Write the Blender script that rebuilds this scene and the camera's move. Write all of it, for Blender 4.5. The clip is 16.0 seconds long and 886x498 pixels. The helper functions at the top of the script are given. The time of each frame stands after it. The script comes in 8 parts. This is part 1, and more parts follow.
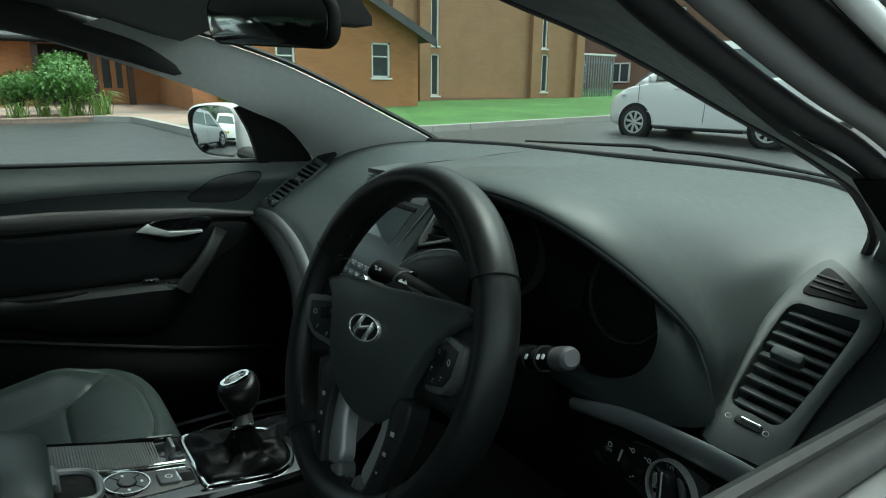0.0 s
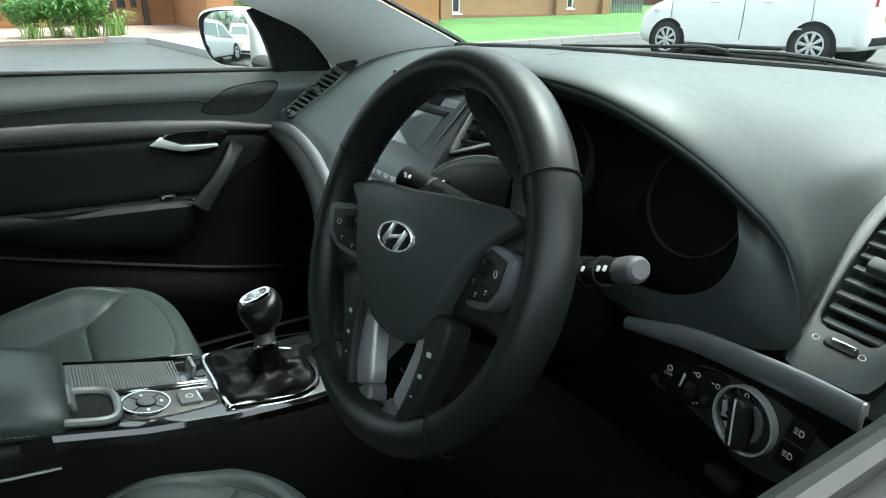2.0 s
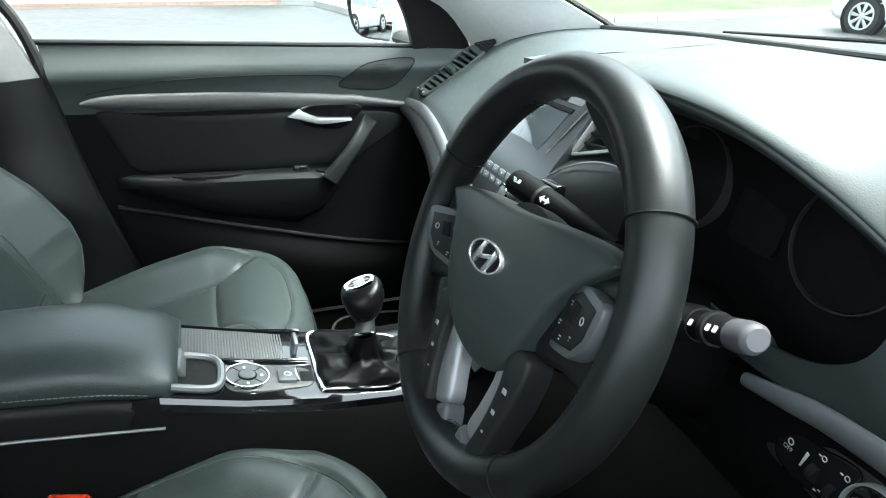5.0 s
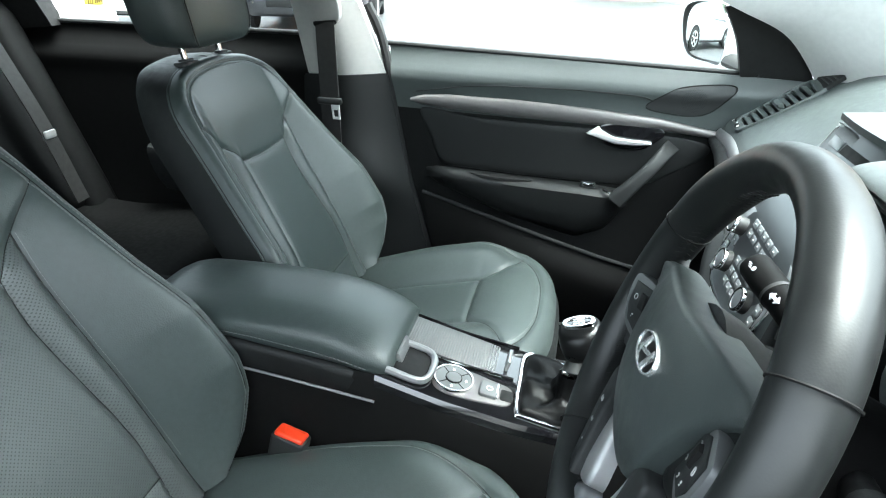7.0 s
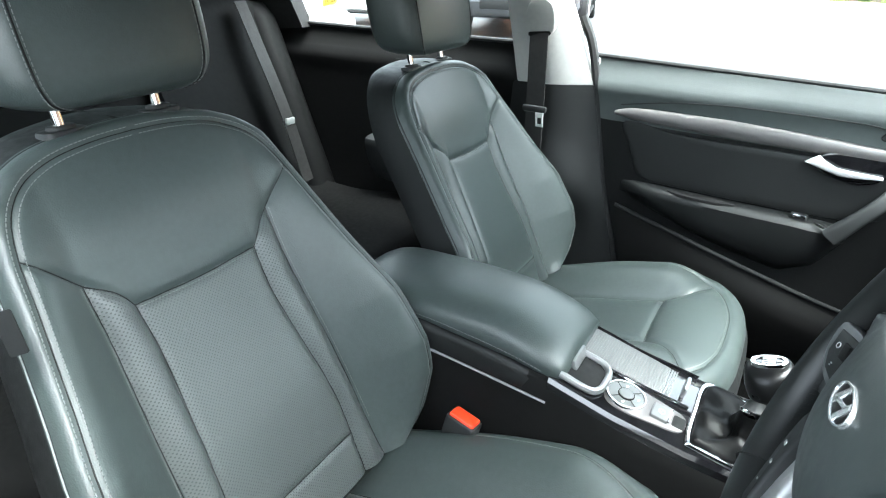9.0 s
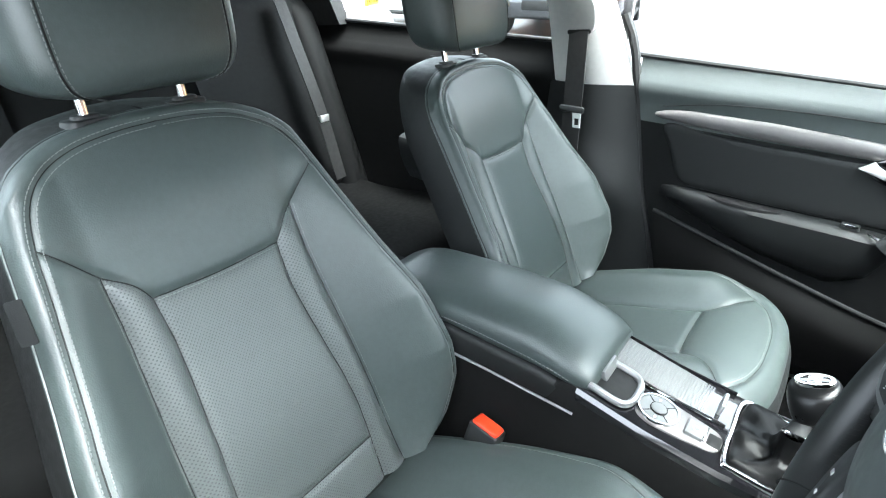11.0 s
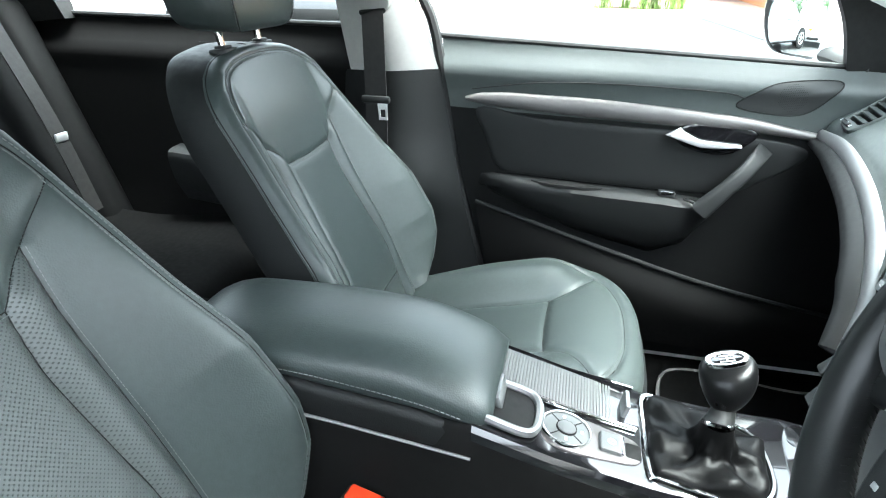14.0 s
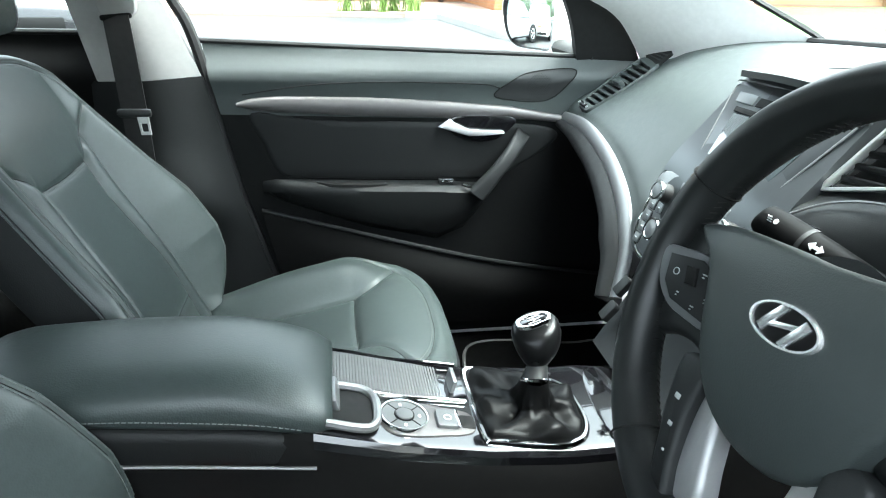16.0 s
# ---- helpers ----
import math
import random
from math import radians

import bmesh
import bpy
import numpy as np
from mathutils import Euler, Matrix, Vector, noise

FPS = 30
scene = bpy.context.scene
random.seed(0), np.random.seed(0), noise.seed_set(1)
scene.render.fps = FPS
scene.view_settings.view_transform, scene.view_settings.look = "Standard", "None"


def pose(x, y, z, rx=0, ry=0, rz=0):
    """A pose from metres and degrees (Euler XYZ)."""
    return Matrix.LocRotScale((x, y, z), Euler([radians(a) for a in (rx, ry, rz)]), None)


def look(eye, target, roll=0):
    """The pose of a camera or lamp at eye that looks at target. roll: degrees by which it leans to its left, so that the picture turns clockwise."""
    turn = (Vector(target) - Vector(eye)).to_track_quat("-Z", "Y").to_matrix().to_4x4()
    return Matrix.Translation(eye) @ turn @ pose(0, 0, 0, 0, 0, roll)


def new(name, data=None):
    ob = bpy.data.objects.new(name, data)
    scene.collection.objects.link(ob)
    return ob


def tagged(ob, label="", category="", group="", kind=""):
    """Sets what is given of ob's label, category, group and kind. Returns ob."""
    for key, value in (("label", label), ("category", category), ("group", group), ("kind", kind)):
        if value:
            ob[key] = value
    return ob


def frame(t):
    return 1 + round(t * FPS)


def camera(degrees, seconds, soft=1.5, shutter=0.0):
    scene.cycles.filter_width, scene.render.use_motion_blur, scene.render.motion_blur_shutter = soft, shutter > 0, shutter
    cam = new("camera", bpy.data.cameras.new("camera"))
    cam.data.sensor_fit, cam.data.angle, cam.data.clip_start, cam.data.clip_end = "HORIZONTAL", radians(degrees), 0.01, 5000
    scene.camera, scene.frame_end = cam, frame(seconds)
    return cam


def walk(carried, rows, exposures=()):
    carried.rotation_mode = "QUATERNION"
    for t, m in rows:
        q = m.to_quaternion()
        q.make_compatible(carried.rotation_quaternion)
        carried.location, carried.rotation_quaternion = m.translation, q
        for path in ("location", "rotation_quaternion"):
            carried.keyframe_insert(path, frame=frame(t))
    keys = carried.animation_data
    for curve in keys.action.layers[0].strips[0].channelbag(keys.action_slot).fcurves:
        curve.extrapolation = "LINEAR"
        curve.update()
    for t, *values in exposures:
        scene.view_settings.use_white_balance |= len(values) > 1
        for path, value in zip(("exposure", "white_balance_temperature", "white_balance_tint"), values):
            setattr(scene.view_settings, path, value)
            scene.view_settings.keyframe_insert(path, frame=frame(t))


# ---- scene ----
cam = camera(69.7, 16.0, 1.1)
PATH = [
    (0, (0.891, -0.269, 1.144), (-0.701, 0.833, 0.644), 0.7),
    (0.5, (0.847, -0.261, 1.129), (-0.734, 0.833, 0.579), 0.5),
    (1, (0.837, -0.242, 1.114), (-0.73, 0.842, 0.505), 0.5),
    (1.5, (0.83, -0.242, 1.104), (-0.73, 0.817, 0.436), 0.4),
    (2, (0.823, -0.244, 1.101), (-0.744, 0.766, 0.379), 0.2),
    (2.5, (0.819, -0.245, 1.1), (-0.757, 0.729, 0.348), 0.4),
    (3, (0.82, -0.243, 1.105), (-0.763, 0.698, 0.324), 0.4),
    (5.5, (0.788, -0.179, 1.131), (-1.0, 0.177, 0.31), 1.2),
    (6, (0.81, -0.166, 1.147), (-1.008, -0.148, 0.314), 1.4),
    (6.5, (0.796, -0.099, 1.173), (-1.008, -0.296, 0.334), 1.4),
    (7, (0.776, -0.068, 1.172), (-1.0, -0.426, 0.325), 1.5),
    (7.5, (0.789, -0.056, 1.183), (-0.93, -0.625, 0.333), 1.3),
    (8, (0.812, -0.056, 1.189), (-0.843, -0.78, 0.33), 1.3),
    (8.5, (0.821, -0.07, 1.194), (-0.789, -0.889, 0.337), 1.3),
    (9, (0.82, -0.071, 1.198), (-0.761, -0.947, 0.341), 1.3),
    (11.5, (0.764, -0.076, 1.173), (-0.755, -1.059, 0.319), 1.3),
    (12, (0.731, -0.113, 1.142), (-0.784, -1.102, 0.289), 1.2),
    (12.5, (0.709, -0.177, 1.121), (-0.82, -1.141, 0.266), 1.4),
    (13, (0.666, -0.203, 1.121), (-0.937, -1.062, 0.289), 1.3),
    (13.5, (0.639, -0.199, 1.106), (-1.061, -0.865, 0.289), 1.3),
    (14, (0.649, -0.217, 1.101), (-1.145, -0.585, 0.296), 1.5),
    (14.5, (0.646, -0.249, 1.097), (-1.19, -0.31, 0.306), 1.5),
    (15, (0.647, -0.255, 1.098), (-1.189, -0.127, 0.314), 1.5),
    (15.5, (0.654, -0.256, 1.095), (-1.172, -0.01, 0.315), 1.5),
    (16, (0.657, -0.257, 1.096), (-1.158, 0.063, 0.318), 1.6),
]
walk(cam, [(t, look(eye, target, roll)) for t, eye, target, roll in PATH],
     exposures=[(0, 1.12, 6000, -14), (0.5, 1.55, 6000, -12), (1.0, 1.92, 6000, -9), (2.0, 2.40, 6000, -6), (3.0, 2.72, 6000, -4), (5.5, 3.42, 6000, 0), (7.0, 3.78, 6000, 0), (9.0, 4.2, 6000, 2), (12.5, 4.52, 6000, 4), (14.0, 4.25, 6000, 2), (16.0, 3.85, 6000, 0)])

# ==== world and light ====
w = bpy.data.worlds.new("overcast_sky")
scene.world = w
w.use_nodes = True
nt = w.node_tree
sky = nt.nodes.new("ShaderNodeTexSky")
sky.sky_type = "NISHITA"
sky.sun_disc = False
sky.sun_elevation, sky.sun_rotation = radians(70), radians(13)
sky.air_density, sky.dust_density, sky.ozone_density = 1.0, 6.0, 1.0
hsv = nt.nodes.new("ShaderNodeHueSaturation")
hsv.inputs["Saturation"].default_value = 0.25
nt.links.new(sky.outputs[0], hsv.inputs["Color"])
nt.links.new(hsv.outputs[0], nt.nodes["Background"].inputs[0])
nt.nodes["Background"].inputs[1].default_value = 0.15
sun = new("sun", bpy.data.lights.new("sun", "SUN"))
sun.data.energy, sun.data.angle, sun.data.color = 0.75, radians(40), (1.0, 0.97, 0.92)
sun.matrix_world = look((0.8, 3.4, 9.5), (0, 0, 0))

# ==== helpers ====
V3 = Vector


def crom(pts, n, closed=False):
    """n points along a smooth curve through pts."""
    p = np.array(pts, float)
    k = len(p)
    if closed:
        q = np.vstack([p[-1], p, p[0], p[1]])
        seg = k
    else:
        q = np.vstack([2 * p[0] - p[1], p, 2 * p[-1] - p[-2]])
        seg = k - 1
    t = np.linspace(0, seg, n, endpoint=not closed)
    i = np.minimum(t.astype(int), seg - 1)
    f = (t - i)[:, None]
    a, b, c, d = q[i], q[i + 1], q[i + 2], q[i + 3]
    return 0.5 * (2 * b + (c - a) * f + (2 * a - 5 * b + 4 * c - d) * f ** 2 + (3 * b - a - 3 * c + d) * f ** 3)


def gridmesh(P, cu=False, cv=False):
    """Verts and faces of a grid P[nv][nu]; cu, cv: closed that way."""
    nv, nu = P.shape[:2]
    F = []
    for j in range(nv if cv else nv - 1):
        for i in range(nu if cu else nu - 1):
            i2, j2 = (i + 1) % nu, (j + 1) % nv
            F.append((j * nu + i, j * nu + i2, j2 * nu + i2, j2 * nu + i))
    return P.reshape(-1, 3), F


def join(*ms):
    V, F, o = [], [], 0
    for v, f in ms:
        v = np.asarray(v, float).reshape(-1, 3)
        V.append(v)
        F += [tuple(i + o for i in q) for q in f]
        o += len(v)
    return np.vstack(V), F


def loft(rings, caps=True, ends=False):
    """A skin over closed rings of equal length, capped."""
    P = np.array(rings, float)
    v, f = gridmesh(P, cu=True)
    n = P.shape[1]
    if caps:
        f = f + [tuple(range(n))[::-1], tuple(range(len(v) - n, len(v)))]
    return v, f


def sheet(rows, nu, nv, thick=0.0, way=None):
    """A smooth sheet through a grid of control points; thick: a second skin behind it."""
    A = np.array([crom(r, nu) for r in rows])
    P = np.stack([crom(A[:, i], nv) for i in range(nu)], 1)
    v, f = gridmesh(P)
    if thick:
        if way is None:
            du, dv = np.gradient(P, axis=1), np.gradient(P, axis=0)
            nrm = np.cross(du, dv)
            nrm /= np.linalg.norm(nrm, axis=2)[..., None] + 1e-9
        else:
            nrm = np.array(way, float)
        Q = P - nrm * thick
        v2, f2 = gridmesh(Q)
        o = len(v)
        rim = [j * nu for j in range(nv)] + [(nv - 1) * nu + i for i in range(1, nu)] + \
              [j * nu + nu - 1 for j in range(nv - 2, -1, -1)] + [i for i in range(nu - 2, 0, -1)]
        f = f + [tuple(o + k for k in q[::-1]) for q in f2]
        f += [(rim[k], rim[k - 1], o + rim[k - 1], o + rim[k]) for k in range(len(rim))]
        v = np.vstack([v, v2])
    return v, f


def tube(pts, r, n=8, res=None, flat=1.0, up=(0, 0, 1), closed=False):
    """A round or flattened tube along a smooth curve; r: a number or one for each point."""
    k = res or max(2, len(pts) * 6)
    if len(pts) == 2 and not closed:
        k = res or 2
        c = np.array([np.array(pts[0]) + (np.array(pts[1]) - np.array(pts[0])) * t for t in np.linspace(0, 1, k)], float)
    else:
        c = crom(pts, k, closed)
    rr = np.full(k, r) if np.isscalar(r) else np.interp(np.linspace(0, 1, k), np.linspace(0, 1, len(r)), r)
    if closed:
        tan = np.roll(c, -1, 0) - np.roll(c, 1, 0)
    else:
        tan = np.gradient(c, axis=0)
    tan /= np.linalg.norm(tan, axis=1)[:, None] + 1e-12
    up = np.array(up, float)
    rings = []
    for p, t, q in zip(c, tan, rr):
        s = np.cross(t, up)
        if np.linalg.norm(s) < 1e-4:
            s = np.cross(t, (0.3, 1, 0.2))
        s /= np.linalg.norm(s)
        u = np.cross(s, t)
        a = np.linspace(0, 2 * np.pi, n, endpoint=False)
        rings.append(p + q * (np.cos(a)[:, None] * s + flat * np.sin(a)[:, None] * u))
    P = np.array(rings)
    v, f = gridmesh(P, cu=True, cv=closed)
    if not closed:
        f = f + [tuple(range(n))[::-1], tuple(range(len(v) - n, len(v)))]
    return v, f


def rrect(w, h, r, n=5):
    """A rounded rectangle about 0, as 2D points, anticlockwise."""
    r = min(r, w / 2 - 1e-5, h / 2 - 1e-5)
    out = []
    for cx, cy, a0 in ((w / 2 - r, h / 2 - r, 0), (-w / 2 + r, h / 2 - r, 90), (-w / 2 + r, -h / 2 + r, 180), (w / 2 - r, -h / 2 + r, 270)):
        for k in range(n):
            a = radians(a0 + 90 * k / (n - 1))
            out.append((cx + r * math.cos(a), cy + r * math.sin(a)))
    return out


class Frame:
    """A local frame: o + x ex + y ey + h n."""

    def __init__(self, o, ex, ey):
        self.o, self.ex = np.array(o, float), np.array(ex, float) / np.linalg.norm(ex)
        ey = np.array(ey, float)
        ey = ey - self.ex * (ey @ self.ex)
        self.ey = ey / np.linalg.norm(ey)
        self.n = np.cross(self.ex, self.ey)

    def __call__(self, x, y, h=0.0):
        return self.o + x * self.ex + y * self.ey + h * self.n

    def many(self, pts, h=0.0):
        p = np.array(pts, float)
        return self.o + p[:, :1] * self.ex + p[:, 1:2] * self.ey + h * self.n


def inset(pts, d):
    """A closed 2D outline moved inwards by d, towards its middle side."""
    p = np.array(pts, float)
    a, b = np.roll(p, 1, 0), np.roll(p, -1, 0)
    e1, e2 = p - a, b - p
    e1 /= np.linalg.norm(e1, axis=1)[:, None] + 1e-9
    e2 /= np.linalg.norm(e2, axis=1)[:, None] + 1e-9
    t = e1 + e2
    t /= np.linalg.norm(t, axis=1)[:, None] + 1e-9
    return p + np.c_[-t[:, 1], t[:, 0]] * d


def slab(fr, pts, h0, h1, bev=0.001, dome=0.0):
    """An outline (anticlockwise) raised from h0 to h1 in a frame, with a bevelled and, if dome, swelling top."""
    p = np.array(pts, float)
    if ((p[:, 0] * np.roll(p[:, 1], -1) - np.roll(p[:, 0], -1) * p[:, 1]).sum()) < 0:
        p = p[::-1]
    q = inset(p, bev)
    R = [fr.many(p, h0), fr.many(p, h1 - bev), fr.many(inset(p, bev * 0.3), h1 - bev * 0.3), fr.many(q, h1)]
    if dome:
        c = q.mean(0)
        for k in (0.92, 0.82, 0.7, 0.56, 0.42, 0.28, 0.14, 0.04):
            R.append(fr.many(c + (q - c) * k, h1 + dome * (1 - k * k)))
    return loft(R)


def hollow(fr, outer, inner, h0, h1):
    """A flat ring between two outlines of equal length."""
    o, i = np.array(outer, float), np.array(inner, float)
    b = 0.18
    m1, m2 = o + (i - o) * b, i + (o - i) * b
    e = min(0.001, abs(h1 - h0) / 3)
    P = np.array([fr.many(o, h0), fr.many(o, h1 - e), fr.many(m1, h1), fr.many(m2, h1), fr.many(i, h1 - e), fr.many(i, h0)])
    return gridmesh(P, cu=True, cv=True)


def disc(r, n=24, a=1.0):
    return [(r * math.cos(2 * math.pi * k / n), a * r * math.sin(2 * math.pi * k / n)) for k in range(n)]


def rbox(c, s, bev=0.004, rot=None, seg=2):
    """A box with rounded edges."""
    bm = bmesh.new()
    bmesh.ops.create_cube(bm, size=1.0)
    bmesh.ops.scale(bm, vec=s, verts=bm.verts)
    if bev:
        bmesh.ops.bevel(bm, geom=bm.edges[:], offset=min(bev, min(s) * 0.49), segments=seg, profile=0.5, affect="EDGES")
    M = Matrix.Translation(c) @ (Euler([radians(a) for a in rot]).to_matrix().to_4x4() if rot else Matrix())
    bm.transform(M)
    bm.verts.index_update()
    v = np.array([q.co[:] for q in bm.verts])
    f = [tuple(q.index for q in p.verts) for p in bm.faces]
    bm.free()
    return v, f


def thing(name, at, label, category, group="", kind=""):
    ob = new(name)
    ob.location = at
    ob.empty_display_size = 0.05
    return tagged(ob, label, category, group, kind)


def origin_of(ob):
    p = V3(ob.location)
    while ob.parent:
        ob = ob.parent
        p += V3(ob.location)
    return p


def part(name, data, mat, parent=None, label="", sharp=38, local=False):
    """Links verts and faces as ONE mesh object under a thing or a part; coordinates are the world's unless local."""
    v, f = data
    me = bpy.data.meshes.new(name)
    v = np.asarray(v, float).reshape(-1, 3)
    if parent is not None and not local:
        v = v - np.array(origin_of(parent))
    me.from_pydata(v.tolist(), [], f)
    bm = bmesh.new()
    bm.from_mesh(me)
    bmesh.ops.recalc_face_normals(bm, faces=bm.faces)
    bm.to_mesh(me)
    bm.free()
    me.polygons.foreach_set("use_smooth", [True] * len(me.polygons))
    me.set_sharp_from_angle(angle=radians(sharp))
    me.materials.append(mat)
    ob = new(name, me)
    if parent is not None:
        ob.parent = parent
    if label:
        ob["label"] = label
    return ob


def setting(name, data, mat, label, category):
    return tagged(part(name, data, mat), label, category, "", "structure")


def mirror_x(data, x0):
    v, f = data
    v = np.array(v, float).copy()
    v[:, 0] = 2 * x0 - v[:, 0]
    return v, [q[::-1] for q in f]


# ==== materials ====
def mat(name, col, rough=0.5, metal=0.0, grain=0.0, scale=400.0, vary=0.15, vscale=6.0, spec=0.5, kind="noise", coat=0.0, depth=0.0006):
    """A procedural surface: colour varied at two scales, roughness wear, and fine relief."""
    m = bpy.data.materials.new(name)
    m.use_nodes = True
    t = m.node_tree
    b = t.nodes["Principled BSDF"]
    b.inputs["Metallic"].default_value = metal
    b.inputs["Specular IOR Level"].default_value = spec
    b.inputs["Coat Weight"].default_value = coat
    co = t.nodes.new("ShaderNodeTexCoord")
    n1 = t.nodes.new("ShaderNodeTexNoise")
    n1.inputs["Scale"].default_value, n1.inputs["Detail"].default_value = vscale, 4
    n2 = t.nodes.new("ShaderNodeTexNoise")
    n2.inputs["Scale"].default_value, n2.inputs["Detail"].default_value = vscale * 14, 3
    for n in (n1, n2):
        t.links.new(co.outputs["Object"], n.inputs["Vector"])
    add = t.nodes.new("ShaderNodeMath")
    add.operation = "ADD"
    t.links.new(n1.outputs["Fac"], add.inputs[0])
    t.links.new(n2.outputs["Fac"], add.inputs[1])
    mr = t.nodes.new("ShaderNodeMapRange")
    mr.inputs["From Min"].default_value, mr.inputs["From Max"].default_value = 0.7, 1.3
    mr.inputs["To Min"].default_value, mr.inputs["To Max"].default_value = 1 - vary, 1 + vary
    t.links.new(add.outputs[0], mr.inputs["Value"])
    mx = t.nodes.new("ShaderNodeVectorMath")
    mx.operation = "SCALE"
    mx.inputs[0].default_value = col
    t.links.new(mr.outputs[0], mx.inputs["Scale"])
    t.links.new(mx.outputs[0], b.inputs["Base Color"])
    rr = t.nodes.new("ShaderNodeMapRange")
    rr.inputs["From Min"].default_value, rr.inputs["From Max"].default_value = 0.3, 0.7
    rr.inputs["To Min"].default_value, rr.inputs["To Max"].default_value = rough * 0.9, min(1, rough * 1.12)
    t.links.new(n2.outputs["Fac"], rr.inputs["Value"])
    t.links.new(rr.outputs[0], b.inputs["Roughness"])
    if grain:
        bp = t.nodes.new("ShaderNodeBump")
        bp.inputs["Strength"].default_value, bp.inputs["Distance"].default_value = grain, depth
        if kind == "noise":
            g = t.nodes.new("ShaderNodeTexNoise")
            g.inputs["Scale"].default_value, g.inputs["Detail"].default_value = scale, 3
            out = g.outputs["Fac"]
        else:
            g = t.nodes.new("ShaderNodeTexVoronoi")
            g.inputs["Scale"].default_value = scale
            out = g.outputs["Distance"]
        t.links.new(co.outputs["Object"], g.inputs["Vector"])
        t.links.new(out, bp.inputs["Height"])
        t.links.new(bp.outputs[0], b.inputs["Normal"])
    return m


LEATHER = mat("black_leather", (0.0365, 0.0465, 0.045), 0.40, grain=0.22, scale=520, kind="voronoi", vary=0.12, vscale=9)
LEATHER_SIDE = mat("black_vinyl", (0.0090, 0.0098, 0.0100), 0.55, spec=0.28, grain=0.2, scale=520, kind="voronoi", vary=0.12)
PAD = mat("soft_touch_plastic", (0.041, 0.049, 0.048), 0.48, grain=0.16, scale=800, kind="voronoi", vary=0.1, spec=0.45)
# near-black copy of the hard plastic, with the shade of low parts in it
SHADED = mat("deep_black_plastic", (0.005, 0.005, 0.005), 0.75, vary=0.2, spec=0.1)
PLASTIC = mat("hard_black_plastic", (0.014, 0.0152, 0.0155), 0.55, spec=0.4, grain=0.2, scale=900, vary=0.12)
DARK = mat("matt_black_plastic", (0.006, 0.006, 0.006), 0.7, vary=0.2, spec=0.25)
RIM = mat("wheel_leather", (0.0110, 0.0122, 0.0122), 0.40, spec=0.40, grain=0.06, scale=700, kind="voronoi", vary=0.12)
PIANO = mat("gloss_black", (0.006, 0.006, 0.007), 0.06, vary=0.05, coat=0.6)
SILVER = mat("satin_silver_trim", (0.29, 0.295, 0.295), 0.42, metal=0.8, vary=0.06, grain=0.1, scale=1500)
DOORTRIM = mat("brushed_dark_trim", (0.16, 0.152, 0.15), 0.52, metal=0.75, vary=0.1, grain=0.1, scale=1500)
CHROME = mat("chrome", (0.82, 0.83, 0.83), 0.09, metal=1.0, vary=0.03)
FABRIC = mat("light_grey_fabric", (0.4, 0.4, 0.385), 0.9, grain=0.4, scale=1200, vary=0.06)
HEAD = mat("headliner_cloth", (0.2, 0.2, 0.195), 0.95, grain=0.4, scale=1200, vary=0.06)
WEB = mat("belt_webbing", (0.013, 0.0125, 0.012), 0.7, grain=0.5, scale=900, vary=0.15)
RED = mat("red_buckle_plastic", (0.75, 0.05, 0.015), 0.35, vary=0.08)
CARPET = mat("black_carpet", (0.0025, 0.0025, 0.0025), 0.95, grain=0.8, scale=500, vary=0.3, spec=0.0)
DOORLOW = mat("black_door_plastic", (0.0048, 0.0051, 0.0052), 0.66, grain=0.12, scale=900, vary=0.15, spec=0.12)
WHITEMARK = mat("white_print", (0.75, 0.76, 0.76), 0.5, vary=0.04)
GAITER = mat("thin_black_leather", (0.0030, 0.0031, 0.0032), 0.42, spec=0.12, grain=0.1, scale=420, kind="voronoi", vary=0.15)
ALLOYBRIGHT = mat("bright_steel", (0.75, 0.75, 0.74), 0.42, metal=0.6, vary=0.05)
STITCH = mat("grey_stitching", (0.13, 0.14, 0.135), 0.7, vary=0.1)
RUBBER = mat("black_rubber", (0.012, 0.012, 0.012), 0.6, vary=0.2)
WHITEPAINT = mat("white_car_paint", (0.8, 0.8, 0.79), 0.25, vary=0.03, coat=0.8)

# ==== car shell: floor, sills, doors' outer skins, roof, pillars ====
def glass_mat(name="window_glass", tint=(0.90, 0.95, 0.93, 1)):
    """Thin window glass: clear, with a faint mirror reflection."""
    m = bpy.data.materials.new(name)
    m.use_nodes = True
    t = m.node_tree
    t.nodes.remove(t.nodes["Principled BSDF"])
    tr = t.nodes.new("ShaderNodeBsdfTransparent")
    tr.inputs["Color"].default_value = tint
    gl = t.nodes.new("ShaderNodeBsdfGlossy")
    gl.inputs["Roughness"].default_value = 0.0
    mx = t.nodes.new("ShaderNodeMixShader")
    mx.inputs["Fac"].default_value = 0.035
    t.links.new(tr.outputs[0], mx.inputs[1])
    t.links.new(gl.outputs[0], mx.inputs[2])
    t.links.new(mx.outputs[0], t.nodes["Material Output"].inputs["Surface"])
    return m


GLASS = glass_mat()
ROOFTRIM = mat("dark_grey_trim", (0.06, 0.06, 0.06), 0.8, grain=0.4, scale=900, vary=0.08)

setting("floor", rbox((0, -0.35, 0.27), (1.40, 2.6, 0.04), 0.01), CARPET, "black carpeted car floor", "floor")
shell = thing("car_body", (0, -0.4, 0.2), "white painted car body shell round the cabin", "car body", kind="structure")
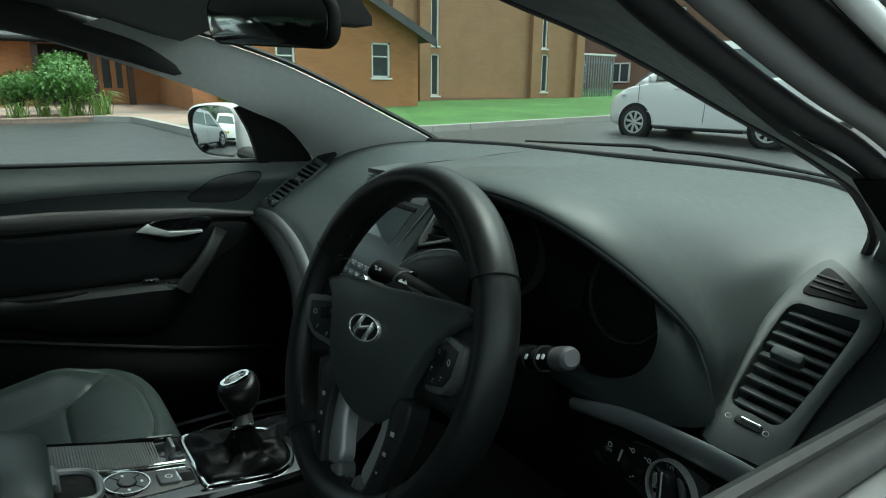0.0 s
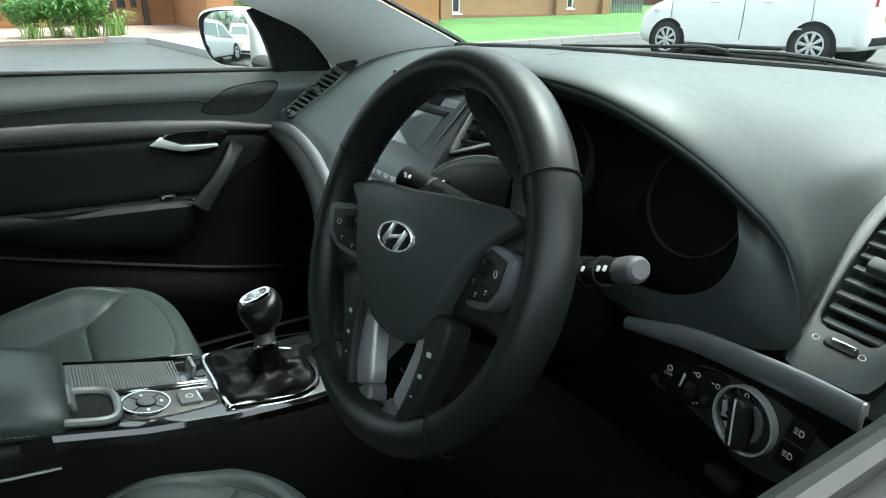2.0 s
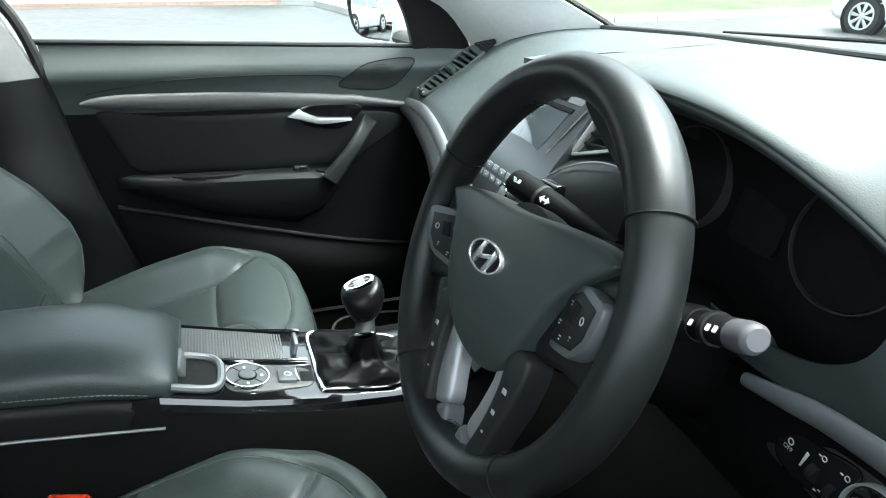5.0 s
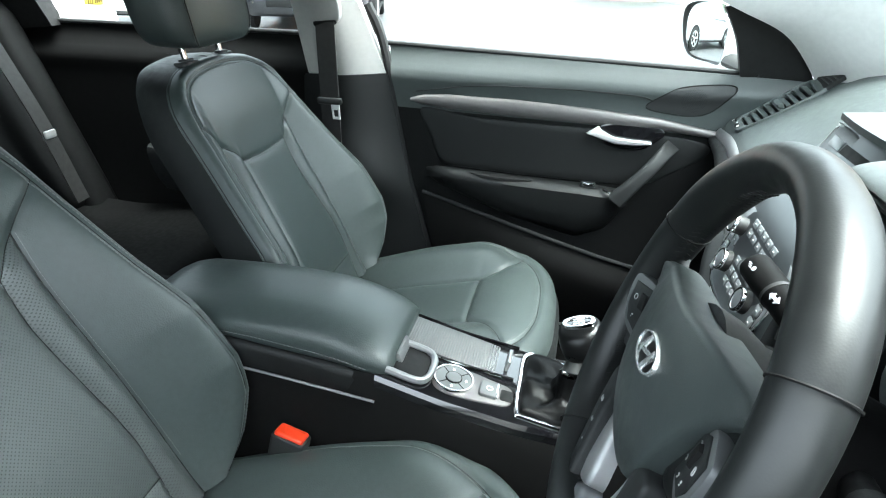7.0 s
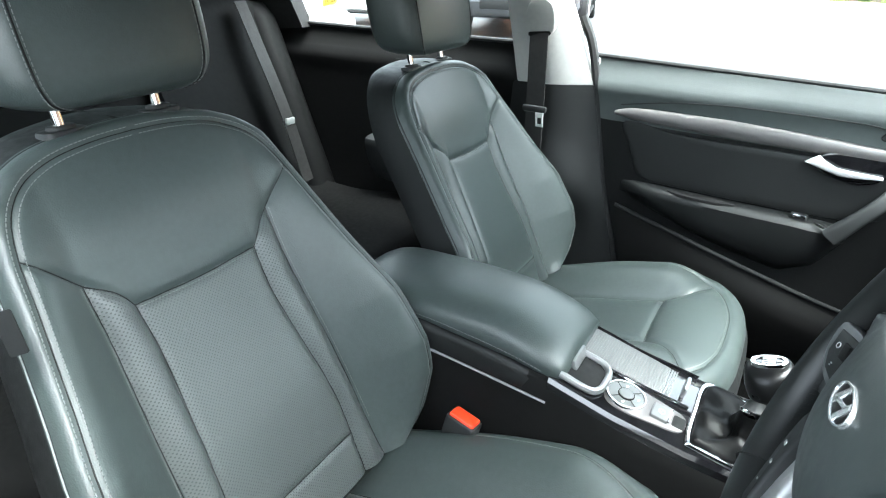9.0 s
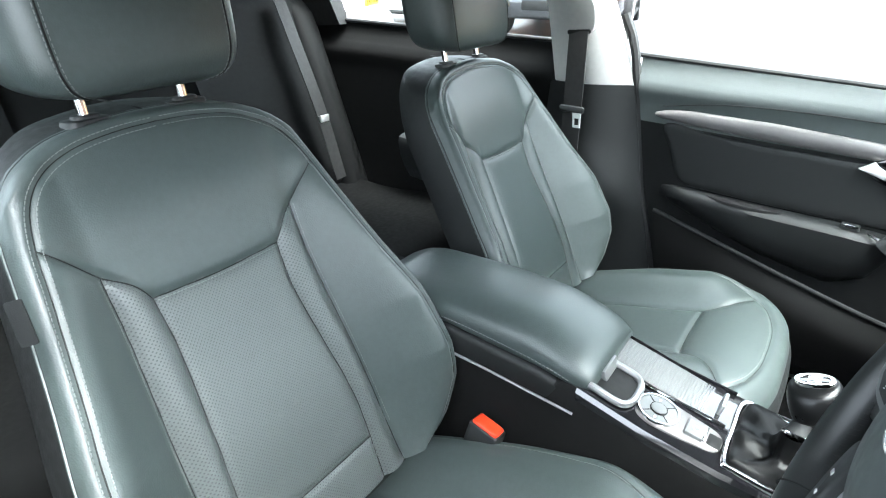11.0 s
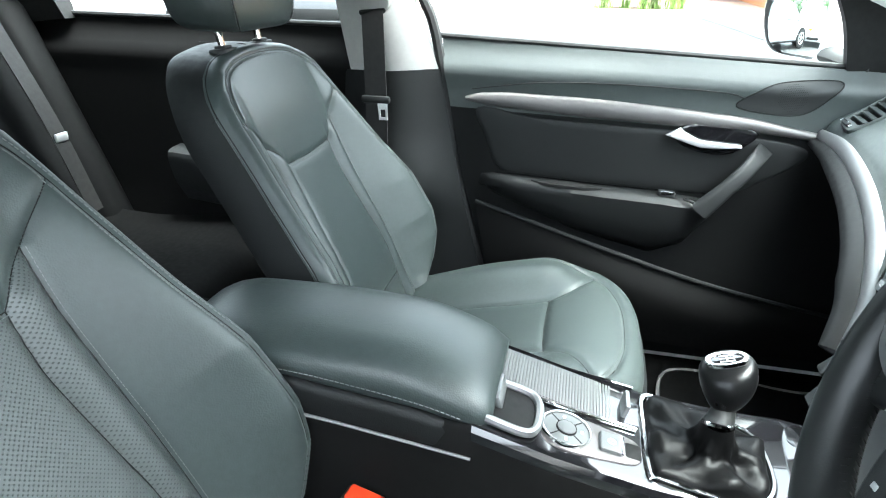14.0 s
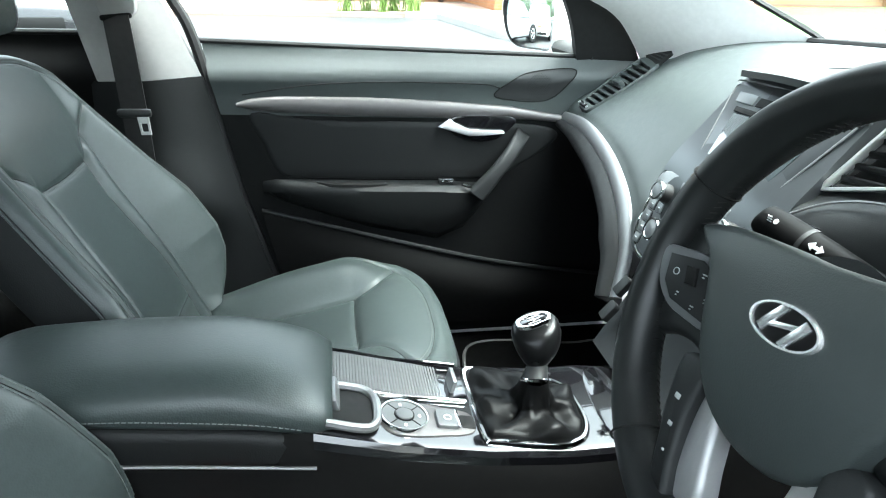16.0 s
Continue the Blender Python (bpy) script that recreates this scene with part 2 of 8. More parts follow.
# sills and lower body sides, a rear bulkhead and a scuttle
part("sill", rbox((-0.78, -0.45, 0.32), (0.14, 3.0, 0.22), 0.03), WHITEPAINT, shell)
part("sill", rbox((0.76, -0.45, 0.30), (0.10, 3.0, 0.20), 0.03), WHITEPAINT, shell)
part("rear_bulkhead", rbox((0, -1.72, 0.62), (1.46, 0.05, 0.70), 0.01), CARPET, shell)
part("scuttle", rbox((0, 0.80, 0.60), (1.50, 0.06, 0.72), 0.02), DARK, shell)
part("bonnet", sheet([[(-0.75, 0.72, 0.86), (-0.4, 0.86, 0.93), (0, 0.90, 0.94), (0.4, 0.86, 0.93), (0.75, 0.72, 0.86)],
                      [(-0.76, 1.2, 0.80), (-0.4, 1.25, 0.87), (0, 1.25, 0.88), (0.4, 1.25, 0.87), (0.76, 1.2, 0.80)],
                      [(-0.70, 1.75, 0.66), (-0.4, 1.85, 0.74), (0, 1.88, 0.76), (0.4, 1.85, 0.74), (0.70, 1.75, 0.66)]], 24, 20, 0.02), WHITEPAINT, shell)
for sx in (-1, 1):
    part("front_wing", sheet([[(sx * 0.75, 0.44, 0.88), (sx * 0.755, 1.0, 0.83), (sx * 0.72, 1.75, 0.67)],
                              [(sx * 0.86, 0.40, 0.66), (sx * 0.88, 1.0, 0.66), (sx * 0.78, 1.8, 0.52)],
                              [(sx * 0.86, 0.40, 0.22), (sx * 0.88, 1.0, 0.25), (sx * 0.78, 1.8, 0.25)]], 20, 16, 0.02), WHITEPAINT, shell)
    part("rear_quarter", rbox((sx * 0.79, -1.95, 0.62), (0.10, 1.3, 0.80), 0.03), WHITEPAINT, shell)
    # upper side rail above the doors; on the passenger's side it runs on down the pillar's edge
    k = (sx + 1) / 2
    rail = [(0.655 + 0.024 * k, 0.175, 1.115 + 0.06 * k), (0.625 + 0.024 * k, 0.045, 1.180 + 0.044 * k), (0.610, -0.06, 1.222 + 0.04 * k), (0.60, -0.3, 1.278 + 0.03 * k)]
    rail = [(sx * x + 0.06 * k, y, z) for x, y, z in rail]
    radii = [0.022, 0.028, 0.032, 0.035, 0.038, 0.04, 0.05, 0.06]
    if sx < 0:
        rail = [(-0.728, 0.375, 0.990), (-0.708, 0.315, 1.048), (-0.690, 0.245, 1.092), (-0.668, 0.175, 1.124), (-0.627, 0.045, 1.184), (-0.610, -0.06, 1.222), (-0.60, -0.3, 1.278)]
        radii = [0.005, 0.006, 0.009, 0.013, 0.026, 0.032, 0.035] + radii[4:]
    part("roof_rail", tube(rail + [(sx * 0.59, -0.7, 1.315), (sx * 0.585, -1.2, 1.31), (sx * 0.585, -1.6, 1.25), (sx * 0.62, -2.1, 1.05)], radii, 12, 60), ROOFTRIM, shell)
part("door_skin", sheet([[(-0.79, 0.42, 0.92), (-0.80, 0.0, 0.935), (-0.80, -0.5, 0.945), (-0.80, -1.4, 0.955)],
                         [(-0.87, 0.42, 0.70), (-0.89, 0.0, 0.70), (-0.89, -0.5, 0.70), (-0.87, -1.4, 0.70)],
                         [(-0.84, 0.42, 0.30), (-0.85, 0.0, 0.30), (-0.85, -0.5, 0.30), (-0.85, -1.4, 0.30)]], 30, 14, 0.015), WHITEPAINT, shell)
part("roof", sheet([[(-0.58, 0.10, 1.245), (0, 0.14, 1.295), (0.58, 0.10, 1.245)],
                    [(-0.60, -0.25, 1.315), (0, -0.22, 1.365), (0.60, -0.25, 1.315)],
                    [(-0.60, -0.9, 1.36), (0, -0.9, 1.41), (0.60, -0.9, 1.36)],
                    [(-0.58, -1.6, 1.29), (0, -1.65, 1.34), (0.58, -1.6, 1.29)]], 24, 30, 0.012), WHITEPAINT, shell)
# glass darkened only to keep sky light off the rear bench
part("tailgate", sheet([[(-0.57, -1.6, 1.29), (0, -1.65, 1.335), (0.57, -1.6, 1.29)],
                        [(-0.62, -2.05, 1.15), (0, -2.10, 1.18), (0.62, -2.05, 1.15)],
                        [(-0.76, -2.35, 0.92), (0, -2.42, 0.95), (0.76, -2.35, 0.92)]], 20, 12, 0.01), glass_mat("tinted_glass", (0.30, 0.33, 0.32, 1)), shell, "rear window glass darkened to dim the rear bench")
setting("ceiling", sheet([[(-0.57, 0.07, 1.225), (0, 0.11, 1.262), (0.57, 0.07, 1.225)],
                          [(-0.59, -0.25, 1.29), (0, -0.22, 1.33), (0.59, -0.25, 1.29)],
                          [(-0.59, -0.9, 1.33), (0, -0.9, 1.375), (0.59, -0.9, 1.33)],
                          [(-0.56, -1.6, 1.26), (0, -1.65, 1.31), (0.56, -1.6, 1.26)]], 24, 30, 0.012), HEAD, "light grey woven cloth headliner", "ceiling")

# windscreen pillars: trim inside, painted metal outside
PIL = [(0.76, 0.40, 0.955), (0.70, 0.40, 1.03), (0.645, 0.30, 1.12), (0.60, 0.17, 1.21), (0.565, 0.02, 1.285)]
for sx in (-1, 1):
    # inner trim: a broad curved panel from the dashboard's corner up to the roof
    rows = []
    glass = [(0.42, 0.590, 1.018), (0.50, 0.50, 1.078), (0.555, 0.39, 1.140), (0.572, 0.27, 1.192), (0.565, 0.12, 1.235), (0.55, -0.05, 1.268)]
    mid = [(0.56, 0.500, 0.985), (0.605, 0.41, 1.045), (0.612, 0.31, 1.105), (0.602, 0.20, 1.160), (0.590, 0.05, 1.210), (0.578, -0.11, 1.250)]
    side = [(0.705, 0.400, 0.965), (0.675, 0.33, 1.035), (0.652, 0.235, 1.078), (0.632, 0.11, 1.128), (0.615, -0.03, 1.175), (0.602, -0.18, 1.220)]
    if sx > 0:
        glass = [(0.612, 0.482, 0.968), (0.625, 0.456, 1.0), (0.625, 0.395, 1.047), (0.620, 0.350, 1.069), (0.610, 0.284, 1.097), (0.595, 0.219, 1.123), (0.575, 0.126, 1.162), (0.560, 0.070, 1.183), (0.550, 0.0165, 1.1985), (0.540, -0.05, 1.220)]
        side = [(0.745, 0.40, 0.955), (0.735, 0.355, 0.995), (0.718, 0.30, 1.032), (0.710, 0.265, 1.052), (0.702, 0.235, 1.070), (0.692, 0.19, 1.092), (0.684, 0.11, 1.122), (0.680, 0.01, 1.170), (0.673, -0.06, 1.206), (0.664, -0.13, 1.242)]
        mid = [((a[0] + b[0]) / 2 - 0.004, (a[1] + b[1]) / 2 + 0.004, (a[2] + b[2]) / 2 + 0.004) for a, b in zip(glass, side)]
    else:
        glass.insert(0, (0.40, 0.625, 0.985))
        mid.insert(0, (0.55, 0.535, 0.935))
        side.insert(0, (0.715, 0.435, 0.915))
    for a in (glass, mid, side):
        rows.append([(sx * p[0], p[1], p[2]) for p in a])
    pil = thing("pillar_trim", (sx * 0.66, 0.4, 0.97), "grey moulded windscreen pillar trim beside the dashboard", "pillar trim", kind="structure")
    # the driver's trim has its backlit shade put into a darker colour
    part("trim_panel", sheet(rows, 30, 14, 0.012, (-sx * 0.6, -0.5, 0.0)), PAD if sx > 0 else mat("grey_pillar_plastic", (0.72, 0.72, 0.70), 0.7, grain=0.4, scale=900, vary=0.06), pil)
    out = []
    for k, (a, b) in enumerate(zip(glass, side)):
        c = (np.array(a) + np.array(b)) / 2
        out.append((sx * (c[0] + 0.055), c[1] + 0.05, c[2] + 0.012))
    if sx < 0:
        part("outer_pillar", tube(out[1:], [0.06, 0.05, 0.045, 0.04, 0.04, 0.035], 12, 24, 0.7), WHITEPAINT, pil)
    else:
        part("pillar_core", tube([(p[0] - 0.022, p[1], p[2] + 0.026) for p in out], 0.024, 12, 24, 0.7), DARK, pil)
    part("glass_seal", tube([(sx * p[0] * 0.985, p[1] + 0.008, p[2] + 0.004) for p in glass], 0.006, 6, 30), RUBBER, pil)
part("windscreen_edge", tube([(-0.42, 0.592, 1.012), (-0.2, 0.655, 1.016), (0, 0.672, 1.017), (0.12, 0.715, 1.0145), (0.22, 0.752, 1.011), (0.32, 0.765, 1.0095), (0.42, 0.752, 1.008), (0.50, 0.70, 1.004), (0.57, 0.60, 0.993), (0.63, 0.50, 0.978)], 0.0095, 8, 50, 0.7), DARK, shell)
part("wiper_arm", tube([(-0.30, 0.80, 1.012), (-0.08, 0.815, 1.021), (0.05, 0.815, 1.027), (0.11, 0.815, 1.023)], [0.004, 0.006, 0.007, 0.004], 8, 30, 0.6), DARK, shell, "black wiper arm")
part("wiper_blade", tube([(0.06, 0.825, 1.021), (0.20, 0.83, 1.022), (0.32, 0.825, 1.015), (0.42, 0.81, 1.008)], [0.005, 0.008, 0.007, 0.004], 8, 30, 0.6), DARK, shell, "black wiper blade")
part("windscreen", sheet([[(-0.43, 0.605, 1.012), (0, 0.695, 1.012), (0.30, 0.775, 1.005), (0.50, 0.71, 1.0)],
                          [(-0.535, 0.42, 1.128), (0, 0.48, 1.145), (0.30, 0.47, 1.140), (0.555, 0.42, 1.128)],
                          [(-0.58, 0.12, 1.245), (0, 0.15, 1.285), (0.30, 0.145, 1.270), (0.58, 0.12, 1.245)]], 20, 14), GLASS, shell).visible_shadow = False

# driver's door frame round its lowered window: inner seal, grey inner frame, outer seal, white outer frame
seal = [(0.655, -0.75, 1.325), (0.668, -0.3, 1.292), (0.676, -0.12, 1.242), (0.688, -0.01, 1.185), (0.692, 0.06, 1.156), (0.697, 0.12, 1.133), (0.706, 0.20, 1.103), (0.737, 0.31, 1.03), (0.752, 0.375, 0.95)]
part("aperture_seal", tube([(x - 0.003, y, z - 0.004) for x, y, z in seal], 0.0085, 10, 60), RUBBER, shell, "black rubber door seal")
part("frame_trim", tube([(x + 0.013, y + 0.002, z + 0.010) for x, y, z in seal], 0.0105, 12, 60, 0.9), mat("grey_frame_plastic", (0.30, 0.295, 0.29), 0.5, vary=0.06), shell, "grey inner trim of the door frame")
part("outer_seal", tube([(x + 0.031, y + 0.004, z + 0.019) for x, y, z in seal], 0.0115, 10, 60), RUBBER, shell)
part("outer_frame", tube([(x + 0.049, y + 0.006, z + 0.027) for x, y, z in seal], 0.0065, 10, 60), WHITEPAINT, shell, "white painted door frame")
part("front_door_skin", sheet([[(0.79, 0.42, 0.925), (0.795, 0.0, 0.940), (0.795, -0.62, 0.950)],
                               [(0.87, 0.42, 0.70), (0.89, 0.0, 0.70), (0.89, -0.62, 0.70)],
                               [(0.84, 0.42, 0.30), (0.85, 0.0, 0.30), (0.85, -0.62, 0.30)]], 24, 14, 0.015), WHITEPAINT, shell, "white outer skin of the driver's door")

# interior mirror
im = thing("interior_mirror", (0.0, 0.06, 1.20), "black rear-view mirror under the windscreen's top edge", "rear-view mirror")
mfi = Frame((0.0, 0.052, 1.226), (0.885, 0.465, -0.05), (0.0, -0.085, 1))
oi = rrect(0.225, 0.068, 0.026, 7)
part("mirror_housing", loft([mfi.many(np.array(oi) * k, h) for k, h in ((0.96, 0.004), (1.0, 0.0), (1.02, -0.012), (0.9, -0.03), (0.5, -0.042), (0.1, -0.044))], caps=False), DARK, im, "black mirror shell", 60)
part("mirror_stem", tube([tuple(mfi(0, 0, -0.03)), (-0.03, 0.10, 1.25), (-0.01, 0.15, 1.262)], 0.016, 10, 14), DARK, im)
part("sensor_cover", loft([[(x, y + o, z) for x, y in ((-0.03, 0.14), (0.03, 0.14), (0.025, 0.20), (-0.025, 0.20))] for z, o in ((1.226, 0.0), (1.238, 0.0), (1.275, -0.03))]), DARK, im, "black sensor cover")
part("mirror_glass", slab(Frame(mfi(0, 0, 0.0045), mfi.ex, mfi.ey), np.array(oi) * 0.94, -0.003, 0.0, 0.0005), CHROME, im, "mirror glass")

# the rest of the car's outside
part("boot_lid", sheet([[(-0.76, -2.35, 0.92), (0, -2.42, 0.95), (0.76, -2.35, 0.92)], [(-0.78, -2.55, 0.86), (0, -2.66, 0.89), (0.78, -2.55, 0.86)], [(-0.78, -2.62, 0.66), (0, -2.74, 0.66), (0.78, -2.62, 0.66)], [(-0.80, -2.66, 0.30), (0, -2.76, 0.28), (0.80, -2.66, 0.30)]], 20, 20, 0.02), WHITEPAINT, shell)
part("front_bumper", sheet([[(-0.71, 1.75, 0.66), (-0.4, 1.85, 0.74), (0, 1.88, 0.76), (0.4, 1.85, 0.74), (0.71, 1.75, 0.66)], [(-0.78, 1.84, 0.50), (-0.4, 1.98, 0.52), (0, 2.02, 0.53), (0.4, 1.98, 0.52), (0.78, 1.84, 0.50)], [(-0.78, 1.82, 0.22), (-0.4, 1.95, 0.20), (0, 1.98, 0.20), (0.4, 1.95, 0.20), (0.78, 1.82, 0.22)]], 24, 14, 0.02), WHITEPAINT, shell)
part("grille", rbox((0, 2.015, 0.60), (0.62, 0.04, 0.12), 0.02), DARK, shell, "dark front grille")
part("underbody", rbox((0, -0.35, 0.20), (1.50, 4.3, 0.06), 0.02), DARK, shell)
for sx in (-1, 1):
    for wy in (1.22, -1.62):
        fw = Frame((sx * 0.72, wy, 0.32 + 0.026 * (-0.8 * sx * 0.72 + 0.55 * wy)), (0, 1, 0), (0, 0, 1))
        fw.n = np.array([sx, 0.0, 0.0])
        wl_ = part("wheel", loft([[fw(r * math.cos(a), r * math.sin(a), h) for a in np.linspace(0, 2 * math.pi, 36, endpoint=False)] for r, h in ((0.20, -0.09), (0.30, -0.08), (0.32, -0.03), (0.32, 0.10), (0.30, 0.145), (0.225, 0.15), (0.215, 0.10))]), RUBBER, shell, "black tyre")
        part("rim", join(hollow(fw, disc(0.225, 36), disc(0.195, 36), 0.08, 0.15), slab(fw, disc(0.05, 20), 0.08, 0.145, 0.005), *[slab(fw, [(0.03 * math.cos(a) - u * math.sin(a), 0.03 * math.sin(a) + u * math.cos(a)) for u in (-0.02, 0.02)][::-1] + [(0.2 * math.cos(a) + u * math.sin(a), 0.2 * math.sin(a) - u * math.cos(a)) for u in (-0.03, 0.03)][::-1], 0.08, 0.14, 0.004) for a in np.linspace(0, 2 * math.pi, 5, endpoint=False)]), SILVER, wl_, "five-spoke alloy rim")

# ==== seats ====
def smooth(a, b, x):
    t = np.clip((x - a) / (b - a), 0, 1)
    return t * t * (3 - 2 * t)


def seam_distance(U, S, lines):
    """The distance of each point of a grid from the nearest seam, seams given as polylines in (u, s)."""
    d = np.full(U.shape, 9.0)
    for ln in lines:
        c = crom(ln, 26) if len(ln) > 2 else np.linspace(ln[0], ln[1], 20)
        for a, b in zip(c[:-1], c[1:]):
            e = b - a
            k = np.clip(((U - a[0]) * e[0] + (S - a[1]) * e[1]) / (e @ e + 1e-12), 0, 1)
            d = np.minimum(d, np.hypot(U - a[0] - k * e[0], S - a[1] - k * e[1]))
    return d


def between(P, j, i):
    """A point of a grid at fractional row j and column i."""
    j, i = min(max(j, 0), P.shape[0] - 1.001), min(max(i, 0), P.shape[1] - 1.001)
    a, b, f, g = int(j), int(i), j - int(j), i - int(i)
    return (P[a, b] * (1 - g) + P[a, b + 1] * g) * (1 - f) + (P[a + 1, b] * (1 - g) + P[a + 1, b + 1] * g) * f


def dashes(pts, step, r):
    """Short stitches along a line of points, step from one to the next."""
    p = np.array(pts)
    d = np.r_[0, np.cumsum(np.linalg.norm(np.diff(p, axis=0), axis=1))]
    out = []
    for k in range(int(d[-1] / step)):
        a, b = (np.array([np.interp(t, d, p[:, i]) for i in range(3)]) for t in (k * step, k * step + step * 0.68))
        out.append(tube([a, b], r, 4))
    return join(*out)


def cut(P, keep):
    """The faces of a grid whose cells keep() accepts."""
    v, f = gridmesh(P)
    ns, nu = P.shape[:2]
    K = keep
    g = [q for n, q in enumerate(f) if K[n // (nu - 1), n % (nu - 1)]]
    used = sorted({i for q in g for i in q})
    at = {o: n for n, o in enumerate(used)}
    return v[used], [tuple(at[i] for i in q) for q in g]


PERF = bpy.data.materials.new("perforated_leather")
PERF.use_nodes = True
_t = PERF.node_tree
_b = _t.nodes["Principled BSDF"]
_b.inputs["Roughness"].default_value = 0.45
_co = _t.nodes.new("ShaderNodeTexCoord")
_mp = _t.nodes.new("ShaderNodeMapping")
_mp.inputs["Rotation"].default_value = (0, 0, radians(45))
_mp.inputs["Scale"].default_value = (275, 275, 275)
_t.links.new(_co.outputs["UV"], _mp.inputs["Vector"])
_sep = _t.nodes.new("ShaderNodeVectorMath")
_sep.operation = "FRACTION"
_t.links.new(_mp.outputs[0], _sep.inputs[0])
_ds = _t.nodes.new("ShaderNodeVectorMath")
_ds.operation = "DISTANCE"
_ds.inputs[1].default_value = (0.5, 0.5, 0)
_t.links.new(_sep.outputs[0], _ds.inputs[0])
_rm = _t.nodes.new("ShaderNodeMapRange")
_rm.inputs["From Min"].default_value, _rm.inputs["From Max"].default_value = 0.14, 0.30
_t.links.new(_ds.outputs["Value"], _rm.inputs["Value"])
_mx = _t.nodes.new("ShaderNodeMix")
_mx.data_type = "RGBA"
_mx.inputs["A"].default_value, _mx.inputs["B"].default_value = (0.024, 0.027, 0.027, 1), (0.068, 0.077, 0.075, 1)
_t.links.new(_rm.outputs[0], _mx.inputs["Factor"])
_t.links.new(_mx.outputs["Result"], _b.inputs["Base Color"])
_bp = _t.nodes.new("ShaderNodeBump")
_bp.inputs["Strength"].default_value, _bp.inputs["Distance"].default_value = 0.5, 0.001
_t.links.new(_rm.outputs[0], _bp.inputs["Height"])
_t.links.new(_bp.outputs[0], _b.inputs["Normal"])


def give_uv(ob, P, U, S):
    """Flat coordinates in metres for a grid part, from the nearest grid points."""
    me = ob.data
    uv = me.uv_layers.new(name="flat")
    off = np.array(origin_of(ob.parent))
    flat = {tuple(np.round(p - off, 5)): (u, s) for p, u, s in zip(P.reshape(-1, 3), U.ravel(), S.ravel())}
    for lp in me.loops:
        c = tuple(np.round(np.array(me.vertices[lp.vertex_index].co), 5))
        uv.data[lp.index].uv = flat.get(c, (c[0], c[2]))


def front_seat(x0, y0, z0, lean, label, perforated=True):
    """A leather front seat; x0 its middle, y0 and z0 where back and cushion meet, lean the back's tilt in degrees."""
    seat = thing("front_seat", (x0, y0 + 0.2, 0.29), label, "car seat", "front seats")
    a = radians(lean)
    ca, sa = math.cos(a), math.sin(a)
    org, upv, fwd = np.array([x0, y0, z0]), np.array([0, -sa, ca]), np.array([0, ca, sa])
    soft = PERF if perforated else LEATHER
    S0 = -0.03

    def flip(l):
        return [(-u, s) for u, s in l]

    # backrest: half width over the height, and the arched top edge over the width
    hs_ = crom([(-0.03, 0.190), (0.0, 0.228), (0.05, 0.254), (0.10, 0.260), (0.19, 0.251), (0.28, 0.228), (0.37, 0.208), (0.42, 0.198), (0.45, 0.191), (0.50, 0.178), (0.54, 0.168)], 80)
    tp_ = crom([(0.0, 0.531), (0.25, 0.529), (0.63, 0.519), (0.86, 0.498), (0.96, 0.473), (1.0, 0.448)], 80)

    def half(s):
        return np.interp(s, hs_[:, 0], hs_[:, 1])

    def high(k):
        return np.interp(np.abs(k), tp_[:, 0], tp_[:, 1])

    edge_t = [(0.176, -0.03), (0.212, 0.0), (0.238, 0.05), (0.243, 0.10), (0.233, 0.19), (0.210, 0.28), (0.189, 0.37), (0.178, 0.42), (0.163, 0.458), (0.138, 0.484), (0.10, 0.501), (0.05, 0.509), (0.0, 0.511)]
    et = crom(edge_t, 90)
    ins = [(0.104, -0.03), (0.104, 0.04), (0.102, 0.10), (0.095, 0.17), (0.088, 0.24), (0.086, 0.28), (0.089, 0.330)]
    top = [(-0.089, 0.330), (0.0, 0.327), (0.089, 0.330)]
    corner = [(0.089, 0.330), (0.106, 0.352), (0.131, 0.371)]
    outl = [(0.144, -0.03), (0.141, 0.09), (0.138, 0.17), (0.133, 0.25), (0.130, 0.31), (0.131, 0.371)]
    shl = [(0.131, 0.371), (0.154, 0.393), (0.179, 0.415)]
    low = [(-0.104, 0.034), (0.104, 0.034)]
    seams = [ins, flip(ins), top, corner, flip(corner), outl, flip(outl), shl, flip(shl), low, edge_t, flip(edge_t)]
    nu, ns = 151, 171
    K, W = np.meshgrid(np.linspace(-1, 1, nu), np.linspace(0, 1, ns), indexing="xy")
    S = S0 + W * (high(K) - S0)
    U = K * half(S)
    A = np.abs(U)
    se = np.interp(S, et[:72, 1], et[:72, 0])
    peak = np.interp(S, [-0.03, 0.0, 0.05, 0.10, 0.19, 0.28, 0.37, 0.42, 0.48, 0.53], [0.03, 0.048, 0.072, 0.081, 0.074, 0.050, 0.029, 0.017, 0.004, 0.0])
    up_to = np.clip((A - 0.128) / np.maximum(se - 0.128, 0.02), 0, 1)
    h = peak * (0.75 * smooth(0, 1, up_to) + 0.25 * up_to)
    h = h + 0.012 * np.exp(-((S - 0.11) / 0.11) ** 2) * smooth(0.15, 0.10, A)
    il = np.interp(S, [p[1] for p in ins], [p[0] for p in ins])
    ol = np.interp(S, [p[1] for p in outl], [p[0] for p in outl])
    mid_ = np.clip((A - il) / np.maximum(ol - il, 0.01), 0, 1)
    h = h + 0.008 * np.sin(np.pi * mid_) * smooth(0.375, 0.33, S)
    h = h + 0.007 * np.exp(-((S - 0.42) / 0.06) ** 2) * smooth(0.19, 0.10, A)
    d = seam_distance(U, S, seams)
    h = h - 0.0036 * np.exp(-(d / 0.0042) ** 2) - 0.0016 * np.exp(-(d / 0.013) ** 2)
    R_ = 0.022
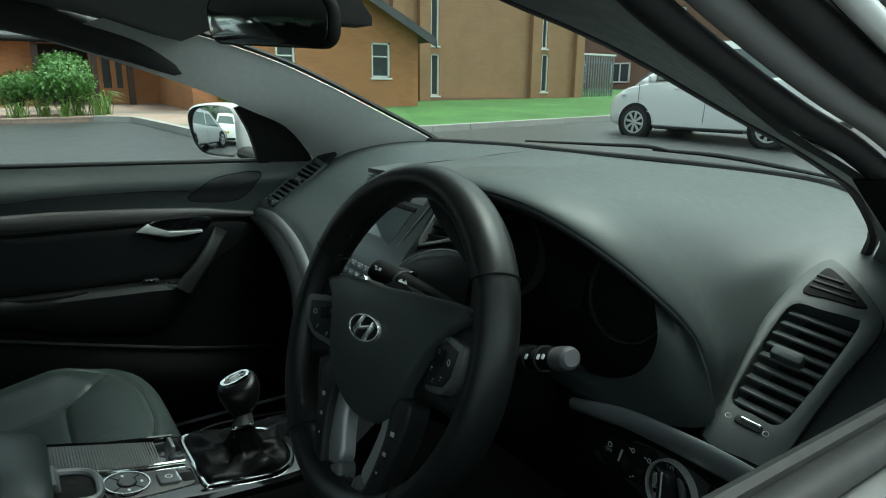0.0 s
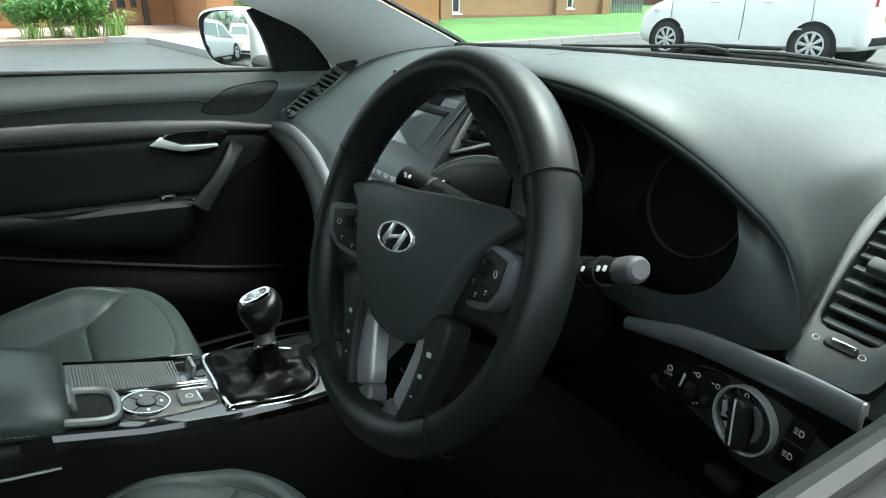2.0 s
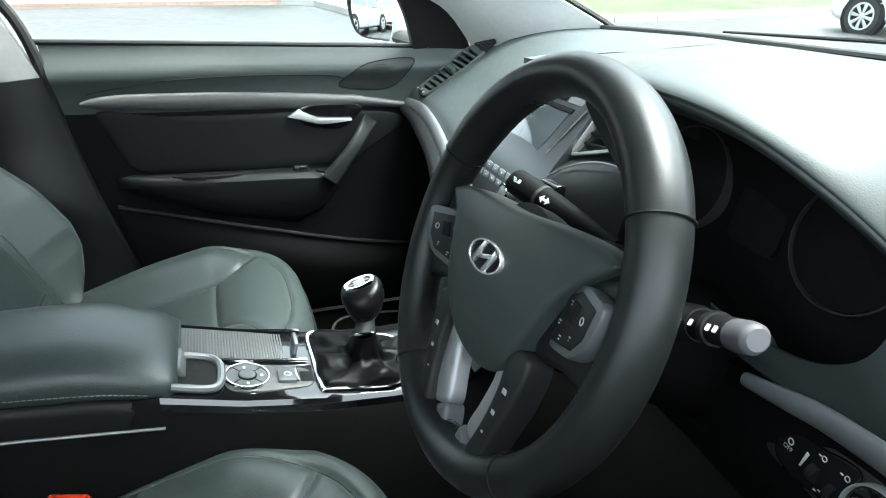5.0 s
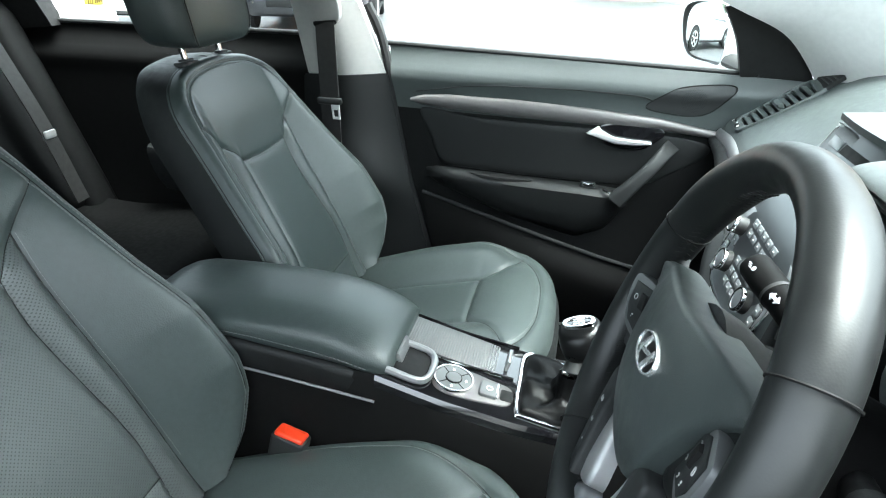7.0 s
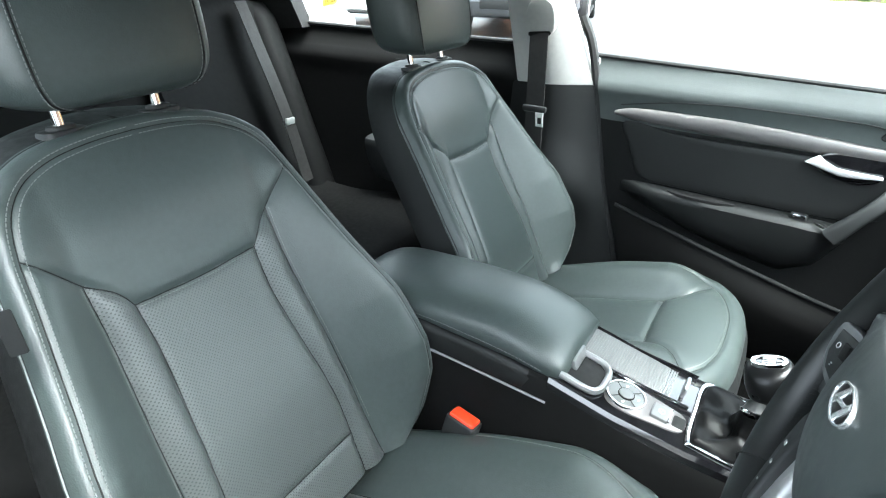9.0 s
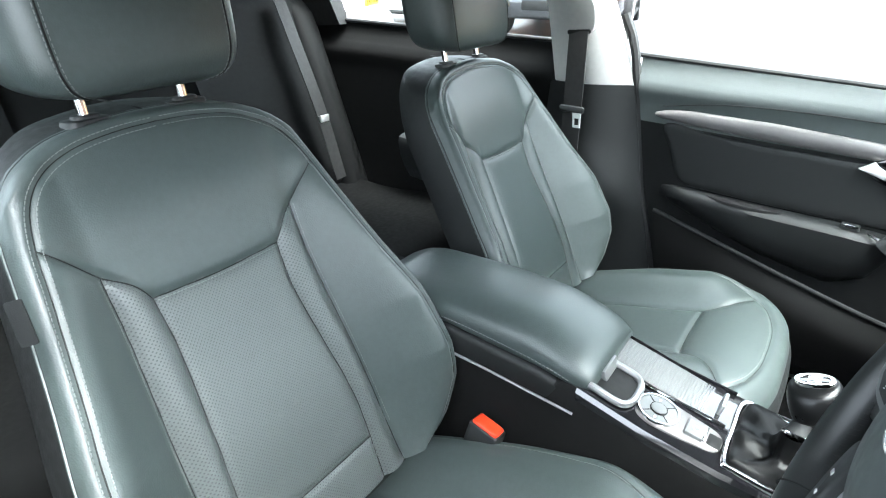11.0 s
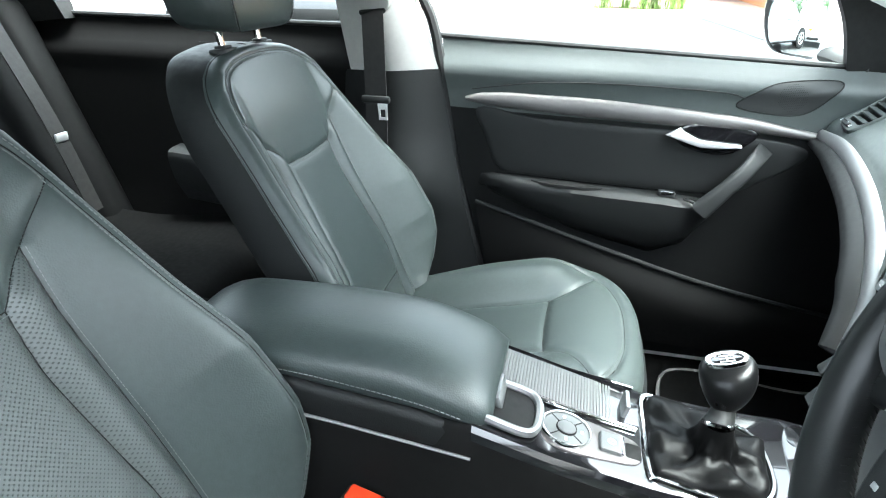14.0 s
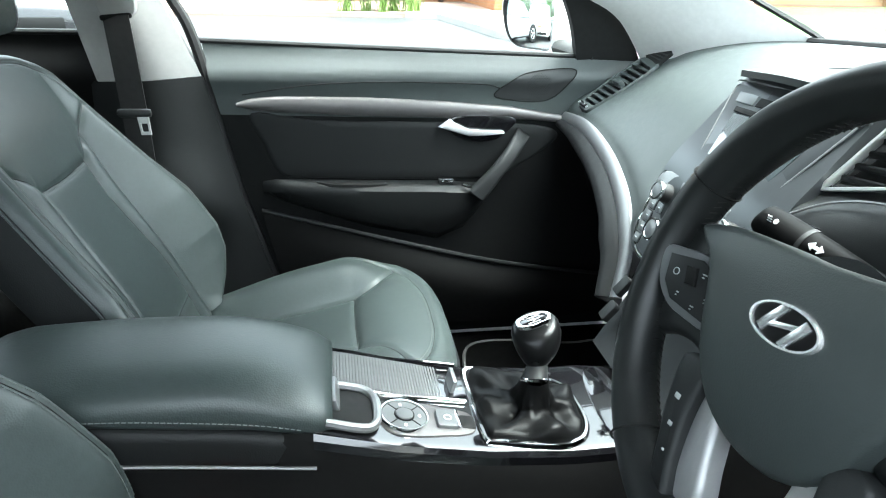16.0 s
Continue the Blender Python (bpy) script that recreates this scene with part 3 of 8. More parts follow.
    gap = np.clip(np.minimum((half(S) - A) * 0.97, (high(K) - S) * 0.93), 0, R_)
    h = h - (R_ - np.sqrt(np.maximum(R_ ** 2 - (R_ - gap) ** 2, 0)))
    P = org + U[..., None] * np.array([1.0, 0, 0]) + S[..., None] * upv + h[..., None] * fwd

    def mean(G):
        return (G[:-1, :-1] + G[1:, 1:]) / 2
    Uc, Sc = mean(U), mean(S)
    Ac = np.abs(Uc)
    ilc, olc = mean(il), mean(ol)
    over = Sc > np.interp(Ac, [0.0, 0.089, 0.106, 0.131, 0.154, 0.179, 0.25], [0.327, 0.330, 0.352, 0.371, 0.393, 0.415, 0.44])
    inner = (Ac < ilc) & ~over & (Sc < 0.331)
    strip = (Ac < olc) & ~over & ~inner
    bol = ~over & ~inner & ~strip
    give_uv(part("backrest_insert", cut(P, inner), soft, seat, "perforated black leather insert" if perforated else "smooth black leather insert", 80), P, U, S)
    for sg in (-1, 1):
        give_uv(part("backrest_strip", cut(P, strip & (np.sign(Uc) == sg)), soft, seat, "", 80), P, U, S)
        part("backrest_bolster", cut(P, bol & (np.sign(Uc) == sg)), LEATHER, seat, "padded leather side bolster", 80)
    part("backrest_top", cut(P, over), LEATHER, seat, "plain leather shoulder panel", 80)
    # side and top panels going back from the padded face, then the rear panel
    rim = np.vstack([P[:, 0], P[-1, 1:-1], P[:, -1][::-1]])
    rs = np.r_[S[:, 0], S[-1, 1:-1], S[:, -1][::-1]]
    crown = smooth(0.40, 0.52, rs)[:, None]
    cen = org + upv * 0.27

    def back(dp, inw):
        q = rim - fwd * dp + crown * upv * dp * 0.46
        q = q + (cen - q) * inw
        q[:, 0] = x0 + (q[:, 0] - x0) * (1 - 1.6 * dp * crown[:, 0])
        return q
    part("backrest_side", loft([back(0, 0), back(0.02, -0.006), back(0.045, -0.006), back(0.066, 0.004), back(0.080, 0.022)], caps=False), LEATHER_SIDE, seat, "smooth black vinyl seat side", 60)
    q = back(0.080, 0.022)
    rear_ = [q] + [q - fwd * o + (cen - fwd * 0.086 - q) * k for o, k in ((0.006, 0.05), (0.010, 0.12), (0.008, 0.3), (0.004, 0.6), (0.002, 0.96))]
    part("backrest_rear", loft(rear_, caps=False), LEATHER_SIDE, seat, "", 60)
    part("piping", tube(rim[6:-6:6] - fwd * 0.004, 0.0022, 6, 130), LEATHER, seat, "raised leather piping along the backrest edge")
    # seam across each side panel at the shoulder
    for sg in (0, 1):
        i = int(np.argmin(np.abs(S[:, 0] - 0.437)))
        i = i if sg == 0 else len(rim) - 1 - i
        rings3 = [back(dp, k)[i] for dp, k in ((0.0, -0.004), (0.02, -0.0075), (0.045, -0.0075), (0.075, 0.016))]
        part("seam", tube([p - upv * o for p, o in zip(rings3, (0, 0.012, 0.028, 0.042))], 0.0012, 5, 20), DARK, seat)

    def on_back(u, s, lift=0.0006):
        k = u / float(half(s))
        w_ = (s - S0) / (float(high(k)) - S0)
        return between(P, w_ * (ns - 1), (k + 1) / 2 * (nu - 1)) + fwd * lift
    nrm2 = np.gradient(et, axis=0)
    nrm2 = np.c_[-nrm2[:, 1], nrm2[:, 0]] / (np.linalg.norm(nrm2, axis=1)[:, None] + 1e-9)
    for sg in (-1, 1):
        for off in (0.0055, -0.005):
            part("stitching", dashes([on_back(sg * max(0.0, u), s) for u, s in et[8:] + nrm2[8:] * off], 0.0055, 0.0006), STITCH, seat, "row of grey stitches")
        part("stitching", dashes([on_back(sg * (u + 0.0035), s) for u, s in crom(outl, 60)[6:]], 0.0045, 0.0005), STITCH, seat)
    part("stitching", dashes([on_back(u, s - 0.0035) for u, s in crom(top, 60)], 0.0045, 0.0005), STITCH, seat)
    for ln in seams:
        pts = crom(ln, 40) if len(ln) > 2 else np.linspace(ln[0], ln[1], 30)
        part("seam", tube([on_back(u, s, -0.0004) for u, s in pts], 0.0009, 5, 60), DARK, seat)
    # a seam over the top, then guides, posts and headrest
    tj = (nu - 1) // 2
    mid_top = [back(dp, 0.0)[ns + tj - 1] for dp in (0.0, 0.02, 0.05, 0.078)]
    part("seam", tube([on_back(0.0, 0.511, 0.0)] + mid_top, 0.0011, 5, 20), DARK, seat)
    gp_ = org + upv * 0.531 - fwd * 0.028
    for sx in (-1, 1):
        g_ = gp_ + np.array([sx * 0.062, 0, -0.003])
        part("headrest_guide", slab(Frame(g_, (1, 0, 0), (0, 1, 0.08)), rrect(0.050, 0.030, 0.010), -0.012, 0.006, 0.003), PLASTIC, seat)
        part("guide_step", slab(Frame(g_ + [0, 0, 0.006], (1, 0, 0), (0, 1, 0.08)), rrect(0.030, 0.020, 0.008), -0.002, 0.004, 0.002), PLASTIC, seat)
        part("headrest_post", tube([tuple(g_), tuple(g_ + [0, -0.016, 0.075])], 0.0058, 12), CHROME, seat, "polished steel headrest post")
    base = gp_ + np.array([0, 0.006, 0.027])
    hr = []
    for q, wd, dp, fy in ((0.0, 0.200, 0.070, -0.002), (0.004, 0.228, 0.086, 0.0), (0.014, 0.252, 0.098, 0.002), (0.04, 0.268, 0.106, 0.004), (0.10, 0.272, 0.108, 0.004), (0.145, 0.262, 0.100, 0.002), (0.172, 0.240, 0.080, -0.004), (0.184, 0.205, 0.055, -0.010)):
        o = base + np.array([0, -q * 0.20 + fy, q])
        hr.append([o + np.array([u, v - 0.10 * u * u / 0.13, 0.05 * u * u / 0.13]) for u, v in rrect(wd, dp, 0.034, 8)])
    hrc = np.array(hr)
    P3 = np.stack([crom(hrc[:, i], 40) for i in range(hrc.shape[1])], 1)
    hd = part("headrest", loft(P3), LEATHER, seat, "padded black leather headrest", 60)
    for sx in (-1, 1):
        cols = np.argsort(np.abs(hrc[3, :, 0] - (x0 + sx * 0.100)) + 9 * (hrc[3, :, 1] < base[1]))[0]
        for o in (0.0, 0.006):
            part("stitching", dashes([p + np.array([sx * o, 0.0008, 0]) for p in P3[1:-2, cols]], 0.006, 0.0006), STITCH, hd)
        part("seam", tube([p + np.array([sx * 0.003, 0.0, 0]) for p in P3[1:-2, cols]], 0.0011, 5, 40), DARK, hd)
    # cushion: half width over the depth, rounded front edge over the width, rolled rim
    cz0 = z0 - 0.005 - 0.045
    fr_ = crom([(0.0, 0.470), (0.4, 0.467), (0.70, 0.452), (0.89, 0.418), (0.975, 0.370), (1.0, 0.318)], 80)
    ch_ = crom([(-0.06, 0.215), (0.0, 0.226), (0.12, 0.238), (0.25, 0.248), (0.31, 0.248), (0.38, 0.241), (0.46, 0.230)], 60)

    def chalf(y):
        return np.interp(y, ch_[:, 0], ch_[:, 1])

    def far(k):
        return np.interp(np.abs(k), fr_[:, 0], fr_[:, 1])
    C0 = -0.06
    nuc, nsc = 141, 141
    K, W = np.meshgrid(np.linspace(-1, 1, nuc), np.linspace(0, 1, nsc), indexing="xy")
    Yc = C0 + W * (far(K) - C0)
    X = K * chalf(Yc)
    Ax = np.abs(X)
    cl = [(0.090, -0.06), (0.089, 0.10), (0.089, 0.24), (0.092, 0.298), (0.112, 0.335), (0.140, 0.360), (0.178, 0.382)]
    cr = [(-0.092, 0.298), (0.0, 0.295), (0.092, 0.298)]
    ce = [(0.200, -0.06), (0.214, 0.10), (0.221, 0.22), (0.219, 0.29), (0.205, 0.345), (0.180, 0.385), (0.137, 0.414), (0.07, 0.431), (0.0, 0.434)]
    cse = [cl, flip(cl), cr, ce, flip(ce)]
    Zc = cz0 + 0.2045 * (Yc + 0.03) - 0.020 * smooth(0.20, -0.06, Yc)
    Zc = Zc - 0.9 * np.clip(Yc - 0.30, 0, 1) ** 2
    rise = smooth(0.088, 0.185, Ax)
    Zc = Zc + 0.036 * rise * smooth(0.40, 0.27, Yc) - 0.004 * (1 - rise) * np.exp(-((Yc - 0.18) / 0.1) ** 2)
    Zc = Zc + 0.007 * np.sin(np.pi * np.clip((Yc - 0.296) / 0.12, 0, 1)) * smooth(0.20, 0.12, Ax)
    dc = seam_distance(X, Yc, cse)
    Zc = Zc - 0.0045 * np.exp(-(dc / 0.0045) ** 2) - 0.0016 * np.exp(-(dc / 0.014) ** 2)
    Rc = 0.040
    gap = np.clip(np.minimum(chalf(Yc) - Ax, (far(K) - Yc) * 0.9), 0, Rc)
    Zc = Zc - (Rc - np.sqrt(np.maximum(Rc ** 2 - (Rc - gap) ** 2, 0)))
    Pc = np.stack([x0 + X, y0 + Yc, Zc], -1)
    um, sm = mean(X), mean(Yc)
    lim = np.interp(sm, [p[1] for p in cl], [p[0] for p in cl])
    mid = (np.abs(um) < lim) & (sm < 0.297)
    front = ((np.abs(um) < lim) | (sm > 0.382)) & ~mid
    give_uv(part("cushion_insert", cut(Pc, mid), soft, seat, "", 80), Pc, X, Yc)
    part("cushion_front", cut(Pc, front), LEATHER, seat, "", 80)
    for sg in (-1, 1):
        part("cushion_bolster", cut(Pc, ~mid & ~front & (np.sign(um) == sg)), LEATHER, seat, "", 80)

    def on_cushion(u, y, lift):
        k = u / float(chalf(y))
        return between(Pc, (y - C0) / (float(far(k)) - C0) * (nsc - 1), (k + 1) / 2 * (nuc - 1)) + np.array([0, 0, lift])
    for ln in cse:
        part("seam", tube([on_cushion(u, y, -0.0004) for u, y in crom(ln, 40)], 0.0009, 5, 60), DARK, seat)
    ec = crom(ce, 70)
    for sg in (-1, 1):
        part("stitching", dashes([on_cushion(sg * u * 0.975, y - 0.004 * smooth(0.3, 0.4, y), 0.0006) for u, y in ec[10:]], 0.0055, 0.0006), STITCH, seat)
    rimc = np.vstack([Pc[:, 0], Pc[-1, 1:-1], Pc[:, -1][::-1]])
    cc = np.array([x0, y0 + 0.2, 0.0])
    flat_ = (rimc - cc) * [1, 1, 0]
    bot = z0 - 0.145
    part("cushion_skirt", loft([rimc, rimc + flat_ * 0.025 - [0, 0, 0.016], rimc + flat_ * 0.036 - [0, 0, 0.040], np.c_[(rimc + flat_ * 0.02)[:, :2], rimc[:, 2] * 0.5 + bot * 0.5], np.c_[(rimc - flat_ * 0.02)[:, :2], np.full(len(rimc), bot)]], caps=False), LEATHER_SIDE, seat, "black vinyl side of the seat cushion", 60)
    part("seat_base", rbox((x0, y0 + 0.17, 0.345), (0.40, 0.44, 0.11), 0.02), DARK, seat)
    for sx in (-1, 1):
        part("seat_rail", rbox((x0 + sx * 0.19, y0 + 0.17, 0.297), (0.035, 0.58, 0.02), 0.004), SILVER, seat, "bare steel seat runner")
    return seat


passenger_seat = front_seat(-0.37, -0.530, 0.505, 24.8, "black leather front passenger seat with grey stitching beside the console", False)
driver_seat = front_seat(0.37, -0.508, 0.542, 25.5, "black leather driver's seat with a perforated insert", True)


# rear bench; near-black plastics carry the deep shade it sits in
bench = thing("rear_seat", (0, -1.3, 0.3), "black leather rear bench seat, its shadow put into the colour", "car seat")
def pad_block(x0, x1, pts, bulge):
    """A padded block between x0 and x1 that follows a side profile of (y, z) points."""
    rows_ = []
    n = np.linspace(0, 1, 26)
    for t in n:
        k = 1 - (2 * t - 1) ** 6
        e = 0.012 * (1 - k)
        rows_.append([(x0 + (x1 - x0) * t, y - e * ny + bulge * k * ny * 0, z - e * nz) for (y, z, ny, nz) in pts])
    return loft(rows_)
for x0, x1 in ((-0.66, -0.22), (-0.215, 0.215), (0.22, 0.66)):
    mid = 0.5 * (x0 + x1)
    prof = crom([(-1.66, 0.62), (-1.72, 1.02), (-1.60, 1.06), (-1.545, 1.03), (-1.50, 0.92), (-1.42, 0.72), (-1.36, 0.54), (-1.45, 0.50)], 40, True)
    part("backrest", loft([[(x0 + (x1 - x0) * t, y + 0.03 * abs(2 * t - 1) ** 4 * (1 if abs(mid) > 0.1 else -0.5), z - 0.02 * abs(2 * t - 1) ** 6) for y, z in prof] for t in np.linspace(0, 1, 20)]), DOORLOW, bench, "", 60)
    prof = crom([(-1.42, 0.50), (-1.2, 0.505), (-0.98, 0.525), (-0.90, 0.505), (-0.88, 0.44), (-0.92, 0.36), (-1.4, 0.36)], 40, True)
    part("cushion", loft([[(x0 + (x1 - x0) * t, y, z + 0.02 * abs(2 * t - 1) ** 4) for y, z in prof] for t in np.linspace(0, 1, 20)]), SHADED, bench, "", 60)
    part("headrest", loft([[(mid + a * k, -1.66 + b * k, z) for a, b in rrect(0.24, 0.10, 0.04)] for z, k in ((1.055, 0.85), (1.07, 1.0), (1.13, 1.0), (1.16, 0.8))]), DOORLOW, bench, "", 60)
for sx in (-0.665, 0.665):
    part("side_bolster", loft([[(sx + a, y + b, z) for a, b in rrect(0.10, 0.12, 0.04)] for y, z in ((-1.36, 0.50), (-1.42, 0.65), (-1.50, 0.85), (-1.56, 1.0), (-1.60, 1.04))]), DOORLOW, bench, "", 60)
setting("parcel_shelf", rbox((0, -1.95, 0.97), (1.3, 0.5, 0.03), 0.01), CARPET, "dark parcel shelf behind the rear seat", "shelf")


# ==== dashboard ====
dash = thing("dashboard", (0, 0.4, 0.6), "black soft-touch dashboard with silver trim and air vents", "dashboard")
STRIP_L = [(-0.692, 0.245, 0.826), (-0.60, 0.250, 0.826), (-0.50, 0.243, 0.818), (-0.39, 0.230, 0.798), (-0.295, 0.213, 0.768), (-0.240, 0.200, 0.735), (-0.205, 0.188, 0.695), (-0.172, 0.165, 0.645)]
base_l = [(-0.70, 0.440, 0.962), (-0.60, 0.495, 0.985), (-0.50, 0.548, 1.005), (-0.39, 0.600, 1.012), (-0.295, 0.630, 1.014), (-0.24, 0.642, 1.015), (-0.17, 0.652, 1.016), (-0.10, 0.662, 1.016)]
m1 = [(-0.70, 0.395, 0.940), (-0.605, 0.420, 0.949), (-0.50, 0.450, 0.982), (-0.38, 0.475, 0.999), (-0.28, 0.490, 1.004), (-0.22, 0.495, 1.005), (-0.16, 0.495, 1.006), (-0.108, 0.49, 1.006)]
m2 = [(-0.70, 0.325, 0.890), (-0.605, 0.340, 0.899), (-0.50, 0.345, 0.925), (-0.38, 0.345, 0.935), (-0.28, 0.345, 0.937), (-0.21, 0.340, 0.935), (-0.15, 0.325, 0.965), (-0.112, 0.315, 0.985)]
m3 = [(-0.695, 0.268, 0.858), (-0.600, 0.275, 0.856), (-0.50, 0.272, 0.857), (-0.39, 0.262, 0.848), (-0.29, 0.247, 0.828), (-0.225, 0.232, 0.805), (-0.165, 0.205, 0.82), (-0.118, 0.19, 0.85)]
m4 = [(-0.692, 0.252, 0.836), (-0.60, 0.257, 0.838), (-0.50, 0.251, 0.832), (-0.39, 0.239, 0.814), (-0.29, 0.221, 0.786), (-0.230, 0.207, 0.756), (-0.185, 0.19, 0.74), (-0.135, 0.178, 0.74)]
# the seat of the end vent is sunk between its two edges
base_l.insert(1, (-0.652, 0.468, 0.962))
m1.insert(1, (-0.652, 0.410, 0.933))
m2.insert(1, (-0.652, 0.333, 0.884))
m3.insert(1, (-0.652, 0.272, 0.846))
m4.insert(1, (-0.652, 0.255, 0.832))
part("top_pad", sheet([base_l, m1, m2, m3, m4], 66, 44, 0.012, (0, 0.4, 0.9)), PAD, dash, "grained soft-touch top pad")
# the silver sweep from the door to the console
sw = []
for k, p in enumerate(crom(STRIP_L, 44)):
    t = crom(STRIP_L, 44)
    d = t[min(k + 1, 43)] - t[max(k - 1, 0)]
    d /= np.linalg.norm(d)
    n = np.array([0.15, -0.85, 0.3])
    n -= d * (n @ d)
    n /= np.linalg.norm(n)
    s = np.cross(d, n)
    wd = np.interp(k / 43, [0, 0.15, 0.6, 1], [0.011, 0.015, 0.018, 0.014])
    sw.append([p + s * wd * math.cos(a) + n * 0.006 * max(-0.4, math.sin(a)) for a in np.linspace(0, 2 * math.pi, 14, endpoint=False)])
part("silver_trim", loft(sw), SILVER, dash, "satin silver curved trim strip", 50)
# a soft roll under the strip, then the knee bolster and glovebox, set back, their shade put into the colour
roll = [[], [], [], [], []]
strip = crom(STRIP_L, 18)
for k, p in enumerate(strip):
    d = strip[min(k + 1, 17)] - strip[max(k - 1, 0)]
    d /= np.linalg.norm(d)
    n = np.array([0.15, -0.85, 0.3])
    n -= d * (n @ d)
    n /= np.linalg.norm(n)
    s = np.cross(d, n)
    w_ = np.interp(k / 17, [0, 0.2, 0.7, 1], [0.45, 0.8, 1.0, 0.7])
    for r_, (u, h) in zip(roll, ((0.008, -0.002), (0.022, 0.008), (0.042, 0.013), (0.060, 0.004), (0.070, -0.05))):
        r_.append(tuple(p + s * u * w_ + n * h))
part("lower_roll", sheet(roll, 44, 20, 0.008, (0, -0.8, 0.2)), LEATHER_SIDE, dash, "soft rolled edge under the silver strip")
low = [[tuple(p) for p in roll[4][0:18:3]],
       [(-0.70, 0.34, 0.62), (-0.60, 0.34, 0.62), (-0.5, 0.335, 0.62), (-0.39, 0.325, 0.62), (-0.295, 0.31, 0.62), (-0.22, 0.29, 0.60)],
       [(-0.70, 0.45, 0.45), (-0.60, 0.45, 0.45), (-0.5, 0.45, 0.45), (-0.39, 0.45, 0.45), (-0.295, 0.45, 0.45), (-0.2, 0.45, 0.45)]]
glove = part("glovebox_panel", sheet(low, 40, 24, 0.02, (0, -1, 0)), SHADED, dash, "matt black glovebox and lower fascia")

# driver's side: cowl over the dials, running on round the vent to the dash end
VF = Frame((0.606, 0.244, 0.853), (0.977, 0.150, -0.133), (-0.085, 0.850, 0.525))
def vp(u, v, d=-0.006):
    return tuple(VF(u, v, d))
lip = [(0.262, 0.205, 0.925), (0.262, 0.150, 1.003), (0.286, 0.128, 1.035), (0.325, 0.119, 1.043), (0.39, 0.116, 1.046), (0.46, 0.126, 1.038), (0.515, 0.145, 1.015), (0.560, 0.178, 0.976), (0.588, 0.217, 0.925), (0.600, 0.226, 0.862), vp(0.03, -0.045), vp(0.075, -0.045), vp(0.12, -0.05, -0.02)]
h1 = [(0.254, 0.240, 0.945), (0.250, 0.203, 1.010), (0.276, 0.175, 1.044), (0.322, 0.163, 1.053), (0.39, 0.162, 1.056), (0.465, 0.172, 1.047), (0.520, 0.188, 1.022), (0.562, 0.214, 0.972), (0.592, 0.238, 0.910), vp(-0.008, -0.005), vp(0.03, 0.0, -0.014), vp(0.072, 0.0, -0.010), vp(0.12, 0.0, -0.02)]
h2 = [(0.108, 0.300, 1.000), (0.14, 0.300, 1.014), (0.21, 0.300, 1.034), (0.30, 0.300, 1.044), (0.39, 0.300, 1.044), (0.46, 0.300, 1.034), (0.510, 0.295, 1.008), (0.550, 0.295, 0.962), (0.577, 0.295, 0.908), vp(-0.010, 0.06, -0.008), vp(0.03, 0.08, -0.014), vp(0.074, 0.08, -0.010), vp(0.12, 0.08, -0.022)]
h3 = [(0.108, 0.46, 1.008), (0.14, 0.47, 1.012), (0.21, 0.49, 1.016), (0.30, 0.50, 1.020), (0.39, 0.50, 1.020), (0.46, 0.485, 1.014), (0.515, 0.45, 1.000), (0.555, 0.395, 0.974), (0.577, 0.380, 0.946), vp(0.002, 0.168, -0.008), vp(0.03, 0.168, -0.014), vp(0.077, 0.165, -0.010), vp(0.12, 0.15, -0.02)]
h4 = [(0.10, 0.706, 1.0135), (0.14, 0.724, 1.012), (0.21, 0.750, 1.010), (0.30, 0.765, 1.0085), (0.39, 0.758, 1.0075), (0.46, 0.735, 1.005), (0.52, 0.680, 1.000), (0.57, 0.602, 0.992), (0.61, 0.532, 0.983), (0.642, 0.480, 0.974), (0.665, 0.450, 0.966), (0.69, 0.435, 0.957), (0.715, 0.42, 0.945)]
lip_under = [(x + (0.006 if x < 0.3 else -0.010 * smooth(0.42, 0.56, x)), y + 0.022, z - (0.016 if k < 9 else 0.004)) for k, (x, y, z) in enumerate(lip)]
part("cowl", sheet([lip_under, lip, h1, h2, h3, h4], 96, 60, 0.004, (0, 0.1, 1)), PAD, dash, "hooded cowl over the instruments")
# centre piece between the two, up to the windscreen
part("centre_pad", sheet([[(-0.108, 0.30, 0.998), (0.0, 0.295, 1.003), (0.112, 0.30, 0.998)],
                          [(-0.108, 0.49, 1.006), (0.0, 0.49, 1.014), (0.112, 0.46, 1.008)],
                          [(-0.102, 0.662, 1.016), (0.0, 0.682, 1.017), (0.102, 0.707, 1.0135)]], 16, 20, 0.012, (0, 0, 1)), PAD, dash)
# surround under the dials
part("dial_surround", sheet([[(0.268, 0.225, 0.925), (0.280, 0.218, 0.890), (0.33, 0.208, 0.866), (0.42, 0.202, 0.857), (0.474, 0.200, 0.858), (0.515, 0.200, 0.866), (0.548, 0.199, 0.889), (0.560, 0.200, 0.922), (0.552, 0.202, 0.956)],
                             [(0.260, 0.220, 0.912), (0.270, 0.214, 0.872), (0.32, 0.203, 0.852), (0.42, 0.199, 0.846), (0.48, 0.198, 0.848), (0.53, 0.203, 0.850), (0.574, 0.205, 0.868), (0.579, 0.212, 0.903), (0.564, 0.216, 0.942)],
                             [(0.255, 0.222, 0.880), (0.262, 0.215, 0.850), (0.31, 0.206, 0.835), (0.42, 0.202, 0.832), (0.48, 0.201, 0.832), (0.55, 0.206, 0.836), (0.604, 0.223, 0.850), (0.602, 0.225, 0.885), (0.588, 0.217, 0.925)]], 40, 16, 0.003, (0, 1, 0)), PAD, dash)
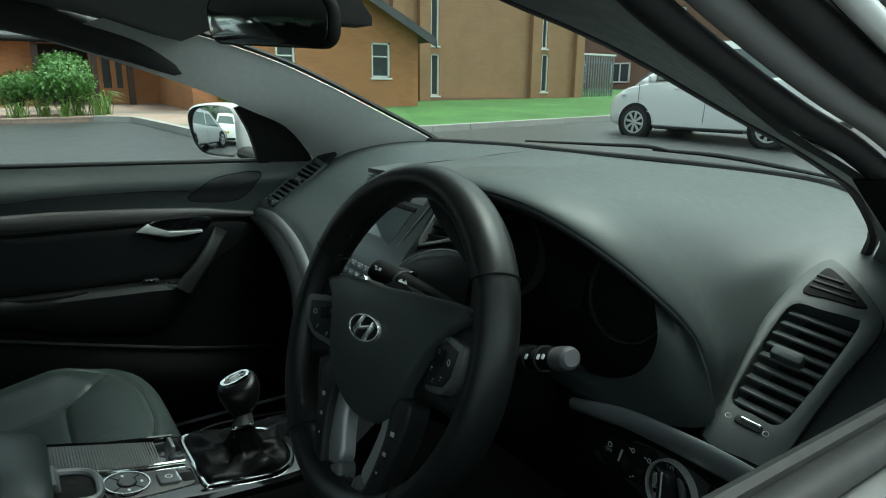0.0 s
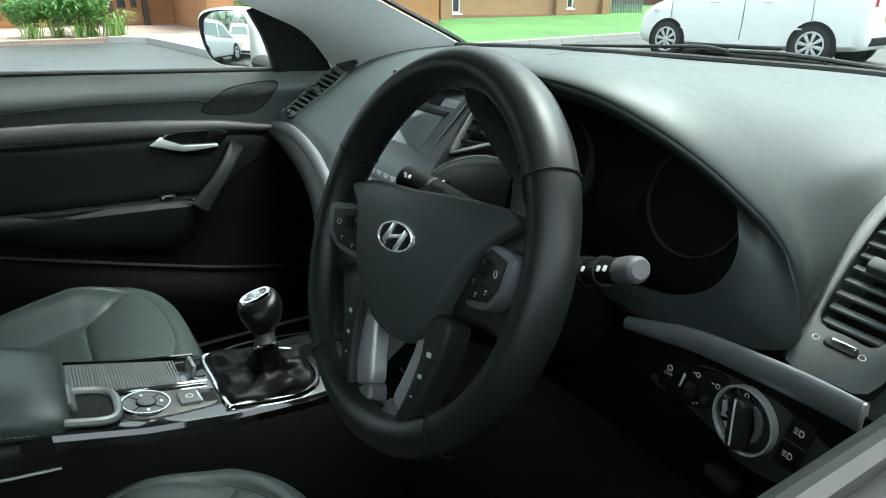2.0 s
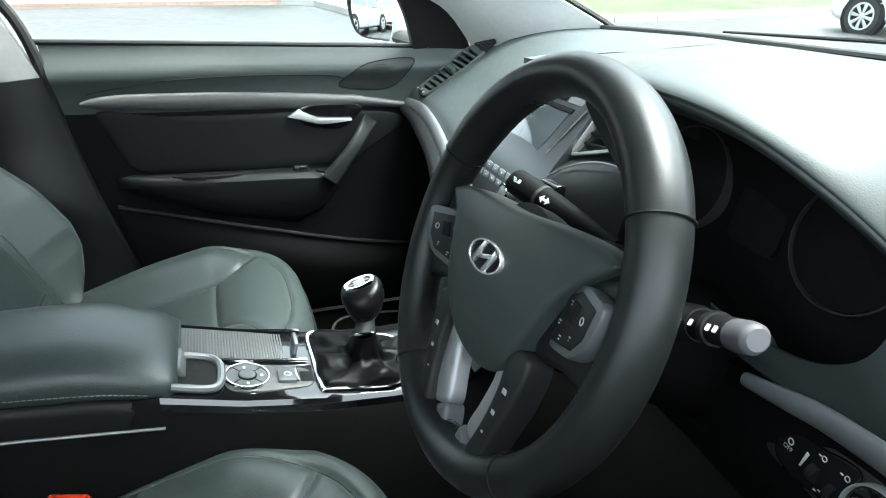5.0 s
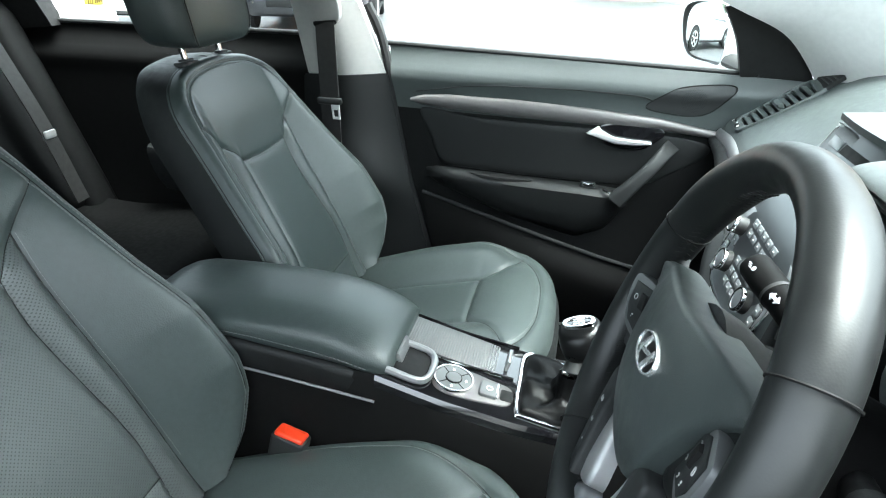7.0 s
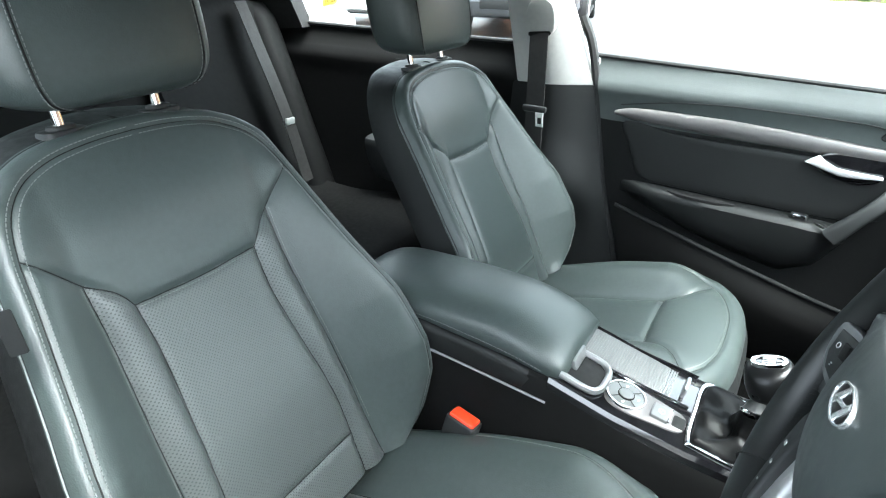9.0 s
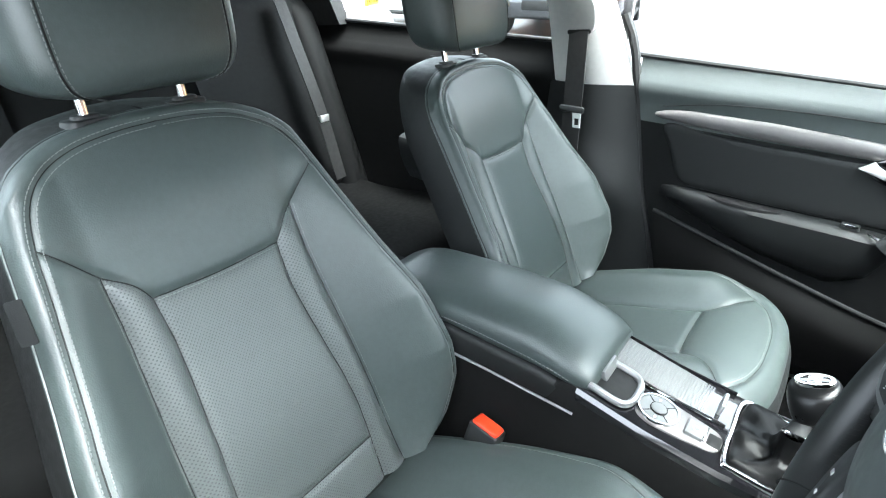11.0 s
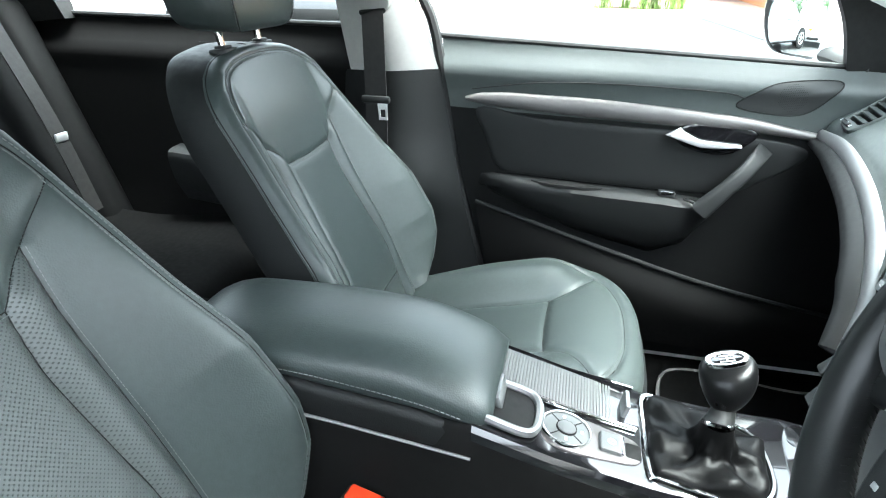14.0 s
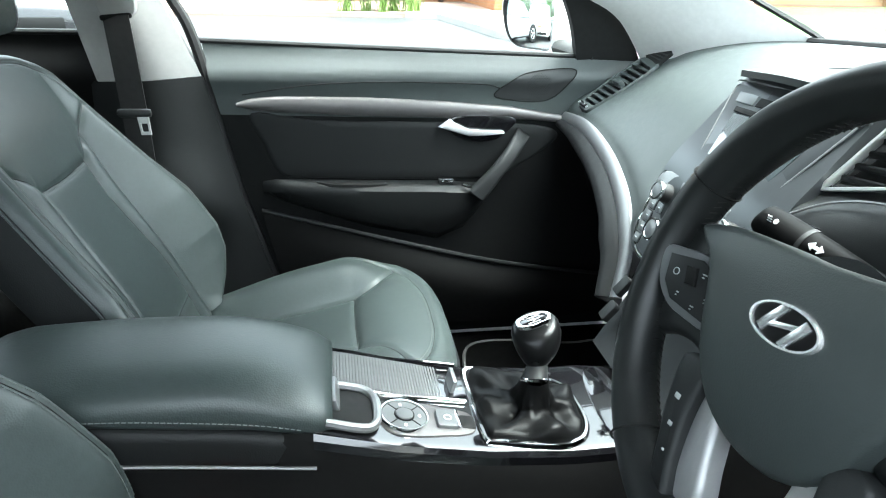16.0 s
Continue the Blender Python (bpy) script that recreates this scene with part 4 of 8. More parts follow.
cl = part("instrument_panel", sheet([[(0.20, 0.285, 0.985), (0.37, 0.285, 1.005), (0.520, 0.280, 0.955)], [(0.19, 0.275, 0.84), (0.37, 0.275, 0.82), (0.565, 0.245, 0.84)]], 12, 8, 0.02, (0, -1, 0)), DARK, dash, "unlit black instrument panel")
for cx in (0.27, 0.465):
    f = Frame((cx, 0.275, 0.925), (1, 0, 0), (0, 0.25, 1))
    part("dial", slab(f, disc(0.052, 36), -0.012, 0.002, 0.002), DARK, cl, "dark round dial")
    part("dial_ring", hollow(f, disc(0.054, 36), disc(0.0528, 36), -0.01, 0.005), DOORTRIM, cl, "thin bright ring round a dial")
part("dial_centre", slab(Frame((0.368, 0.282, 0.92), (1, 0, 0), (0, 0.25, 1)), rrect(0.06, 0.075, 0.01), -0.01, 0.004, 0.002), DARK, cl)

# knee panel under the steering wheel, shade put into its colour, with its silver strip
kp = [[(0.16, 0.222, 0.815), (0.30, 0.210, 0.812), (0.45, 0.206, 0.815), (0.56, 0.200, 0.826), (0.69, 0.180, 0.848)],
      [(0.16, 0.222, 0.77), (0.30, 0.212, 0.765), (0.45, 0.207, 0.768), (0.56, 0.202, 0.775), (0.70, 0.180, 0.79)],
      [(0.16, 0.24, 0.70), (0.30, 0.235, 0.70), (0.45, 0.225, 0.705), (0.56, 0.215, 0.715), (0.70, 0.195, 0.735)],
      [(0.16, 0.31, 0.60), (0.30, 0.31, 0.60), (0.45, 0.30, 0.60), (0.56, 0.29, 0.61), (0.70, 0.26, 0.63)],
      [(0.16, 0.42, 0.50), (0.30, 0.42, 0.50), (0.45, 0.42, 0.50), (0.56, 0.42, 0.50), (0.70, 0.40, 0.50)]]
part("knee_panel", sheet(kp, 40, 30, 0.012, (0, -1, 0)), SHADED, dash, "black lower panel under the steering wheel")
STRIPMAT = mat("satin_grey_trim", (0.38, 0.40, 0.405), 0.36, metal=0.55, vary=0.06)
c = crom([(0.462, 0.200, 0.815), (0.50, 0.198, 0.824), (0.54, 0.196, 0.833), (0.60, 0.192, 0.839), (0.645, 0.188, 0.842), (0.676, 0.184, 0.843)], 30)
ks = []
for k, p in enumerate(c):
    hh = np.interp(k, [0, 8, 20, 29], [0.0075, 0.0115, 0.0140, 0.0145])
    ks.append([p + np.array([0, -0.006 * max(-0.5, math.sin(a)), 0]) + np.array([0.0, -0.25, 1.0]) * hh * math.cos(a) for a in np.linspace(0, 2 * math.pi, 16, endpoint=False)])
part("silver_trim", loft(ks), STRIPMAT, dash, "satin silver strip under the dials", 50)
# the strip's end takes a brighter colour in place of its highlight
part("strip_end", loft([[q + np.array([o, 0, 0]) for q in ks[-1]] for o in (0.0003, 0.0022)]), ALLOYBRIGHT, dash, "cut end of the silver strip, its highlight put into the colour")
# switches under the strip, on one raised panel
PF = Frame((0.56, 0.200, 0.785), (0.985, -0.142, 0.0), (0.0, 0.10, 1))
def on_panel(x, z):
    return ((x - 0.56) / 0.985, z - 0.785)
def text_mesh(words, size, fr):
    """Flat letters in the built-in font, laid in a frame."""
    cu_ = bpy.data.curves.new("letters", "FONT")
    cu_.body, cu_.size, cu_.align_x, cu_.align_y = words, size, "CENTER", "CENTER"
    to_ = bpy.data.objects.new("letters", cu_)
    me_ = bpy.data.meshes.new_from_object(to_)
    bpy.data.objects.remove(to_)
    return np.array([fr(v.co.x, v.co.y, 0.0002) for v in me_.vertices]), [tuple(p.vertices) for p in me_.polygons]
pan = crom([on_panel(x, z) for x, z in ((0.486, 0.806), (0.489, 0.776), (0.500, 0.765), (0.540, 0.765), (0.572, 0.760), (0.600, 0.750), (0.640, 0.758), (0.662, 0.774), (0.668, 0.800), (0.660, 0.822), (0.600, 0.820), (0.545, 0.814))], 70, True)
swp = part("switch_panel", slab(PF, pan, -0.016, 0.003, 0.0025), mat("switch_panel_plastic", (0.028, 0.030, 0.031), 0.5, grain=0.1, scale=900, vary=0.1), dash, "black panel of dash switches", 50)
sw_o = [on_panel(x, z) for x, z in ((0.499, 0.797), (0.536, 0.805), (0.572, 0.812), (0.566, 0.778), (0.545, 0.770), (0.523, 0.766), (0.503, 0.773))]
swk = part("switch_plate", slab(PF, sw_o, 0.0, 0.0042, 0.0012), DARK, swp, "small inset switch plate")
part("plate_gap", tube([PF(x, y, 0.0030) for x, y in sw_o + sw_o[:1]], 0.0008, 5, 60), PIANO, swk)
for (x, z), w_ in (((0.541, 0.785), 0.0068), ((0.5585, 0.7835), 0.0060)):
    f = PF(*on_panel(x, z), 0.003)
    part("thumbwheel", tube([f - PF.ex * w_ * 0.55 - PF.ey * 0.001, f + PF.ex * w_ * 0.55 - PF.ey * 0.001], w_, 16), RUBBER, swk, "ribbed thumbwheel")
part("switch_mark", slab(PF, [on_panel(x, z) for x, z in ((0.5275, 0.7800), (0.5290, 0.7800), (0.5325, 0.7935), (0.5300, 0.7945))], 0.004, 0.0050, 0.0002), WHITEMARK, swk)
for x, z, r in ((0.514, 0.7905, 0.0030), (0.5445, 0.8005, 0.0024), (0.5655, 0.8015, 0.0024)):
    part("switch_mark", hollow(Frame(PF(*on_panel(x, z), 0.0042), PF.ex, PF.ey), disc(r, 16), disc(r * 0.7, 16), 0, 0.0006), WHITEMARK, swk)
for x, z in ((0.5405, 0.8005), (0.5605, 0.8015), (0.5500, 0.7760), (0.5465, 0.7735)):
    part("switch_mark", slab(Frame(PF(*on_panel(x, z), 0.0042), PF.ex, PF.ey), rrect(0.0026, 0.0010, 0.0003), 0, 0.0006, 0.0002), WHITEMARK, swk)
part("switch_text", text_mesh("OFF", 0.0056, Frame(PF(*on_panel(0.5135, 0.7845), 0.0046), PF.ex, PF.ey)), WHITEMARK, swk)
kf = Frame(PF(*on_panel(0.597, 0.790), 0.002), PF.ex, PF.ey)
knob = part("light_switch", slab(kf, disc(0.0265, 48), -0.004, 0.006, 0.002), PIANO, swp, "rotary headlight switch")
part("switch_ring", hollow(kf, disc(0.0282, 48), disc(0.0264, 48), -0.004, 0.0085), ALLOYBRIGHT, knob, "chrome ring of the light switch")
def turned(pts, a):
    return [(x * math.cos(a) - y * math.sin(a), x * math.sin(a) + y * math.cos(a)) for x, y in pts]
part("switch_grip", slab(kf, turned(crom([(-0.0065, -0.019), (0.0, -0.0235), (0.0065, -0.019), (0.0075, 0.0), (0.0065, 0.017), (-0.0045, 0.019), (-0.007, 0.0)], 30, True), 0.12), 0.004, 0.017, 0.003), PLASTIC, knob, "raised grip", 50)
part("switch_mark", slab(kf, turned([(x - 0.0005, y) for x, y in rrect(0.0016, 0.040, 0.0005)], 0.12), 0.0165, 0.0178, 0.0003), WHITEMARK, knob)
part("switch_crescent", slab(kf, turned(crom([(0.0085, 0.0165), (0.0155, 0.0125), (0.0185, 0.002), (0.0160, -0.009), (0.0105, -0.0135), (0.0125, 0.0)], 30, True), 0.12), 0.004, 0.0085, 0.001), SILVER, knob, "silver crescent on the switch")
for pts in ([(-0.020, 0.0085), (-0.0165, 0.0110), (-0.0150, 0.0020), (-0.0170, -0.0020), (-0.0125, -0.0035), (-0.0200, -0.0050)], [(-0.0175, -0.0085), (-0.0125, -0.0075), (-0.0080, -0.0150), (-0.0100, -0.0185)]):
    part("switch_mark", slab(kf, turned(pts, 0.12), 0.005, 0.0072, 0.0004), ALLOYBRIGHT, knob)
part("switch_mark", hollow(Frame(kf(-0.0020, 0.0215, 0.006), kf.ex, kf.ey), disc(0.0022, 14), disc(0.0016, 14), 0, 0.0006), WHITEMARK, knob)
part("switch_text", text_mesh("AUTO", 0.0046, Frame(kf(0.0090, 0.0205, 0.0062), turned([(1, 0)], -0.35)[0][0] * kf.ex + turned([(1, 0)], -0.35)[0][1] * kf.ey, kf.ey)), STITCH, knob)
fg_o = [on_panel(x, z) for x, z in ((0.632, 0.8175), (0.651, 0.8185), (0.6455, 0.7745), (0.6255, 0.7735))]
fg = part("fog_light_buttons", slab(PF, fg_o, 0.0, 0.0048, 0.0014), DARK, swp, "pair of fog light buttons")
part("button_gap", slab(PF, [on_panel(x, z) for x, z in ((0.6295, 0.7964), (0.6480, 0.7972), (0.6478, 0.7962), (0.6293, 0.7954))], 0.004, 0.0052, 0.0002), LEATHER, fg)
for x, z in ((0.6395, 0.8070), (0.6360, 0.7850)):
    f = PF(*on_panel(x, z), 0.0048)
    part("switch_mark", hollow(Frame(f + PF.ex * 0.0018, PF.ex, PF.ey), crom([(-0.0012, -0.0026), (0.0016, -0.0022), (0.0026, 0.0), (0.0016, 0.0022), (-0.0012, 0.0026)], 20, True), crom([(-0.0006, -0.0019), (0.0012, -0.0016), (0.0019, 0.0), (0.0012, 0.0016), (-0.0006, 0.0019)], 20, True), 0, 0.0006), WHITEMARK, fg)
    for q in (-1, 0, 1):
        part("switch_mark", slab(Frame(f + PF.ex * -0.0022 + PF.ey * q * 0.0019, PF.ex, PF.ey + 0.15 * PF.ex), rrect(0.0034, 0.0006, 0.0002), 0, 0.0006, 0.0002), WHITEMARK, fg)
part("bonnet_release", rbox((0.585, 0.196, 0.722), (0.030, 0.016, 0.012), 0.003, (0, 8, -8)), PLASTIC, dash, "small black bonnet release lever")

# end vents: a leaf-shaped frame with slats, one on each end
def like(f, o, ey=None):
    """A frame at o with the axes of f, its normal on the same side."""
    g = Frame(o, f.ex, f.ey if ey is None else ey)
    if g.n @ f.n < 0 and ey is None:
        g.n = -g.n
    return g


def end_vent(sx):
    if sx > 0:
        f = Frame(VF(0, 0, 0.001), VF.ex, VF.ey)
    else:
        f = Frame((-0.612, 0.268, 0.856), (-0.985, -0.08, 0.12), (0.05, 0.82, 0.55))
        f.n = -f.n
    f.ex, f.ey = f.ex * 1.035, f.ey * 1.035
    T = lambda d: d
    out = crom([(-0.004, -0.030), (0.030, -0.031), (0.053, -0.022), (0.0585, 0.0366), (0.062, 0.083), (0.068, 0.150), (0.046, 0.182), (0.016, 0.206), (-0.002, 0.211), (-0.014, 0.175), (-0.0186, 0.1175), (-0.013, 0.06), (-0.007, 0.015)], 78, True)
    slot = crom([(0.000, 0.014), (0.021, 0.011), (0.041, 0.013), (0.047, 0.05), (0.0505, 0.09), (0.0525, 0.143), (0.047, 0.149), (0.02, 0.146), (-0.0035, 0.142), (-0.0075, 0.11), (-0.005, 0.05)], 78, True)
    slot2 = crom([(-0.003, 0.158), (0.02, 0.160), (0.049, 0.163), (0.044, 0.172), (0.020, 0.190), (0.0037, 0.1976), (-0.001, 0.18)], 30, True)
    c0 = slot.mean(0)
    def by_angle(p):
        d = p - c0
        a = np.arctan2(d[:, 1], d[:, 0])
        g = np.linspace(-np.pi, np.pi, 90, endpoint=False)
        o_ = np.argsort(a)
        aa, pp = a[o_], p[o_]
        aa = np.r_[aa[-1] - 2 * np.pi, aa, aa[0] + 2 * np.pi]
        pp = np.vstack([pp[-1], pp, pp[0]])
        return np.c_[np.interp(g, aa, pp[:, 0]), np.interp(g, aa, pp[:, 1])]
    o_, i_ = by_angle(out), by_angle(slot)
    if sx < 0:
        o_ = i_ + (o_ - i_) * 0.4
    vent = part("air_vent", T(hollow(f, o_, i_, -0.016, 0.007 if sx > 0 else 0.0015)), PAD, dash, "leaf-shaped end air vent with black slats", 60)
    if sx > 0:
        part("vent_gap", T(tube([f(x, y, 0.0005) for x, y in out[::3] * 1.0], 0.0022, 6, 90, closed=True)), DARK, vent)
    part("vent_back", T(slab(f, slot, -0.03, -0.014, 0.001)), DARK, vent)
    up_ = 0.0085 if sx > 0 else 0.0025
    part("upper_slot", T(slab(f, slot2, -0.006, up_, 0.0006)), DARK, vent)
    for k in range(3):
        y = 0.168 + 0.008 * k
        b = np.interp(y, [0.163, 0.172, 0.190, 0.1976], [0.047, 0.042, 0.019, 0.005])
        part("slat", T(slab(like(f, f(0, y, up_)), [(-0.0005, -0.0016), (b - 0.003, -0.0016), (b - 0.003, 0.0010), (-0.0005, 0.0010)], -0.001, 0.0016, 0.0004)), PLASTIC, vent)
    for k in range(9):
        y = 0.0215 + k * 0.0143
        a = np.interp(y, [0.014, 0.05, 0.11, 0.142], [0.001, -0.004, -0.007, -0.004])
        b = np.interp(y, [0.013, 0.05, 0.09, 0.143], [0.041, 0.047, 0.050, 0.052])
        q = Frame(f(0, y, -0.0015), f.ex, f.ey * 0.80 - f.n * 0.60)
        part("slat", T(slab(q, [(a, -0.0062), (b, -0.0062), (b, 0.0062), (a, 0.0062)], -0.0011, 0.0011, 0.0005)), PAD, vent)
    part("vent_tab", T(slab(like(f, f(0.017, 0.081, 0.004)), rrect(0.028, 0.013, 0.003), -0.008, 0.007, 0.002)), PAD, vent, "sliding tab of the vent")
    part("thumbwheel", T(slab(like(f, f(0.0215, -0.0005, 0.006)), rrect(0.024, 0.0085, 0.003), -0.004, 0.003, 0.001)), PLASTIC, vent)
    part("thumbwheel_edge", T(slab(like(f, f(0.0225, 0.001, 0.006)), rrect(0.018, 0.003, 0.001), -0.004, 0.0045, 0.001)), CHROME, vent)
    for x in (0.004, 0.0363):
        part("vent_mark", T(hollow(like(f, f(x, -0.0015, 0.007)), disc(0.0028, 14), disc(0.0021, 14), 0, 0.0005)), WHITEMARK, vent)


end_vent(1)
end_vent(-1)

# ==== centre stack ====
BEZEL = mat("gunmetal_bezel", (0.06, 0.066, 0.07), 0.32, metal=0.5, vary=0.06)
CTRL = mat("satin_grey_controls", (0.19, 0.2, 0.205), 0.40, metal=0.3, vary=0.05)
UPF = Frame((0.0, 0.2245, 0.9235), (1, 0, 0), (0, 0.69, 1))
LOF = Frame((0.0, 0.1695, 0.817), (1, 0, 0), (0, 0.35, 1))
def on_up(pts):
    return [(x, (z - 0.9235) * 1.215) for x, z in pts]
def on_lo(pts):
    return [(x, (z - 0.817) * 1.0595) for x, z in pts]
stack = part("centre_fascia", sheet([[(-0.112, 0.165, 0.735), (-0.05, 0.152, 0.728), (0.05, 0.152, 0.728), (0.105, 0.165, 0.735)],
                                    [(-0.127, 0.158, 0.770), (-0.05, 0.150, 0.765), (0.05, 0.150, 0.765), (0.115, 0.158, 0.770)],
                                    [(-0.126, 0.185, 0.868), (-0.05, 0.182, 0.868), (0.05, 0.182, 0.868), (0.112, 0.185, 0.868)],
                                    [(-0.121, 0.226, 0.928), (-0.05, 0.223, 0.928), (0.05, 0.223, 0.928), (0.112, 0.226, 0.928)],
                                    [(-0.116, 0.276, 0.992), (-0.05, 0.270, 0.996), (0.05, 0.270, 0.996), (0.112, 0.276, 0.992)]], 24, 44, 0.03, (0, -1, 0.4)), BEZEL, dash, "dark metallic centre fascia", 60)
bez = part("screen_bezel", slab(UPF, on_up([(-0.108, 0.980), (-0.098, 0.985), (0.098, 0.985), (0.108, 0.978), (0.104, 0.965), (0.070, 0.880), (0.062, 0.874), (-0.064, 0.874), (-0.072, 0.880), (-0.107, 0.965)]), -0.01, 0.004, 0.002), BEZEL, dash, "dark metallic bezel round the screen")
SCREEN = mat("grey_screen_glass", (0.05, 0.06, 0.065), 0.10, vary=0.03, coat=0.5)
part("screen", slab(UPF, on_up([(-0.076, 0.950), (0.074, 0.950), (0.053, 0.8765), (-0.056, 0.8765)]), 0.003, 0.0052, 0.0006), SCREEN, bez, "switched-off grey touchscreen")
part("screen_step", slab(UPF, on_up([(-0.080, 0.957), (0.080, 0.957), (0.078, 0.951), (-0.078, 0.951)]), 0.003, 0.0062, 0.001), DARK, bez)
part("disc_slot", slab(UPF, on_up([(-0.050, 0.972), (0.050, 0.972), (0.050, 0.962), (-0.050, 0.962)]), 0.003, 0.0050, 0.0006), DARK, bez, "slim disc slot above the screen")
for q in ([(-0.094, 0.973), (-0.056, 0.973), (-0.054, 0.962), (-0.090, 0.962)], [(0.056, 0.973), (0.094, 0.973), (0.090, 0.962), (0.054, 0.962)]):
    part("bezel_button", slab(UPF, on_up(q), 0.003, 0.0052, 0.0008), CTRL, bez)
part("bezel_rim", tube([UPF(x, y, 0.0035) for x, y in on_up([(-0.070, 0.876), (-0.108, 0.968), (-0.108, 0.980), (-0.098, 0.986), (0.098, 0.986), (0.108, 0.979), (0.105, 0.968), (0.070, 0.876)])], 0.0012, 6, 80), SILVER, bez, "bright line round the bezel")
part("visor", sheet([[(-0.112, 0.262, 1.000), (0, 0.246, 1.006), (0.110, 0.262, 1.000)], [(-0.114, 0.33, 1.005), (0, 0.33, 1.012), (0.114, 0.33, 1.005)]], 14, 8, 0.008, (0, 0, 1)), PAD, dash, "overhanging visor above the screen")
ctl = part("control_panel", slab(LOF, crom(on_lo([(-0.116, 0.866), (0.0, 0.868), (0.094, 0.866), (0.099, 0.820), (0.088, 0.776), (0.050, 0.760), (-0.05, 0.758), (-0.100, 0.764), (-0.119, 0.785), (-0.122, 0.820)]), 60, True), -0.020, 0.004, 0.003), CTRL, dash, "satin grey heater and radio control panel", 50)
part("panel_rim", tube([LOF(x, y, 0.002) for x, y in on_lo([(-0.118, 0.866), (-0.1245, 0.820), (-0.1215, 0.783), (-0.101, 0.7615), (-0.05, 0.7555), (0.05, 0.7575), (0.089, 0.774), (0.1015, 0.820), (0.097, 0.866)])], 0.0018, 6, 70), CHROME, ctl, "bright line round the controls")
def control_knob(x, z, r, hgt, label):
    k = Frame(LOF(*on_lo([(x, z)])[0], 0.004), LOF.ex, LOF.ey)
    kb = part("knob", slab(k, disc(r, 32), 0, hgt, 0.002), RUBBER, ctl, label)
    part("knob_face", slab(k, disc(r * 0.82, 32), hgt - 0.001, hgt + 0.0012, 0.0006), CTRL, kb)
    part("knob_ring", hollow(k, disc(r + 0.0008, 32), disc(r * 0.82, 32), hgt - 0.003, hgt + 0.0016), CHROME, kb, "chrome knob ring")
for x in (-0.086, 0.058):
    control_knob(x, 0.842, 0.0125, 0.018, "round control knob")
for x in (-0.068, 0.048):
    control_knob(x, 0.797, 0.0150, 0.012, "round heater knob")
BTN = [(x, z, 0.0205, 0.0125) for z in (0.859, 0.845) for x in (-0.056, -0.034, -0.012, 0.010, 0.032)] + [(x, z, 0.0165, 0.0150) for z in (0.822, 0.806, 0.790, 0.774) for x in (-0.106, -0.088) if not (x > -0.1 and z < 0.815)] + \
      [(x, z, 0.0190, 0.0125) for z in (0.812, 0.797, 0.782) for x in (-0.040, -0.019, 0.002, 0.023)] + [(0.084, z, 0.0160, 0.0150) for z in (0.822, 0.806, 0.790)]
for x, z, w_, h_ in BTN:
    q = on_lo([(x, z)])[0]
    bt = part("button", slab(LOF, [(q[0] + a, q[1] + c) for a, c in rrect(w_ - 0.0022, h_ - 0.0018, 0.002)], 0.003, 0.0064, 0.001), CTRL, ctl)
    part("button_gap", hollow(LOF, [(q[0] + a, q[1] + c) for a, c in rrect(w_, h_, 0.003)], [(q[0] + a, q[1] + c) for a, c in rrect(w_ - 0.002, h_ - 0.0016, 0.002)], 0.002, 0.0044), DARK, bt)
    part("button_mark", slab(LOF, [(q[0] + a, q[1] + c) for a, c in rrect(0.0042, 0.0013, 0.0004)], 0.006, 0.0068, 0.0002), WHITEMARK, bt)
# side fillet panels running up beside the stack, and the tower down to the console
part("tower", sheet([[(-0.150, 0.203, 0.715), (0.0, 0.186, 0.705), (0.150, 0.20, 0.715)], [(-0.125, 0.150, 0.66), (0.0, 0.150, 0.655), (0.130, 0.150, 0.66)],
                     [(-0.105, 0.105, 0.612), (0.0, 0.105, 0.61), (0.115, 0.105, 0.612)]], 16, 16, 0.03, (0, -1, 0.3)), PLASTIC, dash, "black panel under the stack")
for k in range(2):
    f = Frame((-0.124 + 0.017 * k, 0.150 - 0.025 * k, 0.690 - 0.030 * k), (0.9, -0.1, 0.0), (0.2, 0.45, 0.6))
    part("seat_heater_button", slab(f, rrect(0.022, 0.030, 0.004), -0.004, 0.005, 0.002), PLASTIC, dash, "black heated-seat button")
# centre vent on the driver's side of the screen
q = [(0.103, 0.218, 0.908), (0.158, 0.245, 0.984), (0.21, 0.245, 0.993), (0.262, 0.226, 0.957)]
vf = Frame((0.17, 0.236, 0.95), (1, 0, 0.1), (0, 0.15, 1))
def flat2(p):
    d = np.array(p) - vf.o
    return (d @ vf.ex, d @ vf.ey)
o2 = np.array([flat2(p) for p in q[::-1]])
o2 = crom(np.vstack([o2[i] + (o2[(i + 1) % 4] - o2[i]) * t for i in range(4) for t in (0.06, 0.5, 0.94)]), 36, True)
cv = part("air_vent", hollow(vf, o2, inset(o2, 0.004 if ((o2[:, 0] * np.roll(o2[:, 1], -1) - np.roll(o2[:, 0], -1) * o2[:, 1]).sum()) > 0 else -0.004), -0.004, 0.006), ALLOYBRIGHT, dash, "triangular centre vent framed in chrome")
part("vent_back", slab(vf, o2, -0.03, -0.012, 0.001), DARK, cv)
